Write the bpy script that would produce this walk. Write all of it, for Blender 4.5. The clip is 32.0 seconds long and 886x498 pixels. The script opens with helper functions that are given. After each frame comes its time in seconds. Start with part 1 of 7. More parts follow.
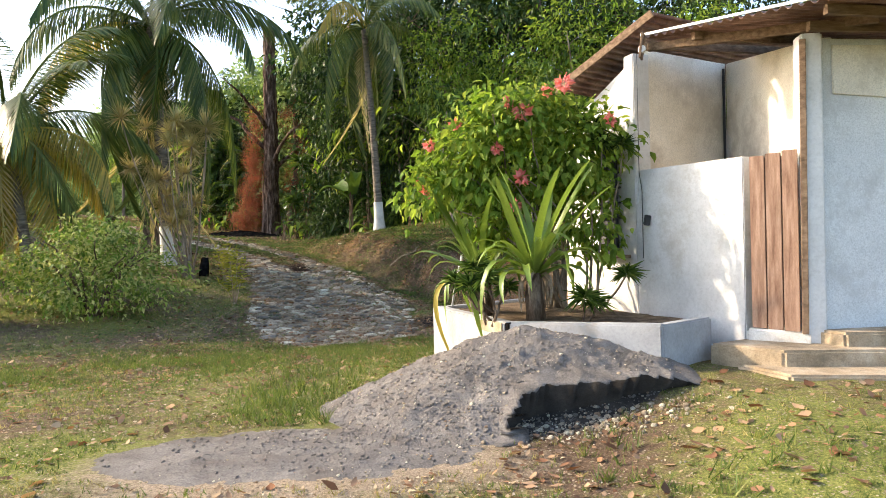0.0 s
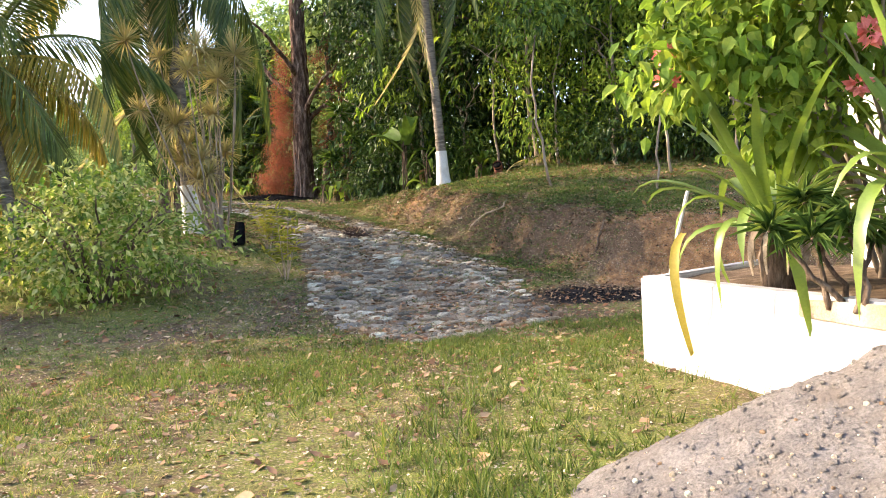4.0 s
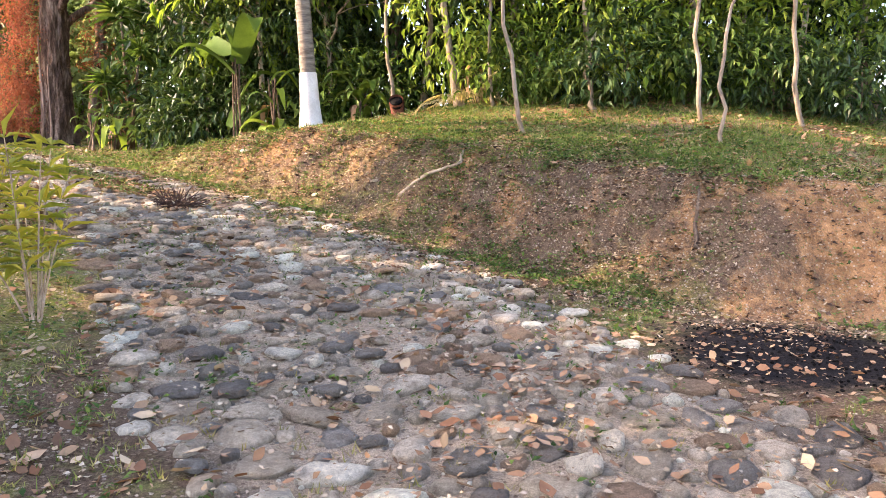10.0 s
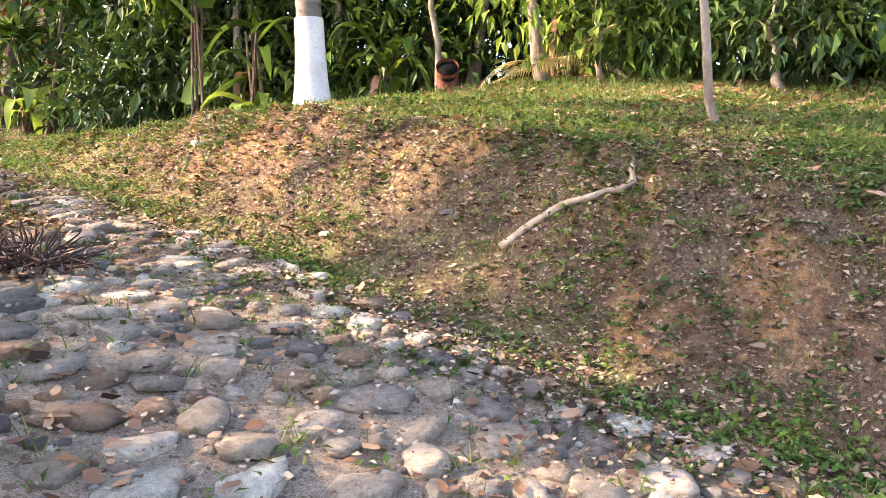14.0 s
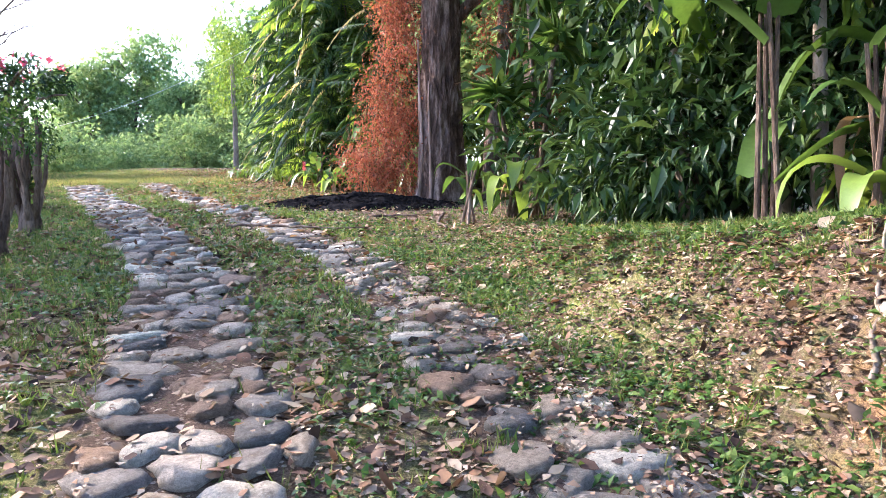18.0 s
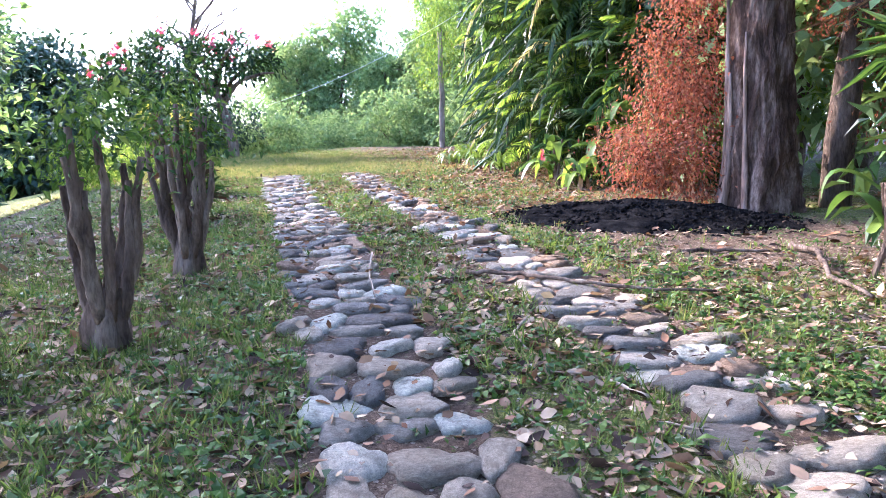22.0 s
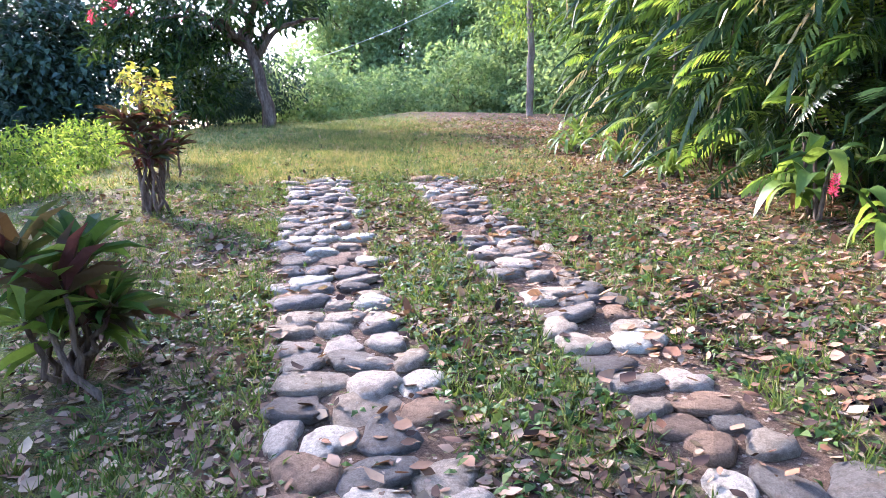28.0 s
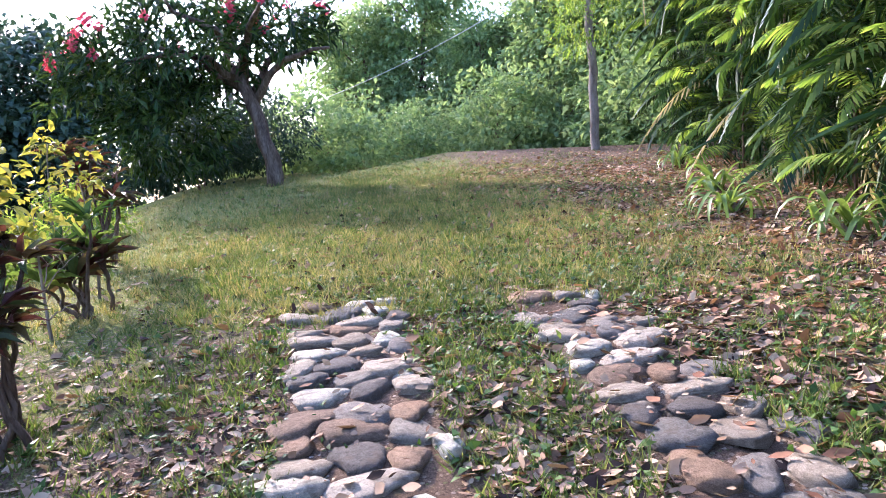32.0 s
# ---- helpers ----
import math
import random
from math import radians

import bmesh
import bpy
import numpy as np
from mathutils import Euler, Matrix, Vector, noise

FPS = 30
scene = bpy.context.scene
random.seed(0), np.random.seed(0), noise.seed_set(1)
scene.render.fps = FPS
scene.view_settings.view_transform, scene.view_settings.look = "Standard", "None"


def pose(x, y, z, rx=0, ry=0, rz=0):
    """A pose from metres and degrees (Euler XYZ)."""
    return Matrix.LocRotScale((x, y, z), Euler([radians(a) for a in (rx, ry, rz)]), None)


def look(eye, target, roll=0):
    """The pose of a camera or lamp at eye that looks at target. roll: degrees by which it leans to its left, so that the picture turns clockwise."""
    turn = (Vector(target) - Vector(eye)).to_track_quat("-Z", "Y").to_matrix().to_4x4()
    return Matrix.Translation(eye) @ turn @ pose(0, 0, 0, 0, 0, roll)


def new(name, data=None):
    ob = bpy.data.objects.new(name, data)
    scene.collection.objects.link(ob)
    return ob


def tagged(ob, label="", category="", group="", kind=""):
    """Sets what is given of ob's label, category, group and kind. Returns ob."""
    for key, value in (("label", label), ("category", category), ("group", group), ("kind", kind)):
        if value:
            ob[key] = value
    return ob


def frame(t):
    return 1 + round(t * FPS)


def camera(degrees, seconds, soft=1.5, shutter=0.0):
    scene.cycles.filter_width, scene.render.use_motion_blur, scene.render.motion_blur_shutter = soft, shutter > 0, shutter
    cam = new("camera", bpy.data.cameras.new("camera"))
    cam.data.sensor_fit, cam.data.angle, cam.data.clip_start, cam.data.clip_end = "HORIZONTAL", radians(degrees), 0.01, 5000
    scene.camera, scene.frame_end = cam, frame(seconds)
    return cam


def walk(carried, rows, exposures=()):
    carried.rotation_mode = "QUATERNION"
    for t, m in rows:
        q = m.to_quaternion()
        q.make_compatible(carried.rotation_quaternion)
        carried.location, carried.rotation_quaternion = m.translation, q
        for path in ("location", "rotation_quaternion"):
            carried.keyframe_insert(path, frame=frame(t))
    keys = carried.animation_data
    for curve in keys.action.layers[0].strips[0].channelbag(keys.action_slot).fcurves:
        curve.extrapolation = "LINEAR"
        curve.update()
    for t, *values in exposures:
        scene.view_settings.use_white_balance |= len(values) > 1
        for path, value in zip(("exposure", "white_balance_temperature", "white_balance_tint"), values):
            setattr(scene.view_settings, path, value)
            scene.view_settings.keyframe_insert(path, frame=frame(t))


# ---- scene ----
cam = camera(62.1, 32.0, 0.55)
EXPOSURES = ((0, 1.95, 6500, 11), (6, 2.85, 6750, 21), (10, 3.2, 6950, 27), (13, 3.28, 6800, 27), (18, 3.02, 5300, 24), (24, 3.35, 5050, 29), (32, 2.72, 5150, 30))
PATH = [
    (0, (-0.105, 0.04, 1.662), (-0.075, 2.039, 1.629), -1.6),
    (0.5, (-0.352, 0.632, 1.703), (-0.412, 2.632, 1.705), -4.1),
    (1, (-0.608, 1.164, 1.687), (-0.747, 3.159, 1.688), -5.0),
    (1.5, (-0.855, 1.734, 1.596), (-1.114, 3.717, 1.606), -4.3),
    (2, (-1.027, 2.166, 1.547), (-1.345, 4.14, 1.504), -3.4),
    (2.5, (-1.246, 2.703, 1.493), (-1.54, 4.68, 1.416), -3.8),
    (3, (-1.52, 3.132, 1.443), (-1.727, 5.119, 1.338), -4.0),
    (3.5, (-1.709, 3.693, 1.379), (-1.787, 5.688, 1.262), -3.4),
    (5.5, (-2.615, 6.195, 1.365), (-2.513, 8.189, 1.261), -4.5),
    (6, (-2.948, 6.805, 1.325), (-2.783, 8.795, 1.215), -5.0),
    (6.5, (-3.218, 7.341, 1.27), (-3.062, 9.33, 1.148), -3.8),
    (7, (-3.429, 8.032, 1.224), (-3.282, 10.021, 1.074), -2.3),
    (7.5, (-3.56, 8.562, 1.212), (-3.335, 10.542, 1.038), -1.8),
    (8, (-3.633, 9.218, 1.2), (-3.299, 11.183, 1.041), -1.5),
    (8.5, (-3.693, 9.781, 1.222), (-3.242, 11.724, 1.076), -0.8),
    (9, (-3.616, 10.411, 1.219), (-3.068, 12.33, 1.077), 0.4),
    (9.5, (-3.627, 11.046, 1.186), (-3.061, 12.953, 0.987), -0.4),
    (10, (-3.557, 11.746, 1.198), (-2.961, 13.643, 0.984), -0.9),
    (10.5, (-3.63, 12.394, 1.21), (-3.012, 14.287, 1.027), -0.8),
    (11, (-3.581, 12.953, 1.193), (-2.773, 14.767, 0.952), 0.6),
    (11.5, (-3.544, 13.56, 1.207), (-2.67, 15.335, 0.914), 0.4),
    (12, (-3.491, 14.078, 1.245), (-2.589, 15.831, 0.908), 0.0),
    (12.5, (-3.335, 14.668, 1.229), (-2.505, 16.456, 0.888), 0.7),
    (13, (-3.198, 15.353, 1.275), (-2.437, 17.173, 0.945), 1.2),
    (13.5, (-3.035, 16.047, 1.285), (-2.337, 17.901, 1.008), 1.0),
    (14, (-3.067, 16.632, 1.416), (-2.432, 18.513, 1.173), 0.5),
    (14.5, (-3.169, 17.164, 1.54), (-2.665, 19.084, 1.292), -1.2),
    (16.5, (-3.557, 19.565, 1.78), (-3.502, 21.558, 1.623), 1.0),
    (17, (-3.692, 19.862, 1.836), (-3.806, 21.854, 1.695), 0.4),
    (17.5, (-3.773, 20.231, 1.918), (-4.093, 22.2, 1.777), -1.2),
    (18, (-3.933, 20.57, 1.996), (-4.455, 22.496, 1.863), -2.1),
    (18.5, (-4.169, 20.932, 2.087), (-4.662, 22.864, 1.932), -1.5),
    (19, (-4.337, 21.3, 2.144), (-4.979, 23.189, 2.001), -1.4),
    (19.5, (-4.595, 21.617, 2.173), (-5.359, 23.46, 2.031), -2.3),
    (20, (-4.778, 22.014, 2.192), (-5.635, 23.814, 2.038), -2.6),
    (20.5, (-5.07, 22.403, 2.262), (-6.022, 24.154, 2.102), -2.2),
    (21, (-5.378, 22.681, 2.297), (-6.376, 24.403, 2.108), -1.9),
    (21.5, (-5.704, 23.092, 2.382), (-6.725, 24.801, 2.183), -2.3),
    (22, (-6.028, 23.434, 2.486), (-7.025, 25.156, 2.29), -2.2),
    (22.5, (-6.267, 23.877, 2.513), (-7.194, 25.637, 2.304), -1.5),
    (23, (-6.58, 24.272, 2.568), (-7.421, 26.071, 2.332), -0.5),
    (23.5, (-6.819, 24.595, 2.632), (-7.614, 26.414, 2.388), -0.1),
    (24, (-7.055, 24.929, 2.694), (-7.845, 26.753, 2.469), 0.4),
    (24.5, (-7.299, 25.252, 2.782), (-8.116, 27.065, 2.573), 1.5),
    (26.5, (-8.529, 26.673, 2.998), (-9.465, 28.42, 2.733), -1.3),
    (27, (-8.858, 26.961, 3.061), (-9.827, 28.687, 2.779), -1.9),
    (27.5, (-9.198, 27.299, 3.124), (-10.253, 28.972, 2.826), -1.7),
    (28, (-9.565, 27.676, 3.215), (-10.674, 29.309, 2.894), -1.5),
    (28.5, (-9.883, 28.153, 3.281), (-11.046, 29.749, 2.967), -1.5),
    (29, (-10.282, 28.483, 3.306), (-11.41, 30.107, 3.01), -1.3),
    (29.5, (-10.697, 28.92, 3.385), (-11.813, 30.561, 3.14), -1.6),
    (30, (-11.128, 29.342, 3.451), (-12.239, 30.996, 3.282), -2.1),
    (30.5, (-11.487, 29.75, 3.486), (-12.587, 31.413, 3.323), -2.1),
    (31, (-11.893, 30.14, 3.535), (-13.025, 31.778, 3.348), -3.3),
    (31.5, (-12.263, 30.465, 3.573), (-13.427, 32.077, 3.358), -4.3),
    (32, (-12.57, 30.843, 3.611), (-13.728, 32.457, 3.373), -5.2),
]
walk(cam, [(t, look(eye, target, roll)) for t, eye, target, roll in PATH], EXPOSURES)

# ---- world and sun ----
SUN_TO = Vector((-0.88, 0.26, 0.47)).normalized()
world = bpy.data.worlds.new("sky")
scene.world = world
world.use_nodes = True
wn = world.node_tree
sky = wn.nodes.new("ShaderNodeTexSky")
sky.sky_type, sky.sun_disc = "NISHITA", False
sky.sun_elevation, sky.sun_rotation = math.asin(SUN_TO.z), math.atan2(SUN_TO.x, SUN_TO.y)
sky.air_density, sky.dust_density, sky.ozone_density = 1.0, 2.6, 1.2
wn.links.new(sky.outputs[0], wn.nodes["Background"].inputs[0])
wn.nodes["Background"].inputs[1].default_value = 0.15
sun_data = bpy.data.lights.new("sun", "SUN")
sun_data.energy, sun_data.angle, sun_data.color = 2.4, radians(1.2), (1.0, 0.80, 0.56)
sun_lamp = new("sun", sun_data)
sun_lamp.matrix_world = look(SUN_TO * 60, (0, 0, 0))

# ---- materials ----


def nodes_of(name):
    m = bpy.data.materials.new(name)
    m.use_nodes = True
    nt = m.node_tree
    return m, nt, nt.nodes["Principled BSDF"]


def ramp_of(nt, fac, cols, lo=0.0, hi=1.0):
    r = nt.nodes.new("ShaderNodeValToRGB")
    els = r.color_ramp.elements
    while len(els) < len(cols):
        els.new(0.5)
    for i, c in enumerate(cols):
        els[i].position = lo + (hi - lo) * i / max(1, len(cols) - 1)
        els[i].color = (*c, 1)
    nt.links.new(fac, r.inputs[0])
    return r.outputs[0]


def noise_of(nt, vec, scale, detail=5.0, rough=0.6):
    n = nt.nodes.new("ShaderNodeTexNoise")
    n.inputs["Scale"].default_value, n.inputs["Detail"].default_value, n.inputs["Roughness"].default_value = scale, detail, rough
    nt.links.new(vec, n.inputs["Vector"])
    return n.outputs[0]


def mixed(nt, fac, a, b, blend="MIX"):
    n = nt.nodes.new("ShaderNodeMix")
    n.data_type, n.blend_type = "RGBA", blend
    for sock, v in ((n.inputs[0], fac), (n.inputs[6], a), (n.inputs[7], b)):
        if isinstance(v, (int, float)):
            sock.default_value = v
        elif isinstance(v, tuple):
            sock.default_value = (*v, 1)
        else:
            nt.links.new(v, sock)
    return n.outputs[2]


def math_of(nt, op, a, b=0.5, clamp=True):
    n = nt.nodes.new("ShaderNodeMath")
    n.operation, n.use_clamp = op, clamp
    for sock, v in ((n.inputs[0], a), (n.inputs[1], b)):
        if isinstance(v, (int, float)):
            sock.default_value = v
        else:
            nt.links.new(v, sock)
    return n.outputs[0]


def bump_of(nt, bsdf, height_out, strength, dist):
    b = nt.nodes.new("ShaderNodeBump")
    b.inputs["Strength"].default_value, b.inputs["Distance"].default_value = strength, dist
    nt.links.new(height_out, b.inputs["Height"])
    nt.links.new(b.outputs[0], bsdf.inputs["Normal"])


def surface(name, cols, scale=3.0, fine=40.0, rough=0.85, bump=0.5, dist=0.02, metal=0.0, vary=0.0, stretch=None, stain=None, tone=(0.62, 1.22)):
    """A worn surface: broad blotches, fine grain, relief, and a shift of tone from object to object."""
    m, nt, bsdf = nodes_of(name)
    tc = nt.nodes.new("ShaderNodeTexCoord")
    vec = tc.outputs["Object"]
    if stretch:
        mp = nt.nodes.new("ShaderNodeMapping")
        mp.inputs["Scale"].default_value = stretch
        nt.links.new(vec, mp.inputs[0])
        vec = mp.outputs[0]
    broad, grain = noise_of(nt, vec, scale, 6), noise_of(nt, vec, fine, 8, 0.7)
    col = ramp_of(nt, broad, cols, 0.3, 0.7)
    tone = ramp_of(nt, grain, ((tone[0],) * 3, (1.0, 1.0, 1.0), (tone[1],) * 3), 0.3, 0.72)
    col = mixed(nt, 0.8, col, tone, "MULTIPLY")
    if stain:
        spots = ramp_of(nt, noise_of(nt, vec, scale * 0.6, 8, 0.75), ((0, 0, 0), (1, 1, 1)), 0.52, 0.66)
        col = mixed(nt, spots, col, stain)
    if vary:
        oi = nt.nodes.new("ShaderNodeObjectInfo")
        hsv = nt.nodes.new("ShaderNodeHueSaturation")
        v = math_of(nt, "MULTIPLY_ADD", oi.outputs["Random"], 2 * vary, clamp=False)
        v.node.inputs[2].default_value = 1 - vary
        nt.links.new(v, hsv.inputs["Value"])
        nt.links.new(col, hsv.inputs["Color"])
        col = hsv.outputs[0]
    nt.links.new(col, bsdf.inputs["Base Color"])
    bsdf.inputs["Roughness"].default_value, bsdf.inputs["Metallic"].default_value = rough, metal
    bsdf.inputs["Specular IOR Level"].default_value = 0.0 if rough > 0.99 else 0.1 if rough > 0.75 else 0.5
    bump_of(nt, bsdf, mixed(nt, 0.5, broad, grain), bump, dist)
    return m


def foliage(name, cols, rough=0.45, through_light=0.35, spec=0.25):
    """Leaves: each leaf its own tone, light shining through."""
    m, nt, bsdf = nodes_of(name)
    geo = nt.nodes.new("ShaderNodeNewGeometry")
    tc = nt.nodes.new("ShaderNodeTexCoord")
    col = ramp_of(nt, geo.outputs["Random Per Island"], cols)
    clump = noise_of(nt, tc.outputs["Object"], 1.3, 4)
    col = mixed(nt, 0.75, col, ramp_of(nt, clump, ((0.6, 0.62, 0.6), (1.0, 1.0, 1.0), (1.25, 1.22, 1.05)), 0.3, 0.7), "MULTIPLY")
    grain = noise_of(nt, tc.outputs["Object"], 45, 3)
    col = mixed(nt, 0.5, col, ramp_of(nt, grain, ((0.75, 0.75, 0.75), (1.15, 1.15, 1.1)), 0.3, 0.7), "MULTIPLY")
    nt.links.new(col, bsdf.inputs["Base Color"])
    bsdf.inputs["Roughness"].default_value = rough
    bsdf.inputs["Specular IOR Level"].default_value = spec
    tr = nt.nodes.new("ShaderNodeBsdfTranslucent")
    nt.links.new(mixed(nt, 0.6, col, (1.0, 0.95, 0.35), "MULTIPLY"), tr.inputs[0])
    ms = nt.nodes.new("ShaderNodeMixShader")
    ms.inputs[0].default_value = through_light
    nt.links.new(bsdf.outputs[0], ms.inputs[1])
    nt.links.new(tr.outputs[0], ms.inputs[2])
    nt.links.new(ms.outputs[0], nt.nodes["Material Output"].inputs[0])
    return m


def ground_material():
    """Lawn, leaf mould, orange subsoil, grey sand and ash, blended by the ground's own cover map."""
    m, nt, bsdf = nodes_of("earth")
    tc = nt.nodes.new("ShaderNodeTexCoord")
    vec = tc.outputs["Object"]
    cov = nt.nodes.new("ShaderNodeVertexColor")
    cov.layer_name = "cover"
    sep = nt.nodes.new("ShaderNodeSeparateColor")
    nt.links.new(cov.outputs[0], sep.inputs[0])
    n1, n2, n3, n4 = noise_of(nt, vec, 1.1, 6), noise_of(nt, vec, 7, 8, 0.7), noise_of(nt, vec, 45, 8, 0.75), noise_of(nt, vec, 160, 4, 0.7)
    soil = ramp_of(nt, n3, ((0.045, 0.03, 0.02), (0.10, 0.068, 0.045), (0.17, 0.12, 0.08), (0.28, 0.21, 0.145)), 0.28, 0.74)
    grass = ramp_of(nt, n3, ((0.06, 0.065, 0.02), (0.125, 0.15, 0.038), (0.24, 0.24, 0.07), (0.38, 0.32, 0.15)), 0.3, 0.72)
    orange = ramp_of(nt, n2, ((0.125, 0.075, 0.042), (0.28, 0.16, 0.08), (0.47, 0.28, 0.135)), 0.32, 0.7)
    sand = ramp_of(nt, n3, ((0.145, 0.112, 0.078), (0.335, 0.265, 0.185), (0.49, 0.41, 0.31)), 0.28, 0.74)
    ash = ramp_of(nt, n3, ((0.010, 0.009, 0.009), (0.022, 0.02, 0.02), (0.06, 0.055, 0.05)), 0.35, 0.75)
    edge = math_of(nt, "SUBTRACT", n2, 0.5, False)
    def cut(sock, width=0.22):
        v = math_of(nt, "ADD", sock, math_of(nt, "MULTIPLY", edge, 1.3, False), False)
        mr = nt.nodes.new("ShaderNodeMapRange")
        mr.inputs[1].default_value, mr.inputs[2].default_value = 0.5 - width, 0.5 + width
        nt.links.new(v, mr.inputs[0])
        return mr.outputs[0]
    col = mixed(nt, cut(sep.outputs[0]), soil, grass)
    col = mixed(nt, cut(sep.outputs[1]), col, orange)
    col = mixed(nt, cut(sep.outputs[2]), col, sand)
    col = mixed(nt, cut(cov.outputs[1]), col, ash)
    bits = nt.nodes.new("ShaderNodeTexVoronoi")
    bits.inputs["Scale"].default_value = 42
    nt.links.new(vec, bits.inputs["Vector"])
    cell = nt.nodes.new("ShaderNodeSeparateColor")
    nt.links.new(bits.outputs["Color"], cell.inputs[0])
    some = math_of(nt, "MULTIPLY", math_of(nt, "GREATER_THAN", cell.outputs[0], 0.50), math_of(nt, "LESS_THAN", bits.outputs["Distance"], 0.42))
    some = math_of(nt, "MULTIPLY", some, math_of(nt, "SUBTRACT", 0.75, cut(cov.outputs[1])))
    col = mixed(nt, some, col, ramp_of(nt, cell.outputs[1], ((0.06, 0.04, 0.028), (0.16, 0.11, 0.075), (0.36, 0.29, 0.21), (0.10, 0.12, 0.035), (0.25, 0.18, 0.13), (0.46, 0.40, 0.32))))
    col = mixed(nt, 0.7, col, ramp_of(nt, n4, ((0.30, 0.30, 0.30), (1, 1, 1), (1.8, 1.78, 1.75)), 0.34, 0.68), "MULTIPLY")
    col = mixed(nt, 0.6, col, ramp_of(nt, n1, ((0.75, 0.75, 0.75), (1.2, 1.2, 1.2)), 0.3, 0.7), "MULTIPLY")
    nt.links.new(col, bsdf.inputs["Base Color"])
    bsdf.inputs["Roughness"].default_value = 0.95
    bsdf.inputs["Specular IOR Level"].default_value = 0.03
    bump_of(nt, bsdf, mixed(nt, 0.5, n3, mixed(nt, 0.5, n2, n4)), 0.9, 0.05)
    return m


def stone_material():
    """River stones: each its own colour, veined and speckled."""
    m, nt, bsdf = nodes_of("river_stone")
    tc, oi = nt.nodes.new("ShaderNodeTexCoord"), nt.nodes.new("ShaderNodeObjectInfo")
    geo = nt.nodes.new("ShaderNodeNewGeometry")
    add_ = nt.nodes.new("ShaderNodeVectorMath")
    add_.operation = "ADD"
    pick = math_of(nt, "FRACT", math_of(nt, "ADD", oi.outputs["Random"], math_of(nt, "MULTIPLY", geo.outputs["Random Per Island"], 1.0), False), 0)
    nt.links.new(tc.outputs["Object"], add_.inputs[0])
    nt.links.new(math_of(nt, "MULTIPLY", pick, 40, False), add_.inputs[1])
    vec = add_.outputs[0]
    col = ramp_of(nt, pick, ((0.371, 0.310, 0.226), (0.457, 0.388, 0.285), (0.201, 0.189, 0.161), (0.502, 0.434, 0.324), (0.284, 0.258, 0.216), (0.348, 0.241, 0.154), (0.174, 0.158, 0.135), (0.620, 0.600, 0.474), (0.411, 0.350, 0.257), (0.266, 0.193, 0.132), (0.548, 0.479, 0.370), (0.339, 0.301, 0.238), (0.620, 0.566, 0.439), (0.420, 0.338, 0.234)))
    col.node.color_ramp.interpolation = "CONSTANT"
    n1, n2, n3 = noise_of(nt, vec, 3, 6), noise_of(nt, vec, 9, 8, 0.8), noise_of(nt, vec, 34, 6, 0.85)
    col = mixed(nt, 0.85, col, ramp_of(nt, n2, ((0.5, 0.49, 0.47), (1, 1, 1), (1.45, 1.45, 1.45)), 0.32, 0.68), "MULTIPLY")
    col = mixed(nt, 0.7, col, ramp_of(nt, n3, ((0.5, 0.5, 0.5), (1, 1, 1), (1.45, 1.45, 1.45)), 0.34, 0.66), "MULTIPLY")
    dirt = ramp_of(nt, n1, ((0, 0, 0), (1, 1, 1)), 0.52, 0.66)
    col = mixed(nt, math_of(nt, "MULTIPLY", dirt, 0.5), col, (0.17, 0.13, 0.09))
    nt.links.new(col, bsdf.inputs["Base Color"])
    bsdf.inputs["Roughness"].default_value = 0.85
    bsdf.inputs["Specular IOR Level"].default_value = 0.06
    bump_of(nt, bsdf, mixed(nt, 0.4, n2, n3), 1.0, 0.09)
    return m


EARTH, STONE = ground_material(), stone_material()
BARK = surface("bark", ((0.045, 0.031, 0.023), (0.12, 0.086, 0.062), (0.23, 0.18, 0.135)), 5, 40, 0.95, 1.0, 0.05, stretch=(1, 1, 0.25), tone=(0.4, 1.4))
BARK_PALE = surface("pale_bark", ((0.11, 0.085, 0.06), (0.22, 0.18, 0.135), (0.34, 0.285, 0.225)), 6, 45, 0.9, 0.7, 0.02, stretch=(1, 1, 0.4))
BARK_DEAD = surface("weathered_dead_bark", ((0.03, 0.019, 0.014), (0.12, 0.074, 0.052), (0.36, 0.26, 0.20)), 4, 26, 0.95, 1.0, 0.12, stretch=(2.0, 2.0, 0.5), tone=(0.35, 1.6))
PALM_BARK = surface("ringed_palm_bark", ((0.07, 0.058, 0.05), (0.16, 0.14, 0.115), (0.26, 0.225, 0.185)), 5, 35, 0.9, 0.8, 0.03, stretch=(1, 1, 5))
LIME = surface("limewash", ((0.42, 0.41, 0.38), (0.54, 0.535, 0.51), (0.62, 0.615, 0.59)), 3, 60, 0.9, 0.5, 0.012, stain=(0.42, 0.36, 0.29))
# worn whitewash, greyed further to stand in for tree shade on the planter
PLANTER_WASH = surface("weathered_planter_wash", ((0.26, 0.265, 0.27), (0.335, 0.34, 0.345), (0.40, 0.405, 0.41)), 2.2, 30, 0.9, 0.6, 0.014, stain=(0.29, 0.275, 0.25), tone=(0.8, 1.1))
WALL_WHITE = surface("whitewashed_render", ((0.47, 0.465, 0.45), (0.57, 0.57, 0.56), (0.64, 0.64, 0.63)), 1.4, 24, 0.9, 0.7, 0.014, stain=(0.43, 0.41, 0.37), tone=(0.82, 1.1))
WALL_CREAM = surface("cream_limewash", ((0.60, 0.55, 0.46), (0.70, 0.65, 0.555), (0.76, 0.72, 0.64)), 1.6, 50, 0.9, 0.5, 0.012, stain=(0.50, 0.45, 0.37))
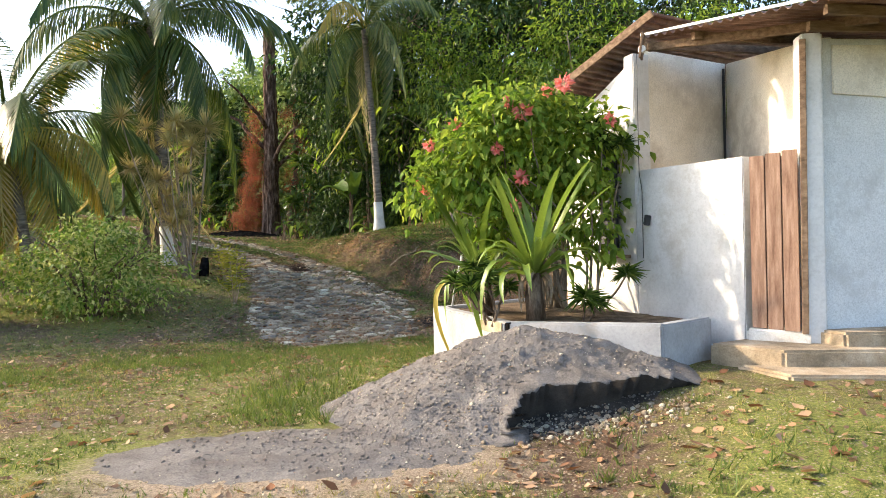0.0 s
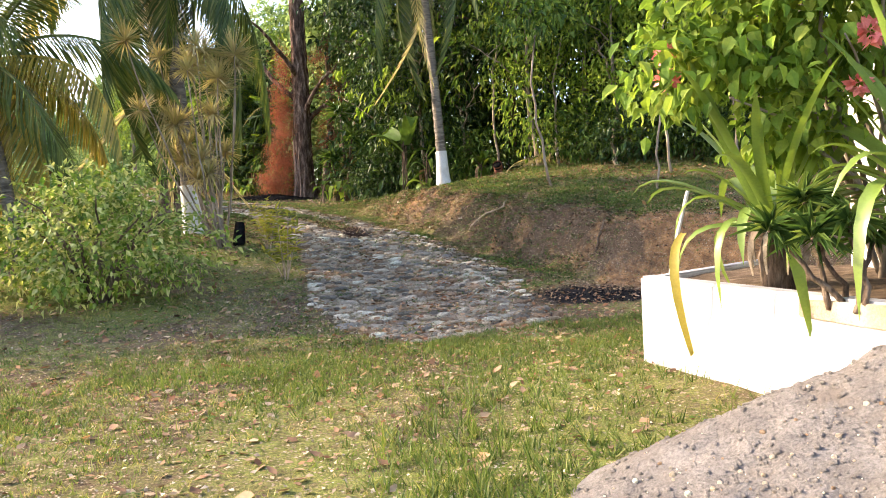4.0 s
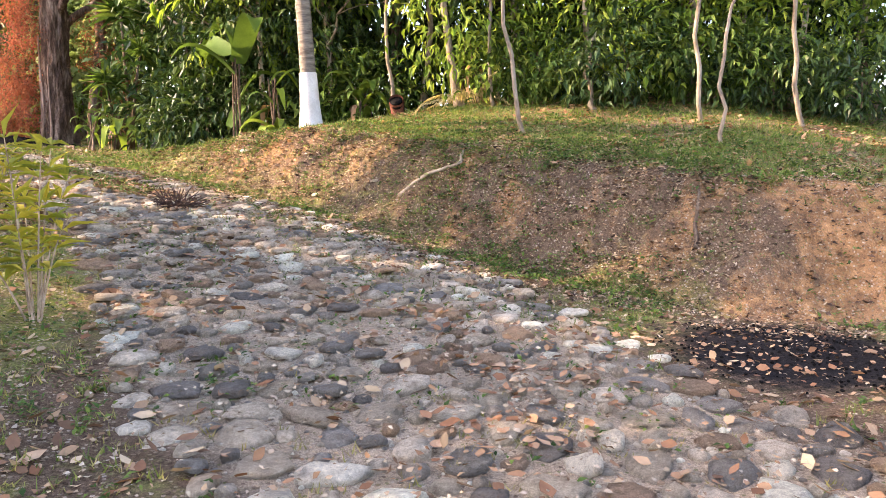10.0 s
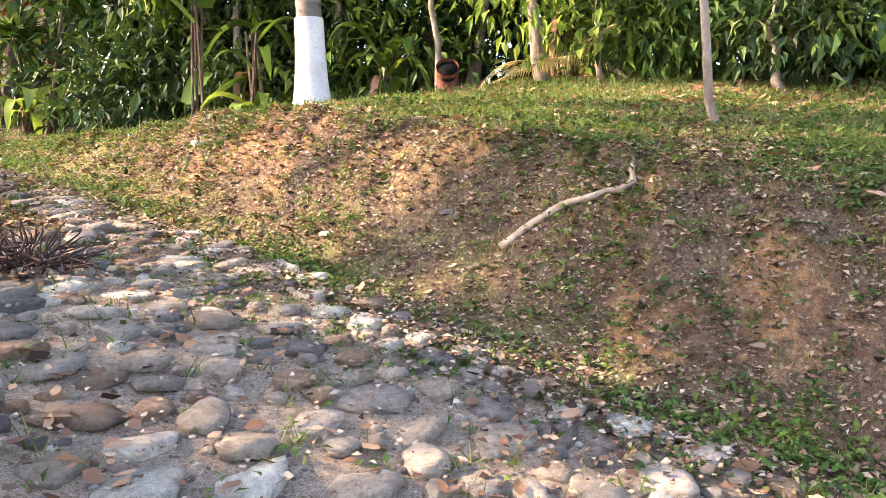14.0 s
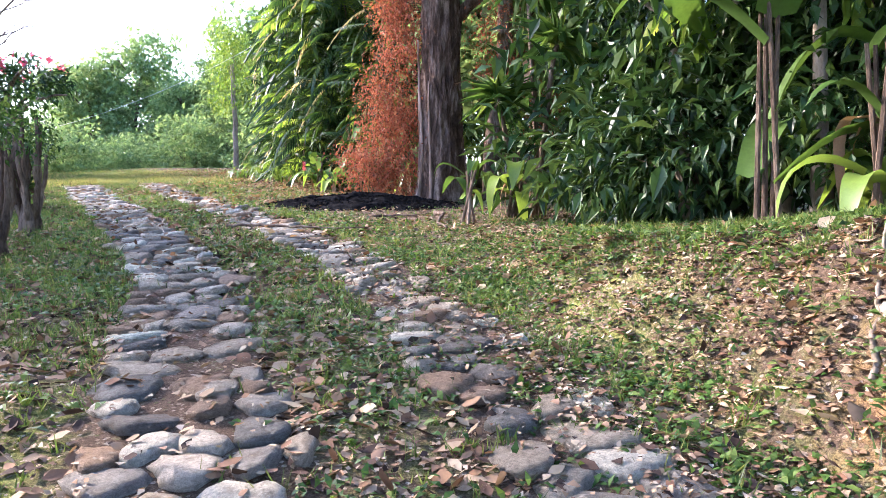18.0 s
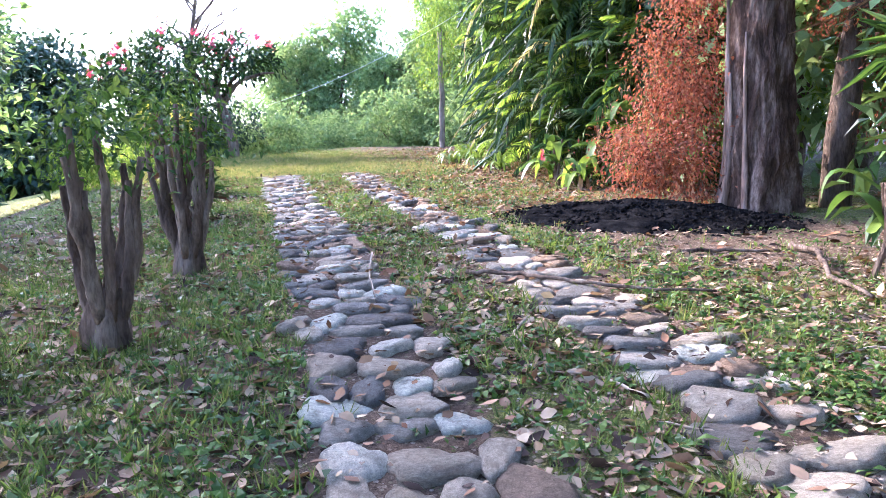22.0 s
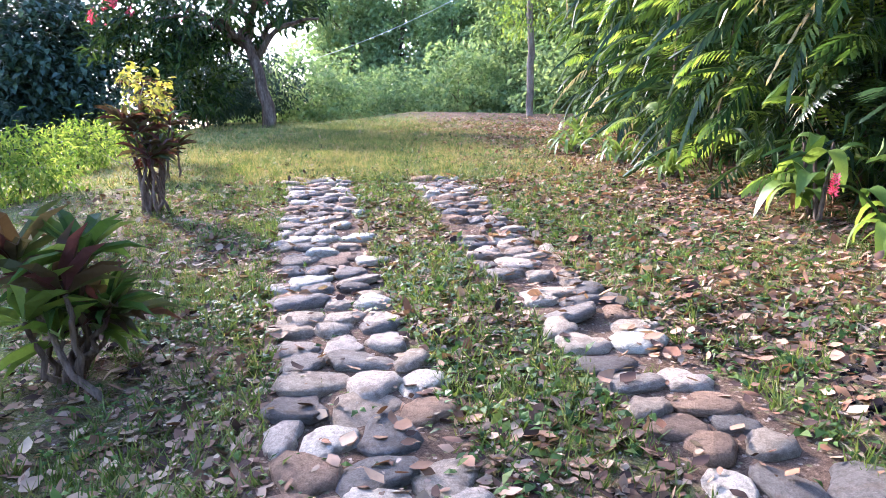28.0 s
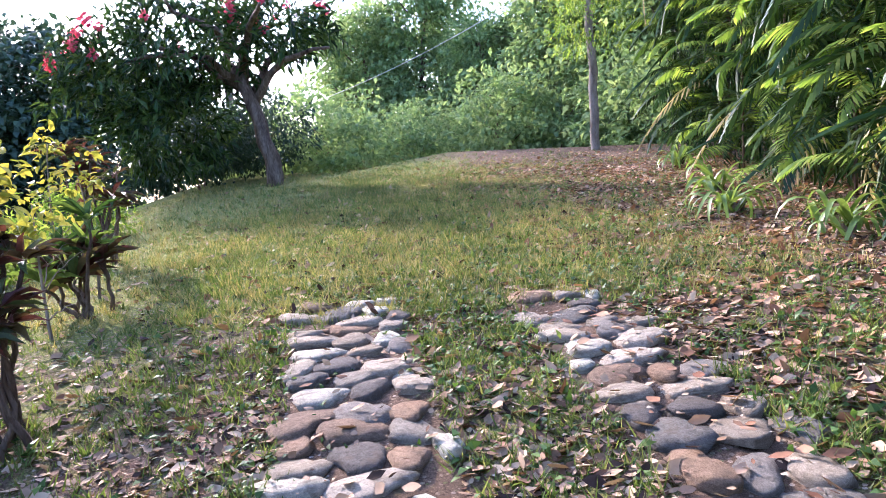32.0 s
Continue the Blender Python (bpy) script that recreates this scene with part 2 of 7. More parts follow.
WALL_GREY = surface("grey_render", ((0.50, 0.515, 0.52), (0.60, 0.61, 0.61), (0.66, 0.665, 0.66)), 1.5, 50, 0.9, 0.4, 0.01, stain=(0.46, 0.46, 0.45))
CONCRETE = surface("worn_concrete", ((0.21, 0.16, 0.10), (0.34, 0.27, 0.185), (0.45, 0.385, 0.29)), 3, 55, 0.95, 0.8, 0.02, stain=(0.17, 0.14, 0.10))
DOOR_WOOD = surface("bare_door_planks", ((0.13, 0.075, 0.052), (0.22, 0.14, 0.10), (0.31, 0.215, 0.165)), 4, 60, 0.8, 0.6, 0.008, vary=0.16, stretch=(5, 5, 0.5))
ROOF_TIN = surface("rusty_roof_sheet", ((0.10, 0.05, 0.035), (0.20, 0.105, 0.07), (0.30, 0.20, 0.15)), 3, 40, 0.75, 0.4, 0.01, metal=0.15)
TIMBER = surface("old_roof_timber", ((0.09, 0.06, 0.04), (0.17, 0.115, 0.075), (0.26, 0.185, 0.125)), 4, 60, 0.85, 0.5, 0.01, stretch=(0.6, 5, 5))
DARK_STEEL = surface("dark_painted_steel", ((0.02, 0.022, 0.025), (0.04, 0.043, 0.048)), 8, 60, 0.5, 0.2, 0.004)
RUST = surface("rusted_pipe", ((0.05, 0.02, 0.014), (0.11, 0.045, 0.03), (0.17, 0.075, 0.05)), 8, 60, 0.85, 0.6, 0.01)
CHAR = surface("charcoal", ((0.004, 0.004, 0.004), (0.010, 0.0095, 0.0095), (0.022, 0.021, 0.02)), 10, 60, 1.0, 1.0, 0.03)
TWIG = surface("dry_branch", ((0.17, 0.125, 0.085), (0.30, 0.235, 0.17), (0.42, 0.35, 0.265)), 8, 60, 0.9, 0.6, 0.01)
DARK_TWIG = surface("dark_dead_twigs", ((0.025, 0.016, 0.014), (0.06, 0.04, 0.032)), 8, 60, 0.95, 0.4, 0.01)

LEAF_DARK = foliage("dark_glossy_leaves", ((0.010, 0.026, 0.008), (0.018, 0.045, 0.012), (0.035, 0.075, 0.018), (0.085, 0.135, 0.033), (0.025, 0.055, 0.014)), 0.42, 0.2, 0.22)
LEAF_MID = foliage("green_leaves", ((0.025, 0.055, 0.012), (0.05, 0.10, 0.02), (0.085, 0.15, 0.028), (0.15, 0.20, 0.045)), 0.5, 0.35, 0.15)
LEAF_LIGHT = foliage("fresh_light_leaves", ((0.09, 0.165, 0.022), (0.15, 0.25, 0.035), (0.23, 0.33, 0.05), (0.30, 0.37, 0.075)), 0.5, 0.52, 0.15)
# distance haze is put into these paler, cooler greens
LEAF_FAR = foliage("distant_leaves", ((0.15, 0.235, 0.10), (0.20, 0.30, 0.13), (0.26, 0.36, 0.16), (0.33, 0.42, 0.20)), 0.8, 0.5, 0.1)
# dark green lifted towards blue, carrying haze in the colour
LEAF_MANGO = foliage("dense_dark_leaves", ((0.03, 0.058, 0.038), (0.045, 0.08, 0.05), (0.07, 0.11, 0.06)), 0.5, 0.25)
LEAF_PALM = foliage("palm_leaflets", ((0.035, 0.065, 0.018), (0.06, 0.10, 0.025), (0.10, 0.14, 0.035), (0.16, 0.17, 0.05)), 0.4, 0.3)
LEAF_YELLOW = foliage("yellowing_palm_leaflets", ((0.13, 0.14, 0.03), (0.28, 0.24, 0.05), (0.42, 0.33, 0.07), (0.32, 0.24, 0.09)), 0.5, 0.45)
LEAF_GOLD = foliage("golden_leaves", ((0.20, 0.24, 0.03), (0.36, 0.36, 0.05), (0.50, 0.43, 0.06)), 0.5, 0.4)
LEAF_STRAW = foliage("straw_rosettes", ((0.32, 0.27, 0.13), (0.48, 0.40, 0.21), (0.40, 0.37, 0.15), (0.54, 0.43, 0.26)), 0.6, 0.38)
LEAF_RED = foliage("dried_red_vine", ((0.16, 0.052, 0.032), (0.31, 0.10, 0.058), (0.42, 0.15, 0.085), (0.20, 0.075, 0.05), (0.36, 0.17, 0.10), (0.10, 0.04, 0.03)), 0.8, 0.3, 0.1)
LEAF_WINE = foliage("wine_red_leaves", ((0.05, 0.022, 0.022), (0.09, 0.032, 0.03), (0.07, 0.05, 0.025), (0.05, 0.085, 0.025), (0.15, 0.055, 0.045), (0.06, 0.09, 0.03)), 0.4, 0.35)
LEAF_SPOT = foliage("variegated_leaves", ((0.08, 0.16, 0.024), (0.17, 0.27, 0.042), (0.31, 0.39, 0.10), (0.55, 0.56, 0.26), (0.12, 0.21, 0.03)), 0.4, 0.5)
LEAF_STRAP = foliage("strap_leaves", ((0.10, 0.17, 0.025), (0.15, 0.23, 0.04), (0.21, 0.29, 0.055)), 0.35, 0.4, 0.5)
LEAF_DRY = foliage("fallen_dry_leaves", ((0.135, 0.071, 0.042), (0.229, 0.138, 0.084), (0.333, 0.230, 0.143), (0.416, 0.301, 0.189), (0.270, 0.163, 0.101), (0.489, 0.377, 0.244), (0.104, 0.061, 0.038), (0.166, 0.092, 0.055), (0.208, 0.133, 0.076)), 0.85, 0.12, 0.12)
LEAF_CHIP = foliage("pale_straw_chips", ((0.28, 0.21, 0.14), (0.36, 0.29, 0.21), (0.46, 0.39, 0.30), (0.21, 0.145, 0.095)), 0.85, 0.1, 0.08)
LEAF_DARK_DRY = foliage("dark_rotted_leaves", ((0.03, 0.02, 0.015), (0.055, 0.035, 0.026), (0.09, 0.055, 0.04)), 0.85, 0.05, 0.08)
LEAF_DRY_WARM = foliage("russet_fallen_leaves", ((0.14, 0.065, 0.036), (0.24, 0.125, 0.07), (0.33, 0.19, 0.11), (0.40, 0.27, 0.17), (0.17, 0.09, 0.055)), 0.85, 0.2, 0.12)
GRASS = foliage("grass_blades", ((0.05, 0.085, 0.016), (0.085, 0.135, 0.025), (0.14, 0.19, 0.04), (0.23, 0.24, 0.075)), 0.5, 0.4, 0.3)
GRASS_DRY = foliage("dry_grass_blades", ((0.17, 0.18, 0.045), (0.30, 0.27, 0.085), (0.40, 0.33, 0.15)), 0.6, 0.35, 0.3)
PETAL = foliage("coral_petals", ((0.72, 0.18, 0.19), (0.82, 0.32, 0.32), (0.78, 0.24, 0.26)), 0.5, 0.4)
PETAL_RED = foliage("crimson_petals", ((0.38, 0.03, 0.07), (0.50, 0.06, 0.12), (0.45, 0.10, 0.16)), 0.5, 0.4)

# ---- mesh helpers ----


def mesh_np(name, verts, tris, mat, smooth=False, attr=None):
    """A mesh from arrays of corners and triangles."""
    verts, tris = np.asarray(verts, np.float32), np.asarray(tris, np.int32)
    me = bpy.data.meshes.new(name)
    me.vertices.add(len(verts))
    me.vertices.foreach_set("co", verts.ravel())
    me.loops.add(tris.size)
    me.loops.foreach_set("vertex_index", tris.ravel())
    me.polygons.add(len(tris))
    me.polygons.foreach_set("loop_start", np.arange(0, tris.size, 3, dtype=np.int32))
    me.polygons.foreach_set("use_smooth", np.full(len(tris), smooth))
    me.update(calc_edges=True)
    if attr is not None:
        layer = me.color_attributes.new("cover", "FLOAT_COLOR", "POINT")
        layer.data.foreach_set("color", np.asarray(attr, np.float32).ravel())
    me.materials.append(mat)
    return me


def part(name, data, material=None, parent=None, label=""):
    """Links a mesh, or a bmesh, as one object under a thing or a part."""
    if isinstance(data, bmesh.types.BMesh):
        me = bpy.data.meshes.new(name)
        data.to_mesh(me)
        data.free()
        me.materials.append(material)
        data = me
    ob = new(name, data)
    ob.parent = parent
    if label:
        ob["label"] = label
    return ob


def thing(name, x, y, z, label, category, group="", kind="", turn=0.0, size=1.0):
    """The Empty at a thing's base."""
    ob = new(name)
    ob.empty_display_size = 0.1
    ob.matrix_basis = pose(x, y, z, 0, 0, turn) @ Matrix.Scale(size, 4)
    return tagged(ob, label, category, group, kind)


class Pile:
    """Gathers triangles of many small pieces into one mesh."""

    def __init__(self):
        self.v, self.t, self.n = [], [], 0

    def put(self, verts, tris):
        self.v.append(np.asarray(verts, float).reshape(-1, 3))
        self.t.append(np.asarray(tris, int).reshape(-1, 3) + self.n)
        self.n += len(self.v[-1])

    def mesh(self, name, mat, smooth=False):
        return mesh_np(name, np.concatenate(self.v), np.concatenate(self.t), mat, smooth)


def tube(points, radii, sides=8, wobble=0.0, rng=None, cap=True, lobes=0.0):
    """A tapered round limb along a line of points."""
    pts = np.asarray(points, float)
    n = len(pts)
    tang = np.gradient(pts, axis=0)
    tang /= np.linalg.norm(tang, axis=1)[:, None] + 1e-9
    ref = np.array((1.0, 0.0, 0.0)) if abs(tang[0][0]) < 0.8 else np.array((0.0, 1.0, 0.0))
    verts = []
    ang = np.linspace(0, 2 * math.pi, sides, endpoint=False)
    for i in range(n):
        a = np.cross(tang[i], ref)
        a /= np.linalg.norm(a) + 1e-9
        b = np.cross(tang[i], a)
        r = np.full(sides, radii[i])
        if wobble and rng is not None:
            r = r * (1 + wobble * (rng.random(sides) - 0.5))
        if lobes:
            r = r * (1 + lobes * np.sin(ang * 5 + i * 0.15) + lobes * 0.6 * np.sin(ang * 9 + 2))
        verts.append(pts[i] + np.outer(np.cos(ang) * r, a) + np.outer(np.sin(ang) * r, b))
    verts = np.concatenate(verts)
    tris = []
    for i in range(n - 1):
        for j in range(sides):
            k = (j + 1) % sides
            p, q, u, w = i * sides + j, i * sides + k, (i + 1) * sides + k, (i + 1) * sides + j
            tris += ((p, q, u), (p, u, w))
    if cap:
        verts = np.concatenate((verts, pts[:1], pts[-1:]))
        c0, c1 = n * sides, n * sides + 1
        for j in range(sides):
            k = (j + 1) % sides
            tris += ((c0, k, j), (c1, (n - 1) * sides + j, (n - 1) * sides + k))
    return verts, np.array(tris)


# leaf outlines: along the leaf, across it, and how the halves fold
OVAL = (np.array(((0, 0, 0), (0.3, 0.5, 0.10), (0.3, -0.5, 0.10), (0.32, 0, 0), (0.7, 0.36, 0.04), (0.7, -0.36, 0.04), (0.7, 0, -0.06), (1, 0, -0.2))),
        np.array(((0, 3, 1), (0, 2, 3), (1, 3, 6), (1, 6, 4), (2, 5, 6), (2, 6, 3), (4, 6, 7), (5, 7, 6))))
DIAMOND = (np.array(((0, 0, 0), (0.45, 0.5, 0.1), (0.45, -0.5, 0.1), (1, 0, -0.12))), np.array(((0, 2, 1), (1, 2, 3))))
KITE = (np.array(((0, 0, 0), (0.4, 0.5, 0.10), (0.4, -0.5, 0.10), (0.42, 0, -0.02), (1, 0, -0.22))), np.array(((0, 3, 1), (0, 2, 3), (1, 3, 4), (2, 4, 3))))
BLADE = (np.array(((0, 0.5, 0), (0, -0.5, 0), (1, 0, 0))), np.array(((0, 1, 2),)))
CURL = (np.array(((0, 0, 0), (0.35, 0.5, 0.15), (0.32, -0.46, 0.04), (0.35, 0, 0.02), (0.75, 0.30, 0.22), (0.72, -0.36, 0.07), (0.75, 0, 0.10), (1, 0.06, 0.22))), OVAL[1])


NEEDLE = (np.array(((0, 0.25, 0), (0, -0.25, 0), (0.3, 0.5, 0.01), (0.3, -0.5, 0.01), (1, 0, -0.06))), np.array(((0, 1, 3), (0, 3, 2), (2, 3, 4))))


def leaves(shape, pos, way, up, length, width):
    """Many leaves at once: where they sit, where they point, which side is up, and their size."""
    tv, tt = shape
    pos, way, up = (np.asarray(a, float) for a in (pos, way, up))
    way = way / (np.linalg.norm(way, axis=1)[:, None] + 1e-9)
    side = np.cross(up, way)
    side /= np.linalg.norm(side, axis=1)[:, None] + 1e-9
    nor = np.cross(way, side)
    ln, wd = np.asarray(length, float)[:, None, None], np.asarray(width, float)[:, None, None]
    v = pos[:, None, :] + tv[None, :, 0:1] * ln * way[:, None, :] + tv[None, :, 1:2] * wd * side[:, None, :] + tv[None, :, 2:3] * ln * nor[:, None, :]
    n = len(pos)
    t = tt[None] + (np.arange(n) * len(tv))[:, None, None]
    return v.reshape(-1, 3), t.reshape(-1, 3)


def unit(rng, n):
    v = rng.normal(size=(n, 3))
    return v / np.linalg.norm(v, axis=1)[:, None]


def crown_mesh(name, seed, mat, blobs, clumps, per, leaf, aspect=0.4, droop=0.5, shape=KITE, spread=0.35, shell=0.55):
    """A crown of leaf clumps on uneven shells; blobs are (x, y, z, rx, ry, rz)."""
    rng = np.random.default_rng(seed)
    pile = Pile()
    share = np.array([b[3] * b[4] + b[4] * b[5] + b[3] * b[5] for b in blobs])
    share = share / share.sum()
    for b, f in zip(blobs, share):
        k = max(3, int(clumps * f))
        d = unit(rng, k)
        rad = shell + (1 - shell) * rng.random(k) ** 0.6
        rad *= 1 + 0.22 * np.sin(d[:, 0] * 5 + seed) * np.cos(d[:, 1] * 4) + 0.12 * (rng.random(k) - 0.5)
        c = np.array(b[:3]) + d * rad[:, None] * np.array(b[3:])
        m = np.maximum(2, (per * (0.4 + 1.2 * rng.random(k))).astype(int))
        idx = np.repeat(np.arange(k), m)
        n = len(idx)
        pos = c[idx] + rng.normal(size=(n, 3)) * spread * np.array((1, 1, 0.7))
        out = d[idx] * 0.7 + unit(rng, n) * 0.9
        out[:, 2] -= droop
        up = unit(rng, n) * 0.6 + np.array((0, 0, 1.0))
        size = leaf * (0.55 + 0.8 * rng.random(n))
        pile.put(*leaves(shape, pos, out, up, size, size * aspect))
    return pile.mesh(name, mat)


# ---- ground shape ----
PROFILE = ((-60, -0.3), (6, -0.08), (11, -0.2), (13, -0.2), (15, 0.0), (17, 0.29), (18.3, 0.56), (20.8, 0.92), (22.7, 1.18), (24.5, 1.35),
           (27.6, 1.72), (30.6, 1.98), (34, 2.24), (36.5, 2.5), (45, 3.1), (54, 3.9), (62, 4.0), (90, 2.0), (160, -4.0))
FOOT = ((9.0, 15.6), (3.0, 16.2), (0.75, 16.95), (-0.75, 19.3), (-1.8, 20.7), (-3.2, 22.6), (-4.6, 25.2), (-6.2, 28.8))
RISE = (1.1, 1.1, 1.1, 1.1, 1.02, 0.9, 0.42, 0.0)


def ramp(table, v):
    """Table lookup with straight pieces."""
    if v <= table[0][0]:
        return table[0][1]
    for (a, za), (b, zb) in zip(table, table[1:]):
        if v <= b:
            return za + (zb - za) * (v - a) / (b - a)
    return table[-1][1]


def ease(v):
    v = min(1.0, max(0.0, v))
    return v * v * (3 - 2 * v)


def along(x, y):
    return -0.55 * x + 0.83 * y


def across(x, y):
    return 0.83 * x + 0.55 * y


def bank(x, y):
    """Distance up the bank from its foot (negative: on the drive's side), and the rise there."""
    best = None
    for i in range(len(FOOT) - 1):
        (ax, ay), (bx, by) = FOOT[i], FOOT[i + 1]
        dx, dy = bx - ax, by - ay
        ll = dx * dx + dy * dy
        t = ((x - ax) * dx + (y - ay) * dy) / ll
        t = min(1.0, max(0.0, t))
        px, py = ax + t * dx, ay + t * dy
        q = math.hypot(x - px, y - py)
        if best is None or q < best[0]:
            side = dx * (y - ay) - dy * (x - ax)
            best = (q, -1 if side > 0 else 1, RISE[i] + t * (RISE[i + 1] - RISE[i]))
    return best[0] * best[1], best[2]


def mid(s):
    """Across-place of the middle of the two wheel tracks."""
    return ramp(((19, 8.67), (25.4, 8.65), (27.8, 8.2), (31.2, 7.58), (33.8, 7.01), (37.5, 6.36), (60, 2.4)), s)


def height(x, y):
    s, r = along(x, y), across(x, y)
    z = ramp(PROFILE, s)
    z += 0.31 * ease((x - 0.8) / 2.0) * ease((y - 2.5) / 3.0) * (1 - ease((y - 9.5) / 3.0))  # the yard rises to the house
    q, rise = bank(x, y)
    if q > 0:
        z += rise * ease(q / 1.05) + rise * 0.17 * min(6.0, max(0.0, q - 0.8))
    if s > 24:  # the slope falls off beside the drive
        z -= ease((s - 24) / 6) * 0.2 * max(0.0, mid(s) - 3.2 - r) * ease((mid(s) - 3.2 - r) / 3)
    return z


def drive_edges(s):
    """Left and right edge of the cobbled apron, as across-places, for a place along the drive."""
    left = ramp(((11.8, 5.2), (13, 4.9), (15, 5.2), (17, 6.0), (19, 6.8), (21, 7.1)), s)
    right = ramp(((11.8, 7.4), (13, 7.9), (14.6, 8.9), (16.2, 9.6), (18, 9.6), (20, 9.7), (21, 9.7)), s)
    return left, right


def rough_noise(x, y, scale, seed=0.0):
    return noise.noise(Vector((x * scale, y * scale, seed)))


def relief(x, y):
    """Ground height with its small bumps."""
    z = height(x, y)
    near = abs(x + 6) < 20 and -2 < y < 48
    if near:
        q, rise = bank(x, y)
        z += 0.025 * rough_noise(x, y, 1.2) + 0.012 * rough_noise(x, y, 4.0, 3)
        if 0.05 < q < 1.5 and rise > 0.3:
            f = math.sin(math.pi * min(1, q / 1.5))
            z += f * (0.07 * rough_noise(x, y, 1.5, 7) + 0.09 * rough_noise(x, y, 3.5, 9) + 0.06 * rough_noise(x, y, 8, 2) + 0.045 * rough_noise(x, y, 3.6, 15) * (1 if rough_noise(x, y, 2.2, 16) > 0 else -1))
    else:
        z += 0.5 * rough_noise(x, y, 0.05, 5)
    return z


def spot(x, y, cx, cy, rx, ry=None):
    return max(0.0, 1 - math.hypot((x - cx) / rx, (y - cy) / (ry or rx)))


def cover(x, y):
    """How much lawn, bare subsoil, sand and ash lies at a place."""
    s, r = along(x, y), across(x, y)
    q, rise = bank(x, y)
    n = rough_noise(x, y, 0.55, 11)
    g = 0.52 + 0.6 * n
    if q > 1.1:
        g = 0.46 + 0.55 * n
    elif s > 20:
        g = 0.52 + 0.5 * n
    d_ = r - mid(s)
    if 19.2 < s < 37.9 and (abs(d_ + 0.71) < 0.4 or abs(d_ - 0.72) < 0.33):
        g *= 0.25
    if s > 37.5:
        g = 0.85 + 0.4 * n - 0.9 * ease((r - mid(s) - 1.0) / 3)
    o = 0.0
    if 0 < q < 1.6 and rise > 0.25:
        face = math.sin(math.pi * min(1, q / 1.45)) * min(1, rise / 0.8)
        o = face * (0.22 + 0.95 * rough_noise(x, y, 1.7, 21) + 0.5 * rough_noise(x, y, 5.0, 22)) + 1.1 * (0.8 + 0.8 * rough_noise(x, y, 1.3, 23)) * spot(x, y, 2.4, 17.2, 2.6, 1.2) ** 0.7
        g *= 1 - 0.45 * face
    if -4.5 < x < 1 and 13.6 < y < 22 and q < 0 and s < 21:
        g *= 0.6
    o += 0.75 * spot(x, y, -2.9, 13.0, 1.3, 0.6)
    sand = 1.5 * spot(x, y, -1.2, 5.7, 2.6, 1.3)
    if 11.8 < s < 20.8:
        left, right = drive_edges(s)
        sand += 0.75 * ease((r - left + 0.2) / 0.5) * ease((right + 0.1 - r) / 0.5) * ease((20.8 - s) / 2)
    ash = 1.7 * spot(x, y, 0.5, 16.0, 1.3, 1.2) + 1.0 * spot(x, y, -7.9, 31.3, 2.3, 1.5)
    g -= 0.9 * spot(x, y, -6.9, 30.6, 3.4, 2.2)
    return (min(1, max(0, g)), min(1, max(0, o)), min(1, max(0, sand)), min(1, max(0, ash)))


def spaced(lo, hi, step, reach, grow=1.25):
    """Even steps between lo and hi, then wider and wider ones."""
    mid_part = list(np.arange(lo, hi + step / 2, step))
    a, b, d = [], [], step
    while (a[-1] if a else lo) > lo - reach:
        d *= grow
        a.append((a[-1] if a else lo) - d)
        b.append((b[-1] if b else hi) + d)
    return a[::-1] + mid_part + b


def build_ground():
    xs, ys = spaced(-18, 6.0, 0.12, 420), spaced(2, 43, 0.12, 420)
    verts, cov = [], []
    for y in ys:
        for x in xs:
            verts.append((x, y, relief(x, y)))
            cov.append(cover(x, y) if abs(x + 6) < 24 and -8 < y < 60 else (0.8, 0, 0, 0))
    nx, ny = len(xs), len(ys)
    i = np.arange(nx * (ny - 1)).reshape(ny - 1, nx)[:, :-1].ravel()
    tris = np.concatenate((np.stack((i, i + 1, i + nx + 1), 1), np.stack((i, i + nx + 1, i + nx), 1)))
    ob = new("ground", mesh_np("ground", verts, tris, EARTH, True, cov))
    tagged(ob, "uneven lawn and bare brown earth with a cut bank", "ground", kind="structure")


build_ground()

# ---- sand heap ----


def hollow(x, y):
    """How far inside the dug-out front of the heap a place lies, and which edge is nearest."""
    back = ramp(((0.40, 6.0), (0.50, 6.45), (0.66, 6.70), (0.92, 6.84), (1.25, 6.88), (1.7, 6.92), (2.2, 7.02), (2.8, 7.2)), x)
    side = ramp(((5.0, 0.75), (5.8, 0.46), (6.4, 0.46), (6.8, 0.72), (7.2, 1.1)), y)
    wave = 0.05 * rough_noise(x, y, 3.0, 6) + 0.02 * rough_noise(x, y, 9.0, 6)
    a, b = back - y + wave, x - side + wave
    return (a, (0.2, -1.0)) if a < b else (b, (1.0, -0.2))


def heap_height(x, y):
    u, w = (x - 0.85) / (1.8 if x > 0.85 else 2.25), (y - 7.85) / (1.85 if y < 7.85 else 1.0)
    z = 0.80 * max(0.0, 1 - math.hypot(u, w) ** 1.15)
    z = max(z, 0.07 * max(0.0, 1 - math.hypot((x + 1.35) / 2.3, (y - 6.1) / 1.1) ** 1.5))
    z += (0.035 * rough_noise(x, y, 2.2, 4) + 0.026 * rough_noise(x, y, 6, 8) + 0.014 * rough_noise(x, y, 14, 3) + 0.008 * rough_noise(x, y, 30, 5)) * min(1, z * 6)
    if hollow(x, y)[0] > 0:
        z = min(z, max(-0.02, 0.42 * z - 0.05) + 0.02 * rough_noise(x, y, 5, 1))
    return z


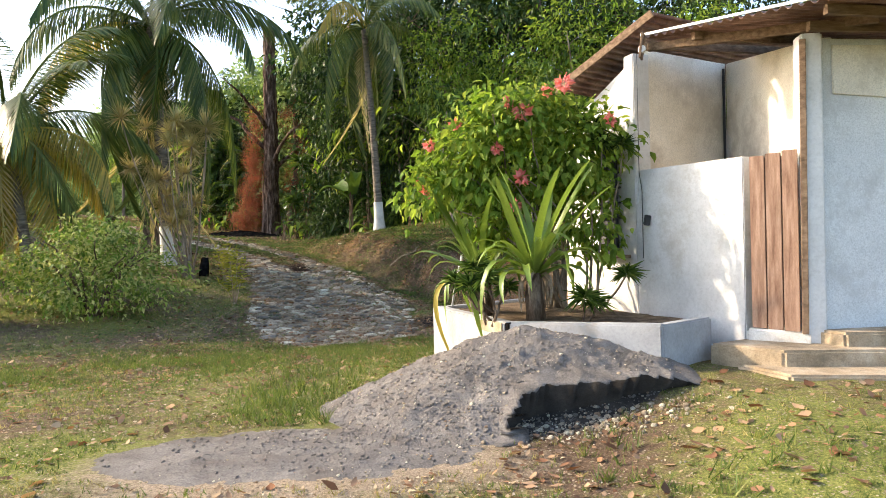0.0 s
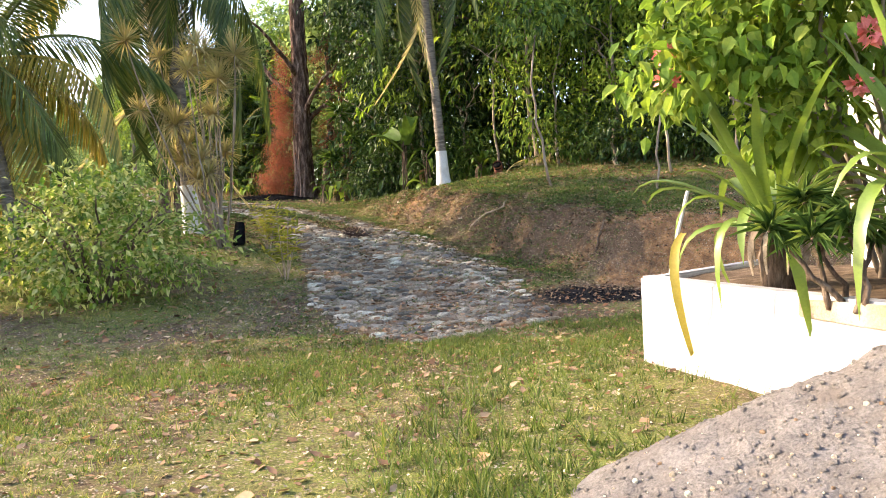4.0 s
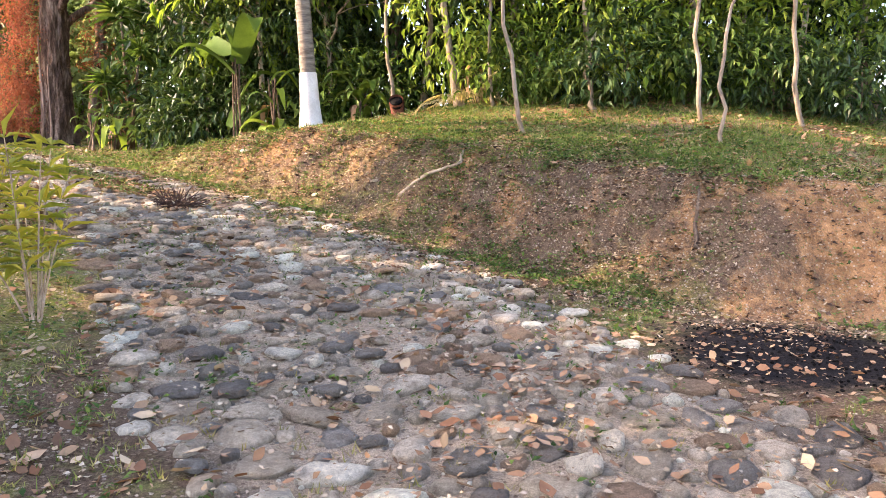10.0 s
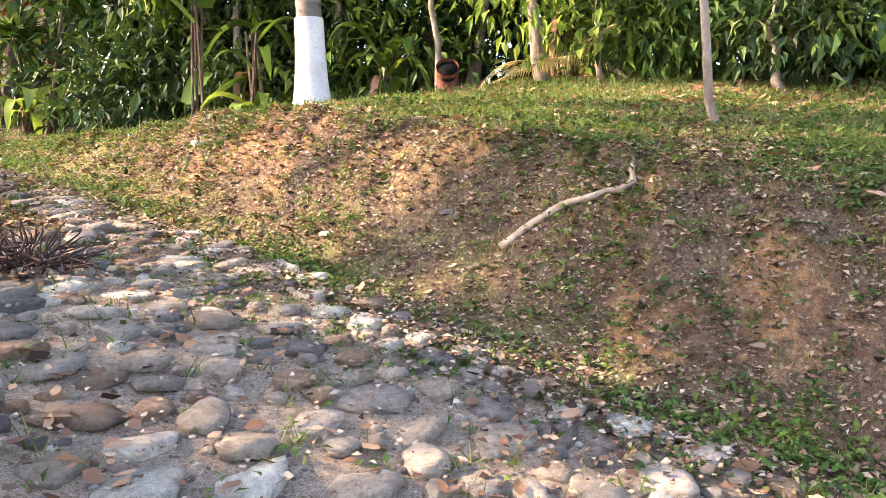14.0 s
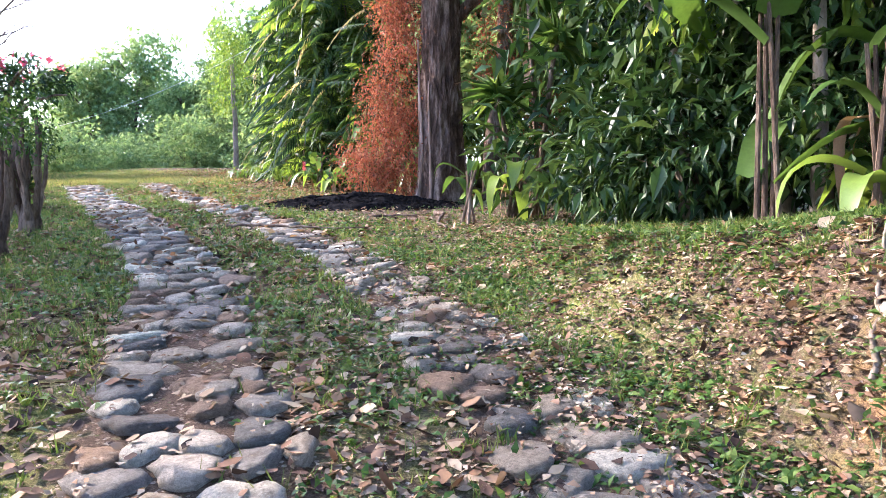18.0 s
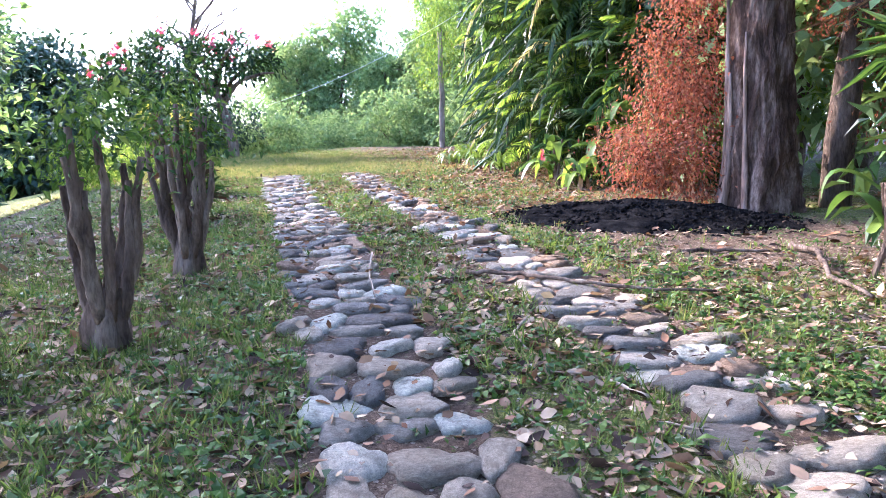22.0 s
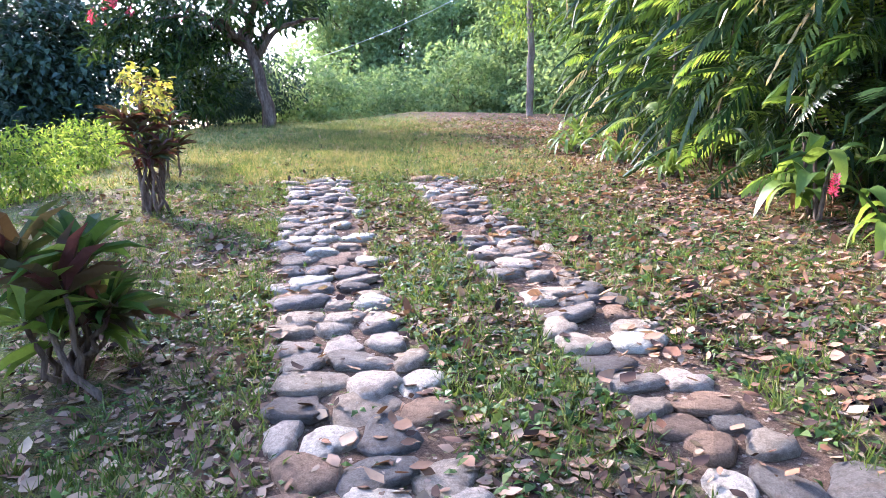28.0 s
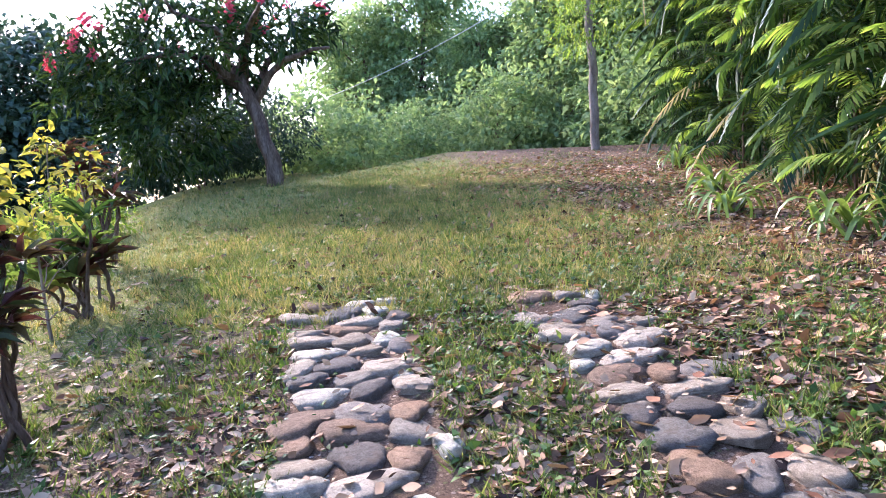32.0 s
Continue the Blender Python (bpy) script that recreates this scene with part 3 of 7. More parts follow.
def build_heap():
    xs, ys = np.arange(-3.9, 3.0, 0.03), np.arange(4.7, 9.2, 0.03)
    nx = len(xs)
    v = [(x, y, relief(x, y) - 0.03 + heap_height(x, y) * 1.03) for y in ys for x in xs]
    z = np.array([heap_height(x, y) for y in ys for x in xs]).reshape(len(ys), nx)
    tris = []
    for j in range(len(ys) - 1):
        for i in range(nx - 1):
            if max(z[j, i], z[j + 1, i], z[j, i + 1], z[j + 1, i + 1]) > 0.012:
                k = j * nx + i
                tris += ((k, k + 1, k + nx + 1), (k, k + nx + 1, k + nx))
    # the crust hangs over the hollow
    for k, (x, y, h) in enumerate(v):
        e, way = hollow(x, y)
        if -0.16 < e <= 0:
            f = 0.19 * (1 + e / 0.16)
            v[k] = (x + f * way[0], y + f * way[1], h - 0.12 * f)
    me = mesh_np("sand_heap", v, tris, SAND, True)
    # dug-out faces take damp sand darkened further for the overhang's shade
    me.materials.append(DAMP_SHADED_SAND)
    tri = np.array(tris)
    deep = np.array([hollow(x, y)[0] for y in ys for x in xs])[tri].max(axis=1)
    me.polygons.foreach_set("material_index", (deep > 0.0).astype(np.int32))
    ob = new("sand_heap", me)
    tagged(ob, "heap of grey building sand with a dug-out hollow", "sand heap")


SAND = surface("building_sand", ((0.115, 0.105, 0.095), (0.175, 0.16, 0.145), (0.235, 0.218, 0.198)), 2.5, 55, 0.97, 1.0, 0.05, stain=(0.15, 0.13, 0.11), tone=(0.4, 1.55))
# damp sand with the shade under the crust put into its colour
DAMP_SHADED_SAND = surface("damp_sand", ((0.025, 0.021, 0.018), (0.045, 0.039, 0.033), (0.07, 0.06, 0.05)), 4, 70, 0.95, 1.0, 0.03)
build_heap()


def pebble_mesh(seed, squash=0.6, sides=9, blocky=0.0):
    """A worn, uneven stone about one metre long; scaled where it is laid."""
    rng = np.random.default_rng(seed)
    prof = ((0.92, -0.6), (1.0, -0.1), (0.94, 0.22), (0.66 + 0.14 * blocky, 0.42))
    ph = rng.random(4) * 6.28
    v, t = [], []
    ang = np.linspace(0, 2 * math.pi, sides, endpoint=False) + 0.25 * rng.normal(size=sides) / sides * 3
    out = 1 + 0.16 * np.sin(2 * ang + ph[0]) + 0.13 * np.sin(3 * ang + ph[1]) + 0.16 * (rng.random(sides) - 0.5)
    tilt = 0.09 * rng.normal(size=2)
    for r, z in prof:
        rr = out * r * (1 + 0.10 * (rng.random(sides) - 0.5))
        zz = z * squash * (1 + 0.5 * (rng.random(sides) - 0.5))
        v += [(0.5 * a * math.cos(b), 0.5 * a * math.sin(b), 0.5 * c + 0.25 * (z > 0) * a * (tilt[0] * math.cos(b) + tilt[1] * math.sin(b)) * squash) for a, b, c in zip(rr, ang, zz)]
    for i in range(len(prof) - 1):
        for j in range(sides):
            k = (j + 1) % sides
            p, q, u, w = i * sides + j, i * sides + k, (i + 1) * sides + k, (i + 1) * sides + j
            t += ((p, q, u), (p, u, w))
    v.append((0.1 * rng.normal(), 0.1 * rng.normal(), 0.5 * squash * (0.50 + 0.06 * rng.random())))
    top = (len(prof) - 1) * sides
    t += [(top + j, top + (j + 1) % sides, len(v) - 1) for j in range(sides)]
    return mesh_np("stone", v, t, STONE, True)


# ---- house ----
HOUSE_AT = Matrix.Translation((-0.0117, -1.4152, 0.2400)) @ Matrix.Diagonal((0.893, 0.9684, 0.893, 1))


def prism(foot, z0, z1, bevel=0.0):
    """An upright block over a plan outline; z0 and z1 may be one height or one for each corner."""
    bm = bmesh.new()
    n = len(foot)
    zs = [h if isinstance(h, (tuple, list)) else (h,) * n for h in (z0, z1)]
    rows = [[bm.verts.new((*p, zs[k][i])) for i, p in enumerate(foot)] for k in (0, 1)]
    bm.faces.new(rows[0][::-1])
    bm.faces.new(rows[1])
    for i in range(n):
        bm.faces.new((rows[0][i], rows[0][(i + 1) % n], rows[1][(i + 1) % n], rows[1][i]))
    bmesh.ops.recalc_face_normals(bm, faces=bm.faces)
    if bevel:
        bmesh.ops.bevel(bm, geom=list(bm.edges), offset=bevel, segments=2, affect="EDGES")
    return bm


def strip(p, q, thick, side=1):
    """Plan outline of a wall from p to q, thick to one side."""
    d = Vector((q[0] - p[0], q[1] - p[1])).normalized()
    n = Vector((-d.y, d.x)) * thick * side
    return (p, q, (q[0] + n.x, q[1] + n.y), (p[0] + n.x, p[1] + n.y))


def beam(p, q, w, h, bevel=0.004):
    """A squared timber between two points."""
    p, q = Vector(p), Vector(q)
    d = (q - p).normalized()
    a = d.cross(Vector((0, 0, 1))).normalized() * w / 2
    b = a.cross(d).normalized() * h / 2
    bm = bmesh.new()
    vs = [bm.verts.new(e + s * a + u * b) for e in (p, q) for s, u in ((-1, -1), (1, -1), (1, 1), (-1, 1))]
    for f in ((3, 2, 1, 0), (4, 5, 6, 7), (0, 1, 5, 4), (1, 2, 6, 5), (2, 3, 7, 6), (3, 0, 4, 7)):
        bm.faces.new([vs[i] for i in f])
    bmesh.ops.recalc_face_normals(bm, faces=bm.faces)
    if bevel:
        bmesh.ops.bevel(bm, geom=list(bm.edges), offset=bevel, segments=1, affect="EDGES")
    return bm


def sheet(a, b, c, d, waves, deep=0.022, thick=0.004):
    """A corrugated sheet spanned by four corners; the waves run from a-b to d-c."""
    a, b, c, d = (Vector(v) for v in (a, b, c, d))
    nor = (b - a).cross(d - a).normalized()
    n = waves * 6
    bm = bmesh.new()
    rows = []
    for end0, end1 in ((a, b), (d, c)):
        for off in (0, thick):
            rows.append([bm.verts.new(end0.lerp(end1, i / n) + nor * (deep * math.sin(i / n * waves * 2 * math.pi) + off)) for i in range(n + 1)])
    for i in range(n):
        bm.faces.new((rows[0][i], rows[0][i + 1], rows[2][i + 1], rows[2][i]))
        bm.faces.new((rows[1][i + 1], rows[1][i], rows[3][i], rows[3][i + 1]))
        bm.faces.new((rows[0][i + 1], rows[0][i], rows[1][i], rows[1][i + 1]))
        bm.faces.new((rows[2][i], rows[2][i + 1], rows[3][i + 1], rows[3][i]))
    return bm


def build_house():
    house = thing("outbuilding", 0, 0, 0, "whitewashed block outbuilding with a rusty tin roof", "outbuilding")
    house.matrix_basis = HOUSE_AT
    W0, W1, W2 = (3.79, 9.91), (2.95, 11.55), (2.20, 13.1)
    part("yard_wall", prism(strip(W0, W1, 0.15, -1), -0.9, 2.49, 0.012), WALL_WHITE, house, "low whitewashed yard wall")
    part("side_wall", prism(strip(W1, W2, 0.15, -1), -0.9, (4.15, 3.35, 3.35, 4.15), 0.01), WALL_WHITE, house)
    part("corner_pillar", prism(((2.93, 11.50), (3.20, 11.60), (3.12, 11.82), (2.85, 11.72)), 2.0, 4.22, 0.012), WALL_WHITE, house)
    back = strip((3.20, 11.66), (4.80, 12.62), 0.15, 1)
    part("back_wall", prism(back, 0.0, 4.30, 0.01), WALL_CREAM, house, "cream limewashed block wall with a crack")
    part("wall_crack", prism(strip((4.70, 12.535), (4.735, 12.556), 0.02, -1), 2.2, 4.2), DARK_STEEL, house, "dark settlement crack")
    part("inner_wall", prism(strip((4.80, 12.62), (4.60, 9.60), 0.15, 1), 0.0, (4.3, 3.85, 3.85, 4.3), 0.01), WALL_CREAM, house)
    part("gate_post", prism(((4.26, 9.40), (4.50, 9.36), (4.54, 9.60), (4.30, 9.64)), 0.0, 3.85, 0.02), WALL_WHITE, house, "white rendered gate post, chipped edges")
    part("front_wall", prism(strip((4.50, 9.45), (8.6, 9.9), 0.15, 1), -0.9, 3.8, 0.01), WALL_GREY, house, "grey-washed front wall")
    part("front_wall_band", prism(strip((4.66, 9.435), (8.6, 9.87), 0.03, 1), (3.15, 2.9, 2.9, 3.15), 3.72, 0.006), WALL_CREAM, house)
    part("far_wall", prism(strip((8.6, 9.9), (7.4, 15.5), 0.15, 1), -0.9, 3.8), WALL_CREAM, house)
    part("rear_wall", prism(strip((2.20, 13.1), (7.4, 15.5), 0.15, -1), -0.9, 3.5), WALL_CREAM, house)
    # gate of planks
    gate = part("gate", prism(strip((3.86, 9.80), (4.24, 9.49), 0.012, 1), 0.42, 2.45), TIMBER, house)
    a, b = Vector((3.83, 9.82)), Vector((4.25, 9.47))
    for i in range(3):
        p, q = a.lerp(b, i / 3 + 0.012), a.lerp(b, (i + 1) / 3 - 0.012)
        d = (b - a).normalized()
        foot = strip((p.x, p.y), (q.x, q.y), 0.03, -1)
        part("plank", prism(foot, 0.37 - 0.01 * i, 2.47 + 0.02 * i, 0.004), DOOR_WOOD, gate)
    part("gate_frame", beam((4.265, 9.41, 0.33), (4.285, 9.40, 3.78), 0.05, 0.07), TIMBER, house, "weathered gate jamb")
    part("gate_sill", prism(strip((3.74, 9.80), (4.33, 9.36), 0.34, 1), 0.02, 0.36, 0.03), LIME, house, "chipped white sill")
    # window louvres behind the planter
    louver = part("louvered_window", prism(strip((2.76, 11.85), (2.61, 12.16), 0.06, 1), 1.25, 2.95), DARK_STEEL, house, "dark louvred window with a timber sill")
    for i in range(7):
        z = 1.35 + i * 0.23
        part("louver", beam((2.74, 11.78, z), (2.50, 12.27, z), 0.14, 0.03), DARK_STEEL, louver)
    part("window_sill", beam((2.86, 11.66, 1.22), (2.50, 12.4, 1.22), 0.22, 0.05), TIMBER, louver)
    # roof: a sheet over the side, a wide one over the front
    part("side_roof", sheet((3.15, 11.2, 4.72), (1.95, 12.5, 3.92), (5.2, 15.8, 4.05), (6.6, 13.9, 4.95), 16), ROOF_TIN, house, "rusty corrugated roof sheet")
    part("verge_board", beam((3.13, 11.18, 4.70), (1.95, 12.48, 3.90), 0.03, 0.12), TIMBER, house)
    part("front_roof", sheet((2.92, 11.0, 4.30), (4.35, 7.9, 3.86), (9.2, 8.9, 3.86), (7.6, 12.6, 4.6), 22), ROOF_TIN, house, "rusty corrugated roof sheet")
    part("roof_edge_strip", beam((2.90, 11.0, 4.335), (4.34, 7.9, 3.90), 0.03, 0.035), surface("zinc", ((0.45, 0.46, 0.47), (0.6, 0.61, 0.62)), 6, 50, 0.5, 0.2, 0.005, metal=0.5), house)
    for p, q in (((3.0, 11.0, 4.16), (5.0, 9.1, 3.92)), ((4.3, 9.3, 3.90), (8.6, 9.7, 3.86)), ((4.15, 8.7, 3.90), (8.8, 9.3, 3.80)), ((3.4, 10.4, 4.14), (7.5, 12.0, 4.35)), ((3.0, 11.2, 4.24), (6.8, 12.6, 4.42))):
        part("rafter", beam(p, q, 0.07, 0.11), TIMBER, house)
    part("junction_board", beam((2.86, 10.9, 3.98), (2.90, 10.88, 4.32), 0.20, 0.03), TIMBER, house, "timber board with a lamp socket")
    rose = bmesh.new()
    bmesh.ops.create_cone(rose, cap_ends=True, segments=16, radius1=0.055, radius2=0.045, depth=0.05)
    bmesh.ops.transform(rose, matrix=pose(2.86, 10.83, 4.10, 90, 0, -15), verts=rose.verts)
    part("lamp_socket", rose, LIME, house, "white ceramic lamp socket")
    rng = np.random.default_rng(5)
    part("wire", mesh_np("wire", *tube([(2.97, 11.45, 4.2 - 0.25 * i + 0.0) if i < 8 else (2.99, 11.40, 4.2 - 0.25 * i) for i in range(13)], [0.006] * 13, 5), DARK_STEEL, True), None, house)
    box = bmesh.new()
    bmesh.ops.create_cube(box, size=1)
    bmesh.ops.transform(box, matrix=pose(3.02, 11.28, 1.75, 0, 12, 25) @ Matrix.Diagonal((0.10, 0.05, 0.15, 1)), verts=box.verts)
    bmesh.ops.bevel(box, geom=list(box.edges), offset=0.01, segments=2, affect="EDGES")
    part("hanging_box", box, DARK_STEEL, house, "small black box hanging from a wire")
    return house


build_house()


def build_steps():
    st = thing("steps", 0, 0, 0, "worn concrete steps beside the gate", "steps")
    st.matrix_basis = HOUSE_AT
    part("step", prism(((3.20, 9.62), (3.78, 8.98), (9.0, 8.35), (9.0, 9.9), (3.9, 9.95)), -0.9, 0.22, 0.03), CONCRETE, st)
    part("step", prism(((3.36, 9.25), (3.62, 8.55), (9.0, 7.65), (9.0, 8.40), (3.8, 9.02)), -0.9, 0.04, 0.03), CONCRETE, st)
    part("landing", prism(((4.40, 9.42), (4.55, 9.10), (9.0, 8.9), (9.0, 9.9), (4.5, 9.44)), 0.0, 0.38, 0.03), CONCRETE, st)


build_steps()


PLANTER = ((-0.12, 11.05), (0.72, 8.40), (2.24, 7.55), (2.98, 8.15), (2.75, 9.3), (2.3, 11.2), (1.5, 12.2))


def in_planter(x, y):
    """Inside the planter bed or under the house and its steps."""
    inside = False
    for (ax, ay), (bx, by) in zip(PLANTER, PLANTER[1:] + PLANTER[:1]):
        if (ay > y) != (by > y) and x < (bx - ax) * (y - ay) / (by - ay) + ax:
            inside = not inside
    return inside or (x > 2.85 and 6.0 + 0.16 * abs(8 - x) < y < 13.6)


def build_planter():
    pl = thing("planter", 0, 0, 0, "whitewashed masonry planter bed with a cracked rim", "planter")
    a, b, c, d = PLANTER[:4]
    part("long_face", prism(strip(a, (0.70, 8.46), 0.16, 1), -0.6, (0.63, 0.66, 0.66, 0.63), 0.022), PLANTER_WASH, pl)
    part("front_face", prism(strip((0.745, 8.385), c, 0.15, 1), -0.6, (0.67, 0.70, 0.70, 0.67), 0.022), PLANTER_WASH, pl)
    part("chipped_rim", prism(strip((0.46, 9.20), (0.68, 8.50), 0.012, -1), 0.50, (0.62, 0.655, 0.655, 0.62), 0.005), CONCRETE, pl, "bare grey chipped render beside the crack")
    part("crack", prism(strip((0.705, 8.43), (0.74, 8.392), 0.10, 1), 0.35, 0.655), CHAR, pl, "open dark crack in the rim")
    part("side_face", prism(strip((2.25, 7.57), d, 0.14, 1), -0.6, 0.69, 0.02), PLANTER_WASH, pl, "stained whitewashed planter side")
    part("end_face", prism(strip((0.03, 11.14), (1.5, 12.2), 0.14, -1), -0.6, 0.62, 0.02), PLANTER_WASH, pl)
    soil = bmesh.new()
    pts = [(0.05, 11.05), (0.80, 8.55), (2.25, 7.72), (2.95, 8.25), (2.75, 9.3), (2.3, 11.1), (1.4, 12.0)]
    top = [soil.verts.new((x, y, 0.57 if y > 9 else 0.63)) for x, y in pts]
    mid_v = soil.verts.new((1.5, 9.7, 0.68))
    for i in range(len(top)):
        soil.faces.new((top[i], top[(i + 1) % len(top)], mid_v))
    bmesh.ops.subdivide_edges(soil, edges=soil.edges, cuts=5, use_grid_fill=True)
    for v in soil.verts:
        v.co.z += 0.04 * noise.noise(v.co * 3)
    part("soil", soil, surface("planter_soil", ((0.05, 0.035, 0.022), (0.12, 0.085, 0.055), (0.2, 0.15, 0.1)), 6, 60, 0.95, 1.0, 0.04), pl)
    return pl


build_planter()

# ---- trees and plants ----


def bend(p, q, sag, n=8, rng=None, jitter=0.0):
    """Points from p to q, bowed by sag, with small kinks."""
    p, q = np.array(p, float), np.array(q, float)
    t = np.linspace(0, 1, n)[:, None]
    pts = p + (q - p) * t + np.array(sag) * (4 * t * (1 - t))
    if rng is not None and jitter:
        pts[1:-1] += rng.normal(size=(n - 2, 3)) * jitter
    return pts


def limbs_mesh(name, seed, mat, h, r, spread, count=6, fork=0.45, lean=(0, 0), sides=9, lobes=0.0, sub=2):
    """Trunk with limbs and lesser branches in one tapered mesh, standing at the origin."""
    rng = np.random.default_rng(seed)
    pile = Pile()
    top = np.array((lean[0], lean[1], h))
    pts = bend((0, 0, -0.3), top, (0.05 * h * rng.normal(), 0.05 * h * rng.normal(), 0), 12, rng, 0.02 * r / 0.2)
    rad = r * (1 - 0.72 * np.linspace(0, 1, 12) ** 0.8)
    rad[0], rad[1] = r * 1.5, r * 1.22
    pile.put(*tube(pts, rad, sides, 0.12, rng, lobes=lobes))
    for i in range(count):
        f = fork + (0.95 - fork) * (i + rng.random()) / count
        k = f * 11
        base = pts[int(k)] + (pts[min(11, int(k) + 1)] - pts[int(k)]) * (k - int(k))
        a = rng.random() * 6.28
        ln = spread * (0.6 + 0.6 * rng.random())
        tip = base + np.array((math.cos(a) * ln, math.sin(a) * ln, ln * (0.35 + 0.5 * rng.random())))
        lp = bend(base, tip, (0, 0, 0.1 * ln), 7, rng, 0.03 * ln)
        lr = r * (1 - 0.7 * f) * 0.55
        pile.put(*tube(lp, np.linspace(lr, lr * 0.25, 7), 6, 0.1, rng))
        for _ in range(sub):
            j = rng.integers(2, 6)
            b = rng.random() * 6.28
            l2 = ln * (0.3 + 0.4 * rng.random())
            t2 = lp[j] + np.array((math.cos(b) * l2, math.sin(b) * l2, l2 * (0.1 + 0.6 * rng.random())))
            pile.put(*tube(bend(lp[j], t2, (0, 0, 0.05), 5, rng, 0.02 * l2), np.linspace(lr * 0.4, lr * 0.12, 5), 5))
    return pile.mesh(name, mat, True)


def tree(name, x, y, label, trunk, crown, size=1.0, turn=0.0, group="", category="tree", sink=0.0):
    t = thing(name, x, y, height(x, y) - sink, label, category, group, turn=turn, size=size)
    if trunk is not None:
        part("trunk", trunk, None, t)
    if crown is not None:
        part("crown", crown, None, t)
    return t


def frond_mesh(name, seed, mat, ln=3.2, sag=1.4, leaflets=46, leaf=0.75, wide=0.045, hang=0.7, lift=0.5, rake=0.45):
    """A feather palm leaf from the origin outwards along +x, arching up then down."""
    rng = np.random.default_rng(seed)
    t = np.linspace(0, 1, 12)
    pts = np.stack((ln * t * (1 - 0.16 * t * t), 0.04 * ln * np.sin(3 * t), lift * ln * t - sag * ln * 0.62 * t ** 2.1), 1)
    pile = Pile()
    pile.put(*tube(pts, 0.004 * ln ** 1.8 * (1 - 0.85 * t) + 0.002, 5))
    u = np.repeat(np.linspace(0.12, 0.99, leaflets), 2) + rng.normal(size=2 * leaflets) * 0.006
    sgn = np.tile((1.0, -1.0), leaflets)
    pos = np.stack([np.interp(u, t, pts[:, i]) for i in range(3)], 1)
    tan = np.gradient(pts, axis=0)
    tan = np.stack([np.interp(u, t, tan[:, i]) for i in range(3)], 1)
    tan /= np.linalg.norm(tan, axis=1)[:, None]
    side = np.stack((-tan[:, 1], tan[:, 0], np.zeros_like(u)), 1)
    way = tan * (rake + 0.4 * u[:, None]) + side * sgn[:, None] + np.array((0, 0, -1)) * (hang * (0.55 + 0.5 * rng.random(2 * leaflets)))[:, None]
    size = leaf * np.sin(np.pi * (0.16 + 0.8 * u)) ** 0.6 * (0.85 + 0.25 * rng.random(2 * leaflets))
    # two-piece leaflets whose outer half hangs
    half = way / np.linalg.norm(way, axis=1)[:, None]
    midp = pos + half * size[:, None] * 0.5
    out = half + np.array((0, 0, -1)) * (0.5 * hang + 0.2 * rng.random(2 * leaflets))[:, None]
    out /= np.linalg.norm(out, axis=1)[:, None]
    tip = midp + out * size[:, None] * 0.55
    w = np.cross(half, np.array((0, 0, 1.0)))
    w /= np.linalg.norm(w, axis=1)[:, None] + 1e-9
    w = w * wide / 2
    n = len(u)
    v = np.stack((pos + w * 0.6, pos - w * 0.6, midp + w, midp - w, tip), 1).reshape(-1, 3)
    k = (np.arange(n) * 5)[:, None, None]
    tr = np.array(((0, 1, 3), (0, 3, 2), (2, 3, 4)))[None] + k
    pile.put(v, tr.reshape(-1, 3))
    return pile.mesh(name, mat)


FRONDS = [frond_mesh("frond", 10 + i, LEAF_PALM, 3.4, s, 96, 0.92, 0.030, hg, l) for i, (s, hg, l) in enumerate(((1.0, 0.8, 0.75), (1.5, 1.5, 0.6), (1.9, 1.7, 0.35)))]
FRONDS_YELLOW = [frond_mesh("frond", 20 + i, LEAF_YELLOW, 3.2, s, 84, 0.85, 0.032, 1.4, l) for i, (s, l) in enumerate(((1.5, 0.5), (2.1, 0.15)))]
FROND_DEAD = frond_mesh("dead_frond", 25, LEAF_STRAW, 2.6, 2.6, 34, 0.6, 0.03, 1.0, 0.1)


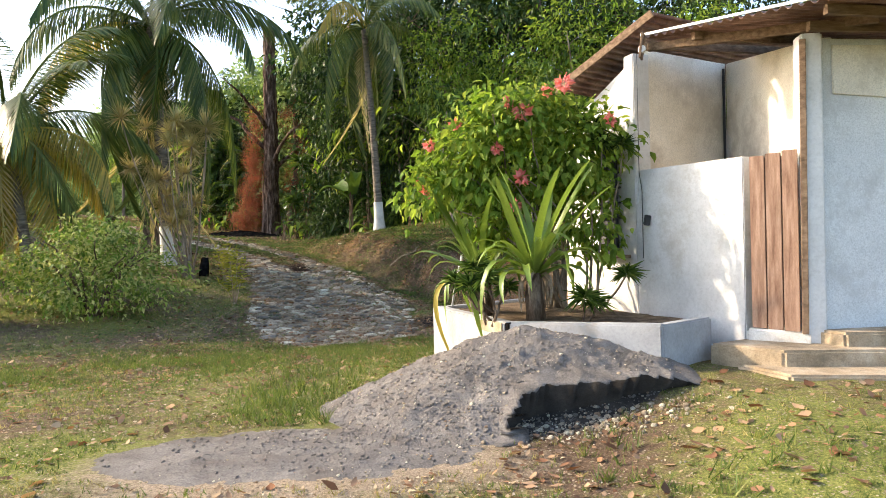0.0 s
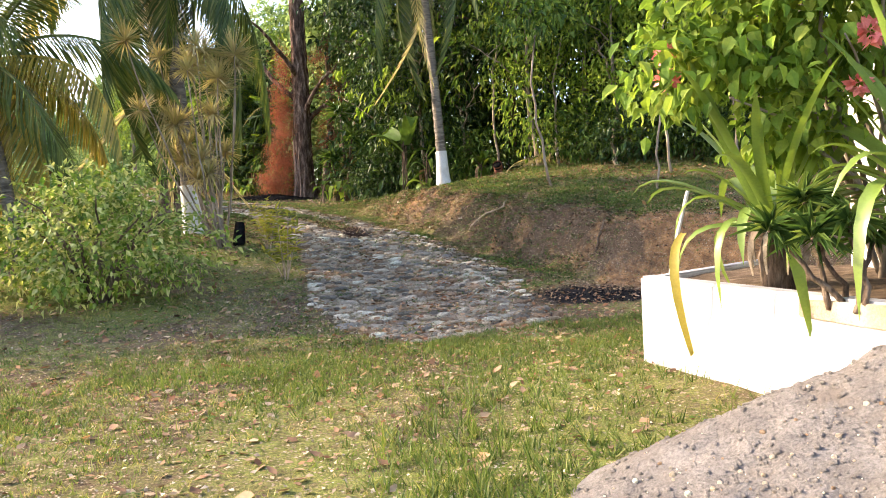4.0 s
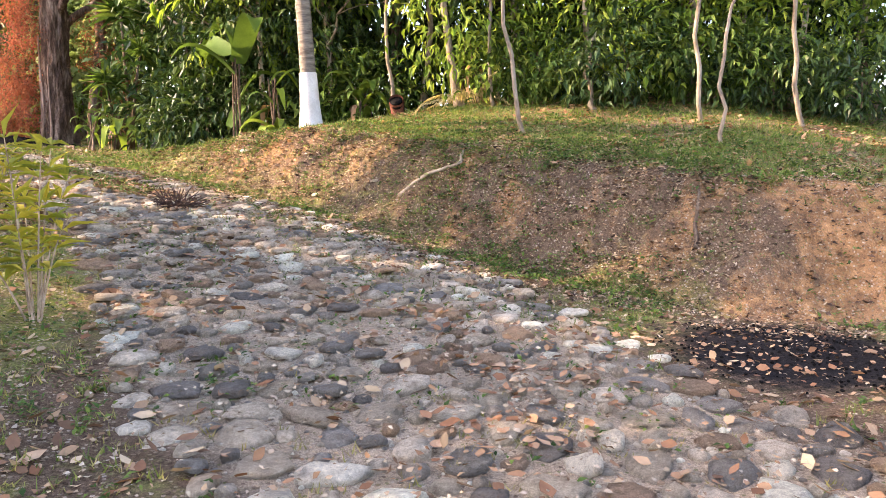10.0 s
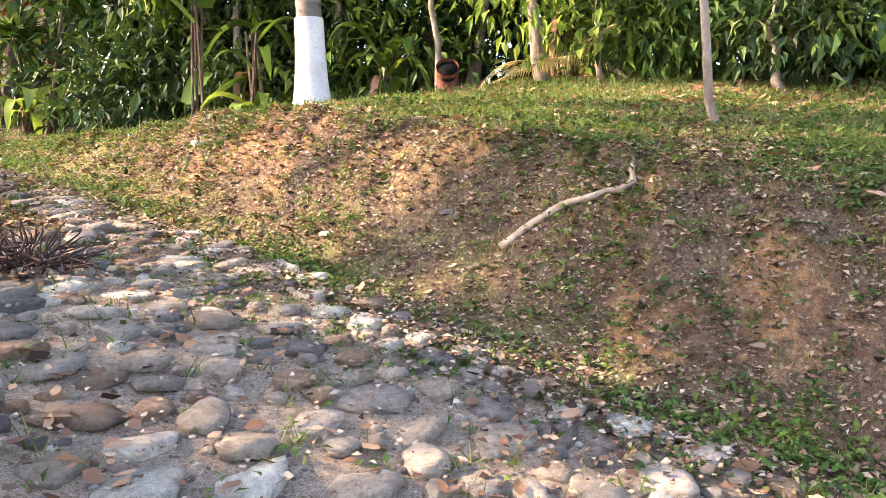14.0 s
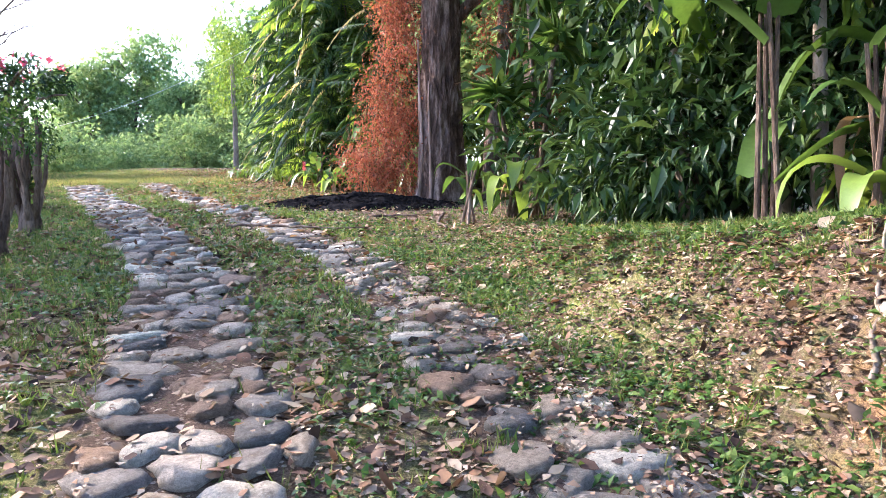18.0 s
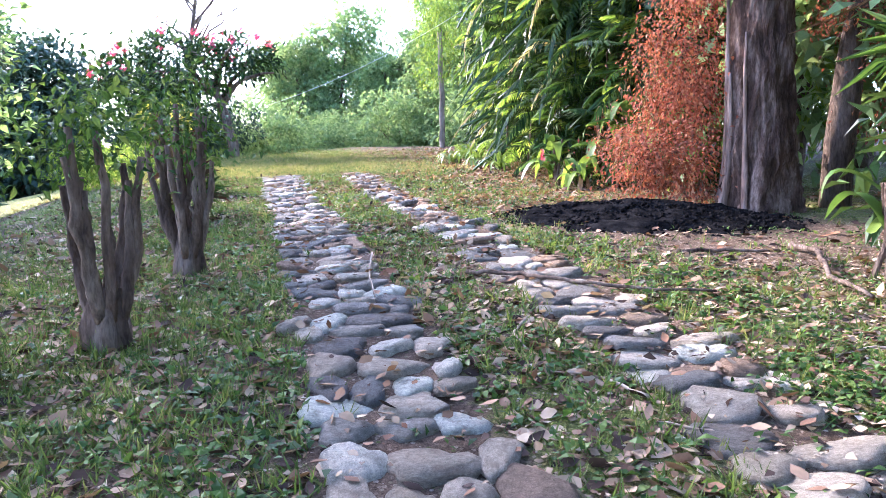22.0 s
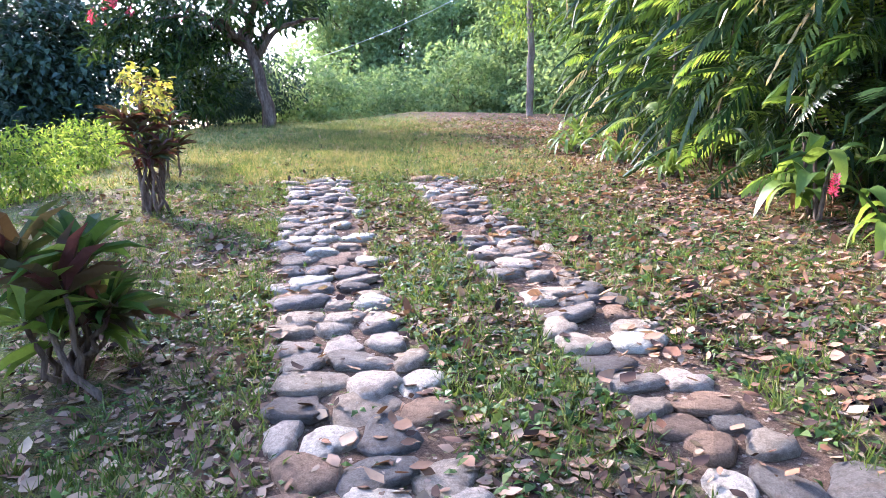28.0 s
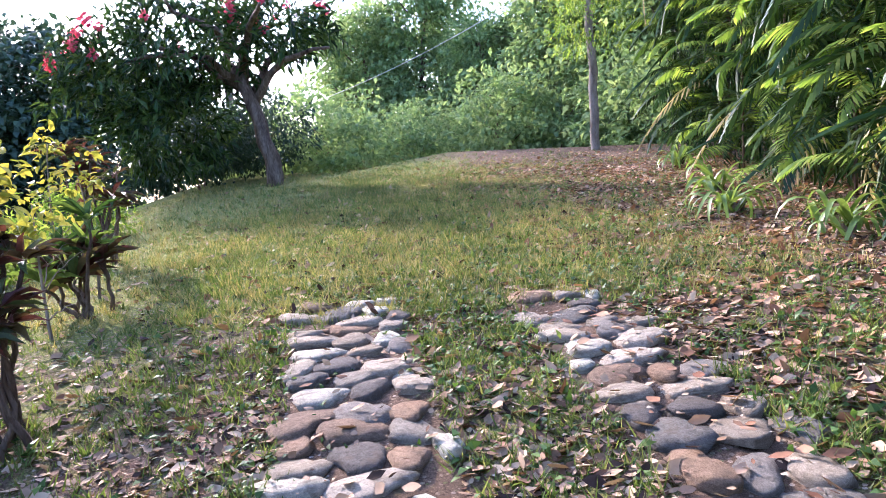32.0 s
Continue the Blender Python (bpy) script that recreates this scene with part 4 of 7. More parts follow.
def palm(name, x, y, label, h, r, lean, count, size=1.0, white=0.0, yellow=0.0, dead=2, seed=0, flare=1.5, base_z=None, droop=0.0):
    """A feather palm: ringed trunk, painted foot, fronds one by one."""
    rng = np.random.default_rng(seed)
    z0 = height(x, y) if base_z is None else base_z
    t = thing(name, x, y, z0, label, "palm tree")
    n = 64
    f = np.linspace(0, 1, n)
    px, py = lean[0] * f ** 1.4, lean[1] * f ** 1.4
    rad = r * (1 - 0.35 * f) * (1 + 0.035 * (np.arange(n) % 2))
    rad = rad * (1 + (flare - 1) * np.exp(-f * h / 0.30))
    pts = np.stack((px, py, -0.25 + (h + 0.25) * f), 1)
    part("trunk", mesh_np("palm_trunk", *tube(pts, rad, 12, 0.05, rng), PALM_BARK, True), None, t)
    if white:
        zf = np.linspace(-0.3, white, 12)
        ff = np.clip((zf + 0.25) / (h + 0.25), 0, 1)
        wp = np.stack((lean[0] * ff ** 1.4, lean[1] * ff ** 1.4, zf - 0.06), 1)
        wr = r * (1 - 0.35 * ff) * (1 + (flare - 1) * np.exp(-ff * h / 0.30)) * 1.05 + 0.012
        part("limewashed_foot", mesh_np("limewashed_foot", *tube(wp, wr, 16, 0.02, rng, cap=False), LIME, True), None, t, "white limewashed trunk foot")
    top = np.array((lean[0], lean[1], h))
    for i in range(count):
        a = i * 137.5 + rng.normal() * 8
        k = i / count
        m = FRONDS[min(2, int(3 * (k + droop)))]
        if rng.random() < yellow and k > 0.4:
            m = FRONDS_YELLOW[rng.integers(0, 2)]
        fo = part("frond", m, None, t)
        fo.matrix_basis = pose(*top, 8 * rng.normal(), -38 + 80 * (k + droop) ** 1.2 + 6 * rng.normal(), a) @ Matrix.Scale(size * (0.85 + 0.25 * rng.random()), 4)
    for i in range(dead):
        fo = part("dead_frond", FROND_DEAD, None, t, "withered hanging frond")
        fo.matrix_basis = pose(top[0], top[1], top[2] - 0.25, 0, 35 + 20 * rng.random(), 90 * i + 40 * rng.random()) @ Matrix.Scale(size, 4)
    return t


# trees that stand at the back, in a few kinds
BIG_TRUNK = [limbs_mesh("trunk", 30 + i, BARK, 7.0, 0.17, 2.2, 8, 0.35) for i in range(2)]
THIN_TRUNK = [limbs_mesh("trunk", 35 + i, BARK_PALE, 6.0, 0.09, 1.5, 6, 0.4, lean=(0.4, 0.2)) for i in range(2)]
BROAD_CROWN = [crown_mesh("crown", 40 + i, LEAF_DARK, ((0, 0, 2.9, 1.5, 1.5, 1.8), (0.5, 0.3, 5.0, 2.0, 1.9, 2.4), (-0.6, -0.2, 7.2, 1.9, 2.0, 1.9)), 190, 18, 0.26, 0.46, 0.5, KITE, 0.22, 0.4) for i in range(2)]
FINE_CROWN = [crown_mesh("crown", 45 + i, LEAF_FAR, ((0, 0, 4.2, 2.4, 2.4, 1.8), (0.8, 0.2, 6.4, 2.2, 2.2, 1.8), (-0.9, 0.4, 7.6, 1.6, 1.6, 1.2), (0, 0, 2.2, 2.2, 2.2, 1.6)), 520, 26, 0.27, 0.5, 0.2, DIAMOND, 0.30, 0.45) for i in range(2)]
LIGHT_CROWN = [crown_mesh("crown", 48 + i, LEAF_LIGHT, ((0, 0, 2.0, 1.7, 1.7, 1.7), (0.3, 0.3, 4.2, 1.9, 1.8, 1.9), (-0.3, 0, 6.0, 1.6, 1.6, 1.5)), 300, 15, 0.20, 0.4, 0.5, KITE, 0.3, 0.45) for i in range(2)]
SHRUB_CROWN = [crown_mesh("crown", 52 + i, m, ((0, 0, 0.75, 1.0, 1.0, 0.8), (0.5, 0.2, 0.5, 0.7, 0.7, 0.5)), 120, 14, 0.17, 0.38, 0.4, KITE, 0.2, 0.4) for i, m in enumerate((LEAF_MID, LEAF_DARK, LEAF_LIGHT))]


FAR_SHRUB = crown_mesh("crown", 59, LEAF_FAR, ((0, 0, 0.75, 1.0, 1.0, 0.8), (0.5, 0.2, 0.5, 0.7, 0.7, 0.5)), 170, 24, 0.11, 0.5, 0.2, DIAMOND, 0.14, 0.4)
SHRUB_STEM = limbs_mesh("stem", 58, BARK, 0.9, 0.03, 0.6, 6, 0.15)


def row(kind, label, places, trunks, crowns, group, seed, size=(0.85, 1.2), category="tree", sink=0.0):
    rng = np.random.default_rng(seed)
    for i, (x, y) in enumerate(places):
        tree(kind, x, y, label, trunks[i % len(trunks)] if trunks else SHRUB_STEM, crowns[i % len(crowns)], size[0] + (size[1] - size[0]) * rng.random(), rng.random() * 360, group, category, sink)


# dense planting behind the bank
row("hedge_tree", "dense dark broad-leaved tree in the boundary hedge", ((-3.9, 30.6), (-3.0, 29.4), (-1.4, 28.4), (0.4, 27.8), (2.2, 26.8), (3.9, 26.2), (5.6, 25.4), (7.4, 24.6), (9.5, 23.6), (12.0, 22.0)),
    BIG_TRUNK, BROAD_CROWN, "boundary hedge trees", 1)
# greener sprays sit high only, so leaf colour keeps the foot shaded
BROAD_SPRAY = [crown_mesh("spray", 140 + i, LEAF_MID, ((0.3, 0.2, 3.4, 1.8, 1.8, 1.1), (0.2, 0, 5.6, 2.0, 2.0, 1.5)), 60, 10, 0.24, 0.55, 0.7, OVAL, 0.2, 0.8) for i in range(3)]
for i, (x_, y_) in enumerate(((-2.6, 28.0), (-1.0, 27.6), (0.6, 26.6), (2.4, 25.4), (4.2, 24.2), (5.8, 23.4), (7.6, 22.6), (9.6, 21.6))):
    sp = thing("leafy_climber", x_, y_, height(x_, y_), "broad green leaves hanging in front of the hedge", "climber", "climbers on the hedge", turn=97.0 * i, size=0.85 + 0.06 * (i % 4))
    part("stem", THIN_TRUNK[i % 2], None, sp)
    part("foliage", BROAD_SPRAY[i % 3], None, sp)
row("hedge_tree", "tall dark tree behind the boundary hedge", ((-3.4, 32.5), (-0.5, 31.5), (1.8, 31.0), (4.0, 29.0), (7.0, 27.6), (10.5, 26.5), (14, 24)), BIG_TRUNK, BROAD_CROWN, "boundary hedge trees", 2, (1.25, 1.6))
row("slender_tree", "slender pale tree with light green leaves", ((2.9, 23.4), (4.4, 22.8), (6.0, 22.2), (7.8, 21.2), (0.9, 24.6)), THIN_TRUNK, LIGHT_CROWN, "slender trees on the bank", 3, (0.75, 0.95))
row("hedge_shrub", "dark leafy shrub closing the hedge", ((-3.6, 30.2), (-2.4, 29.6), (-0.6, 29.0), (1.2, 28.2), (3.0, 27.4), (4.7, 26.6), (6.4, 25.8), (8.2, 25.0), (10.5, 23.8)), None, [SHRUB_CROWN[1]], "hedge foot shrubs", 24, (1.5, 1.9), "shrub")
# mostly dark crowns, standing in for shade at the hedge foot
row("hedge_shrub", "leafy green shrub at the foot of the hedge", ((3.2, 22.9), (4.3, 22.3), (5.2, 21.7), (6.3, 21.0), (2.2, 24.2), (-3.4, 28.6), (-2.2, 27.6), (-0.4, 26.6)), None, [SHRUB_CROWN[1], SHRUB_CROWN[0], SHRUB_CROWN[1]], "hedge foot shrubs", 4, (0.7, 1.1), "shrub")
LANCE_CROWN = [crown_mesh("crown", 56 + i, LEAF_DARK, ((0, 0, 1.2, 1.0, 1.0, 1.2), (0.2, 0.1, 2.9, 1.2, 1.2, 1.4), (-0.2, 0, 4.6, 1.4, 1.4, 1.4)), 210, 14, 0.20, 0.42, 0.5, KITE, 0.28, 0.3) for i in range(2)]
# light leaves on the upper crown only, dark below to imitate shade
LANCE_SPRAY = [crown_mesh("spray", 156 + i, LEAF_LIGHT, ((0.2, 0.1, 3.1, 1.35, 1.3, 1.1), (-0.2, 0, 4.6, 1.5, 1.5, 1.2)), 26, 11, 0.36, 0.27, 1.3, OVAL, 0.16, 0.85) for i in range(2)]
for i, (x_, y_, sz) in enumerate(((-3.4, 28.6, 0.95), (-2.4, 27.7, 0.9), (-1.1, 27.2, 0.85))):
    part("spray", LANCE_SPRAY[i % 2], None, tree("droop_leaf_tree", x_, y_, "tree with long glossy drooping leaves at the bank", THIN_TRUNK[i % 2], LANCE_CROWN[i % 2], sz, 70.0 * i, "drooping-leaved trees"), "upper leaves in the lighter green of sunlit foliage")["kind"] = "stuff"
# the boundary beyond the dead tree, beside the drive
row("hedge_tree", "dense dark tree in the drive hedge", ((-7.2, 36.2), (-8.8, 38.2), (-10.2, 40.2), (-11.8, 42.4), (-13.6, 44.6), (-5.6, 34.6)), BIG_TRUNK, [LIGHT_CROWN[0], FINE_CROWN[0], BROAD_CROWN[0], LIGHT_CROWN[1]], "drive hedge trees", 5, (0.8, 1.05))
row("hedge_tree", "tall tree behind the drive hedge", ((-6.0, 38.5), (-8.0, 42), (-11, 46), (-14, 49.5), (-16.5, 52.5)), BIG_TRUNK, LIGHT_CROWN, "drive hedge trees", 6, (0.95, 1.25))
# distant woods, paled by haze put into the leaf colour
row("far_tree", "distant tree with haze-paled green leaves", ((-20, 53), (-22.5, 54.5), (-25, 55.5), (-28, 56), (-31, 57), (-22, 60), (-27, 61), (-34, 56), (-18, 56), (-33, 62), (-16, 60), (-36, 58), (-30, 60), (-24, 58.5)), BIG_TRUNK, FINE_CROWN, "distant trees", 7, (0.7, 1.08), sink=0.8)
row("far_shrub", "sunlit shrub in haze-paled green at the edge of the woods", ((-19.5, 50.6), (-21, 51.3), (-22.8, 51.8), (-24.6, 52), (-26.5, 52), (-28.5, 51.8), (-30, 51), (-18.6, 49.6)), None, [FAR_SHRUB], "far shrubs", 8, (1.2, 2.2), "shrub", 0.7)
row("far_shrub", "sunlit shrub in haze-paled green below the crest", ((-32, 50), (-34, 49), (-30.5, 47.5), (-28.5, 47.0), (-36, 51), (-26.8, 49.8), (-24, 50.2)), None, [FAR_SHRUB], "far shrubs", 28, (1.2, 2.0), "shrub", 0.7)
row("garden_tree", "airy tree with haze-paled green leaves in the garden", ((-25, 31.0), (-29, 31), (-34, 28)), BIG_TRUNK, FINE_CROWN, "garden trees", 9, (0.9, 1.2))

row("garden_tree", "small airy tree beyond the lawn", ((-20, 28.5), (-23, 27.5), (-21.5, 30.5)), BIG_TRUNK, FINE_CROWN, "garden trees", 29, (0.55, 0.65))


def build_palms():
    palm("coconut_palm", -7.74, 21.5, "old coconut palm with drooping fronds and a limewashed foot", 6.9, 0.20, (-0.35, 0.1), 26, 1.42, 1.15, 0.05, 6, 3, 1.3, droop=0.14)
    palm("coconut_palm", -9.85, 18.0, "young coconut palm with yellowing fronds", 3.6, 0.14, (-0.5, 0.05), 26, 1.22, 0.0, 0.65, 4, 4, 1.3, droop=0.12)
    palm("tall_palm", -1.83, 24.70, "slender palm with a white limewashed foot", 6.8, 0.14, (-0.35, 0.15), 15, 1.0, 1.05, 0.15, 2, 5, 2.5)
    x, y = -19.7, 47.2
    t = thing("slim_trunk", x, y, height(x, y), "slim grey tree trunk at the end of the hedge", "tree trunk")
    part("trunk", mesh_np("trunk", *tube(bend((0, 0, -0.3), (0.08, 0.05, 4.2), (0.05, 0, 0), 14, np.random.default_rng(6), 0.015), np.linspace(0.11, 0.085, 14), 10, 0.12, np.random.default_rng(7)), BARK_PALE, True), None, t)
    part("crown", LIGHT_CROWN[0], None, t).matrix_basis = Matrix.Translation((0, 0, 2.0)) @ Matrix.Scale(0.55, 4)


build_palms()


PEELED = surface("peeled_wood", ((0.09, 0.055, 0.04), (0.26, 0.175, 0.13), (0.46, 0.36, 0.29)), 5, 30, 0.9, 1.0, 0.04, stretch=(1.5, 1.5, 0.15), tone=(0.4, 1.4))


def build_dead_tree():
    x, y = -7.1, 32.3
    t = thing("dead_tree", x, y, height(x, y), "dead tree trunk with peeling bark, hung with dried red vines", "dead tree")
    rng = np.random.default_rng(8)
    sides, rings = 88, 90
    ang = np.linspace(0, 2 * math.pi, sides, endpoint=False)
    v = []
    for i in range(rings):
        f = i / (rings - 1)
        h = 9.2 * f ** 1.5 - 0.25
        foot = math.exp(-max(0, h) / 0.45)
        r = 0.37 * (1 - 0.35 * f) * np.ones(sides)
        r *= 1 + foot * (0.20 + 0.28 * np.maximum(0, np.cos(5 * ang + 0.7)))
        r *= 1 - 0.30 * np.exp(-((np.mod(ang + 0.25 * math.sin(h * 1.1) + 1.1, 2 * math.pi) - math.pi) / 0.16) ** 2)
        for k, amp in ((5, 0.06), (11, 0.028), (19, 0.03)):
            r *= 1 + amp * (1 - 2 * np.abs(np.sin(k * ang / 2 + 1.1 * math.sin(h * 1.3 + k) + 0.9 * np.sin(3 * ang + h * 2.1 + k))))
        r *= 1 + 0.035 * rng.normal(size=sides) + 0.05 * np.sin(7 * h + 4 * np.sin(2 * ang))
        v.append(np.stack((0.15 * f + r * np.cos(ang), 0.1 * f + r * np.sin(ang), np.full(sides, h)), 1))
    j = np.arange(sides)
    tr = np.concatenate([np.concatenate((np.stack((i * sides + j, i * sides + (j + 1) % sides, (i + 1) * sides + (j + 1) % sides), 1), np.stack((i * sides + j, (i + 1) * sides + (j + 1) % sides, (i + 1) * sides + j), 1))) for i in range(rings - 1)])
    part("trunk", mesh_np("dead_trunk", np.concatenate(v), tr, BARK_DEAD, True), None, t)
    for i, (a, top, r0) in enumerate(((3.55, 2.6, 0.06), (3.8, 1.5, 0.07), (4.5, 1.9, 0.05))):
        line = []
        for k in range(12):
            h = -0.15 + (top + 0.15) * k / 11
            rr = 0.345 * (1 - 0.2 * h / 9) * (1 + 0.34 * math.exp(-max(0, h) / 0.45)) - 0.03
            aa = a + 0.05 * math.sin(h * 2 + i)
            line.append((rr * math.cos(aa), rr * math.sin(aa), h))
        part("peeled_strip", mesh_np("peeled_strip", *tube(line, np.linspace(r0 * 0.75, r0 * 0.25, 12), 8, 0.6, rng), PEELED, True), None, t, "pale peeled wood on the trunk")
    for i, (a, h0, ln) in enumerate(((0.2, 2.6, 3.0), (2.9, 3.6, 3.4), (4.2, 4.4, 2.6), (5.6, 3.0, 2.2))):
        tip = (math.cos(a) * ln, math.sin(a) * ln, h0 + ln * 0.75)
        part("limb", mesh_np("limb", *tube(bend((0.05, 0.03, h0), tip, (0, 0, 0.3), 8, rng, 0.06), np.linspace(0.11, 0.02, 8), 7), BARK_DEAD, True), None, t)
    part("second_stem", mesh_np("second_stem", *tube(bend((0.75, 0.35, -0.2), (1.15, 0.5, 7), (0.1, 0, 0), 9, rng, 0.05), np.linspace(0.17, 0.08, 9), 9), BARK, True), None, t)
    for k, (blobs, n, sd) in enumerate(((((-1.05, 0.0, 0.55, 0.70, 0.6, 0.65), (-0.85, 0.15, 1.6, 0.55, 0.45, 0.75)), 200, 60), (((-0.62, 0.1, 2.7, 0.34, 0.36, 0.8), (-0.72, 0.1, 3.6, 0.28, 0.3, 0.8), (-0.5, 0, 4.9, 0.2, 0.22, 1.0)), 150, 62),
                                        (((0.95, 0.35, 2.4, 0.42, 0.4, 1.2), (1.25, 0.5, 3.9, 0.5, 0.4, 1.0), (0.8, 0.2, 5.2, 0.5, 0.4, 0.8), (1.5, 0.4, 1.4, 0.5, 0.4, 1.0)), 130, 61))):
        part("dried_vine", crown_mesh("dried_vine", sd, LEAF_RED, blobs, n, 56, 0.055, 0.5, 0.7, DIAMOND, 0.17, 0.1), None, t, "rust-red dried creeper")


build_dead_tree()

# ---- garden plants by the house ----


def strap_mesh(name, seed, mat, ln=1.2, wide=0.10, arch=0.6, rise=0.8, n=9, fold=0.3):
    """A long strap leaf from the origin along +x: rising, arching, channelled."""
    rng = np.random.default_rng(seed)
    t = np.linspace(0, 1, n)
    x = ln * t * (1 - 0.25 * t * t * arch)
    z = ln * (rise * t - arch * t ** 2.4)
    y = 0.05 * ln * np.sin(2.2 * t + rng.random() * 6)
    w = wide * np.clip(np.sin(np.pi * np.clip(0.18 + 0.82 * t, 0, 1)) ** 0.55, 0.02, 1) / 2
    v, tr = [], []
    for i in range(n):
        v += [(x[i], y[i] + w[i], z[i] + fold * w[i]), (x[i], y[i], z[i] - 0.1 * w[i]), (x[i], y[i] - w[i], z[i] + fold * w[i])]
    for i in range(n - 1):
        for k in (0, 1):
            a = 3 * i + k
            tr += [(a, a + 1, a + 4), (a, a + 4, a + 3)]
    return mesh_np(name, v, tr, mat, True)


STRAPS = [strap_mesh("leaf", 200 + i, LEAF_STRAP, 1.2, 0.10, a, r) for i, (a, r) in enumerate(((0.35, 1.25), (0.7, 1.15), (1.0, 1.05), (0.8, 0.8), (1.3, 0.9)))]
STRAP_YELLOW = strap_mesh("hanging_leaf", 210, LEAF_YELLOW, 1.15, 0.09, 1.5, 0.35)


def strap_plant(x, y, z, trunk_h, count, size, seed, label):
    rng = np.random.default_rng(seed)
    t = thing("strap_lily", x, y, z, label, "lily plant", "strap-leaved lilies", turn=rng.random() * 360)
    part("stem", mesh_np("stem", *tube([(0, 0, -0.1), (0.03, 0.02, trunk_h * 0.5), (0, 0, trunk_h)], [0.15, 0.13, 0.09], 12, 0.35, rng, lobes=0.12), BARK, True), None, t, "shaggy brown stem")
    for i in range(count):
        f = i / count
        m = STRAPS[0] if f < 0.3 else STRAPS[1 + rng.integers(0, 2)] if f < 0.75 else STRAPS[3 + rng.integers(0, 2)]
        lf = part("leaf", m, None, t)
        lf.matrix_basis = pose(0, 0, trunk_h - 0.06 * f, 10 * rng.normal(), -16 + 34 * f + 6 * rng.normal(), i * 137.5 + 6 * rng.normal()) @ Matrix.Scale(size * (0.8 + 0.35 * rng.random()), 4)
    for i in range(9):
        a = rng.random() * 6.28
        part("withered_leaf", mesh_np("withered_leaf", *tube(bend((0.08 * math.cos(a), 0.08 * math.sin(a), trunk_h), (0.22 * math.cos(a), 0.22 * math.sin(a), 0.05 + 0.2 * rng.random()), (0.08 * math.cos(a), 0.08 * math.sin(a), 0.1), 6), [0.02, 0.03, 0.03, 0.025, 0.02, 0.008], 4), TWIG), None, t, "withered brown hanging leaf")
    return t


def rosette_mesh(name, seed, mat, count=60, ln=0.35, wide=0.03, low=-0.5, shape=KITE):
    """A spiky head of narrow leaves round a stem tip."""
    rng = np.random.default_rng(seed)
    d = unit(rng, count)
    d[:, 2] = low + (1.05 - low) * rng.random(count)
    size = ln * (0.7 + 0.5 * rng.random(count))
    v, t = leaves(shape, d * 0.02, d, np.tile((0, 0, 1.0), (count, 1)) + unit(rng, count) * 0.2, size, np.full(count, wide))
    return mesh_np(name, v, t, mat)


SPIKY_DARK = [rosette_mesh("leaf_head", 220 + i, LEAF_MID, 75, 0.30, 0.035, -0.35) for i in range(2)]
SPIKY_STRAW = [rosette_mesh("leaf_head", 225 + i, LEAF_STRAW, 110, 0.50, 0.030, -0.6, NEEDLE) for i in range(3)]


def head_plant(name, x, y, z, label, category, stems, heads, stem_mat, thick, seed, sag=0.0, group=""):
    """Bare stems, each with a leaf head at its tip; stems are (x, y, z) tips."""
    rng = np.random.default_rng(seed)
    t = thing(name, x, y, z, label, category, group)
    for i, (tip, size) in enumerate(stems):
        st = part("stem", mesh_np("stem", *tube(bend((0.10 * rng.normal(), 0.10 * rng.normal(), -0.1), tip, (sag * tip[0], sag * tip[1], 0), 8, rng, 0.015), np.linspace(thick, thick * 0.55, 8), 6), stem_mat, True), None, t)
        hd = part("leaf_head", heads[i % len(heads)], None, t)
        hd.matrix_basis = pose(*tip, 12 * rng.normal(), 12 * rng.normal(), rng.random() * 360) @ Matrix.Scale(size, 4)
    return t


def flower_mesh(name, seed, mat, count=26, r=0.09):
    rng = np.random.default_rng(seed)
    d = unit(rng, count)
    size = r * (0.6 + 0.5 * rng.random(count))
    v, t = leaves(KITE, d * r * 0.35, d, unit(rng, count), size, size * 0.75)
    return mesh_np(name, v, t, mat)


CORAL = flower_mesh("flower", 230, PETAL, 34, 0.10)
RED_BLOOM = flower_mesh("flower", 231, PETAL_RED, 24, 0.10)


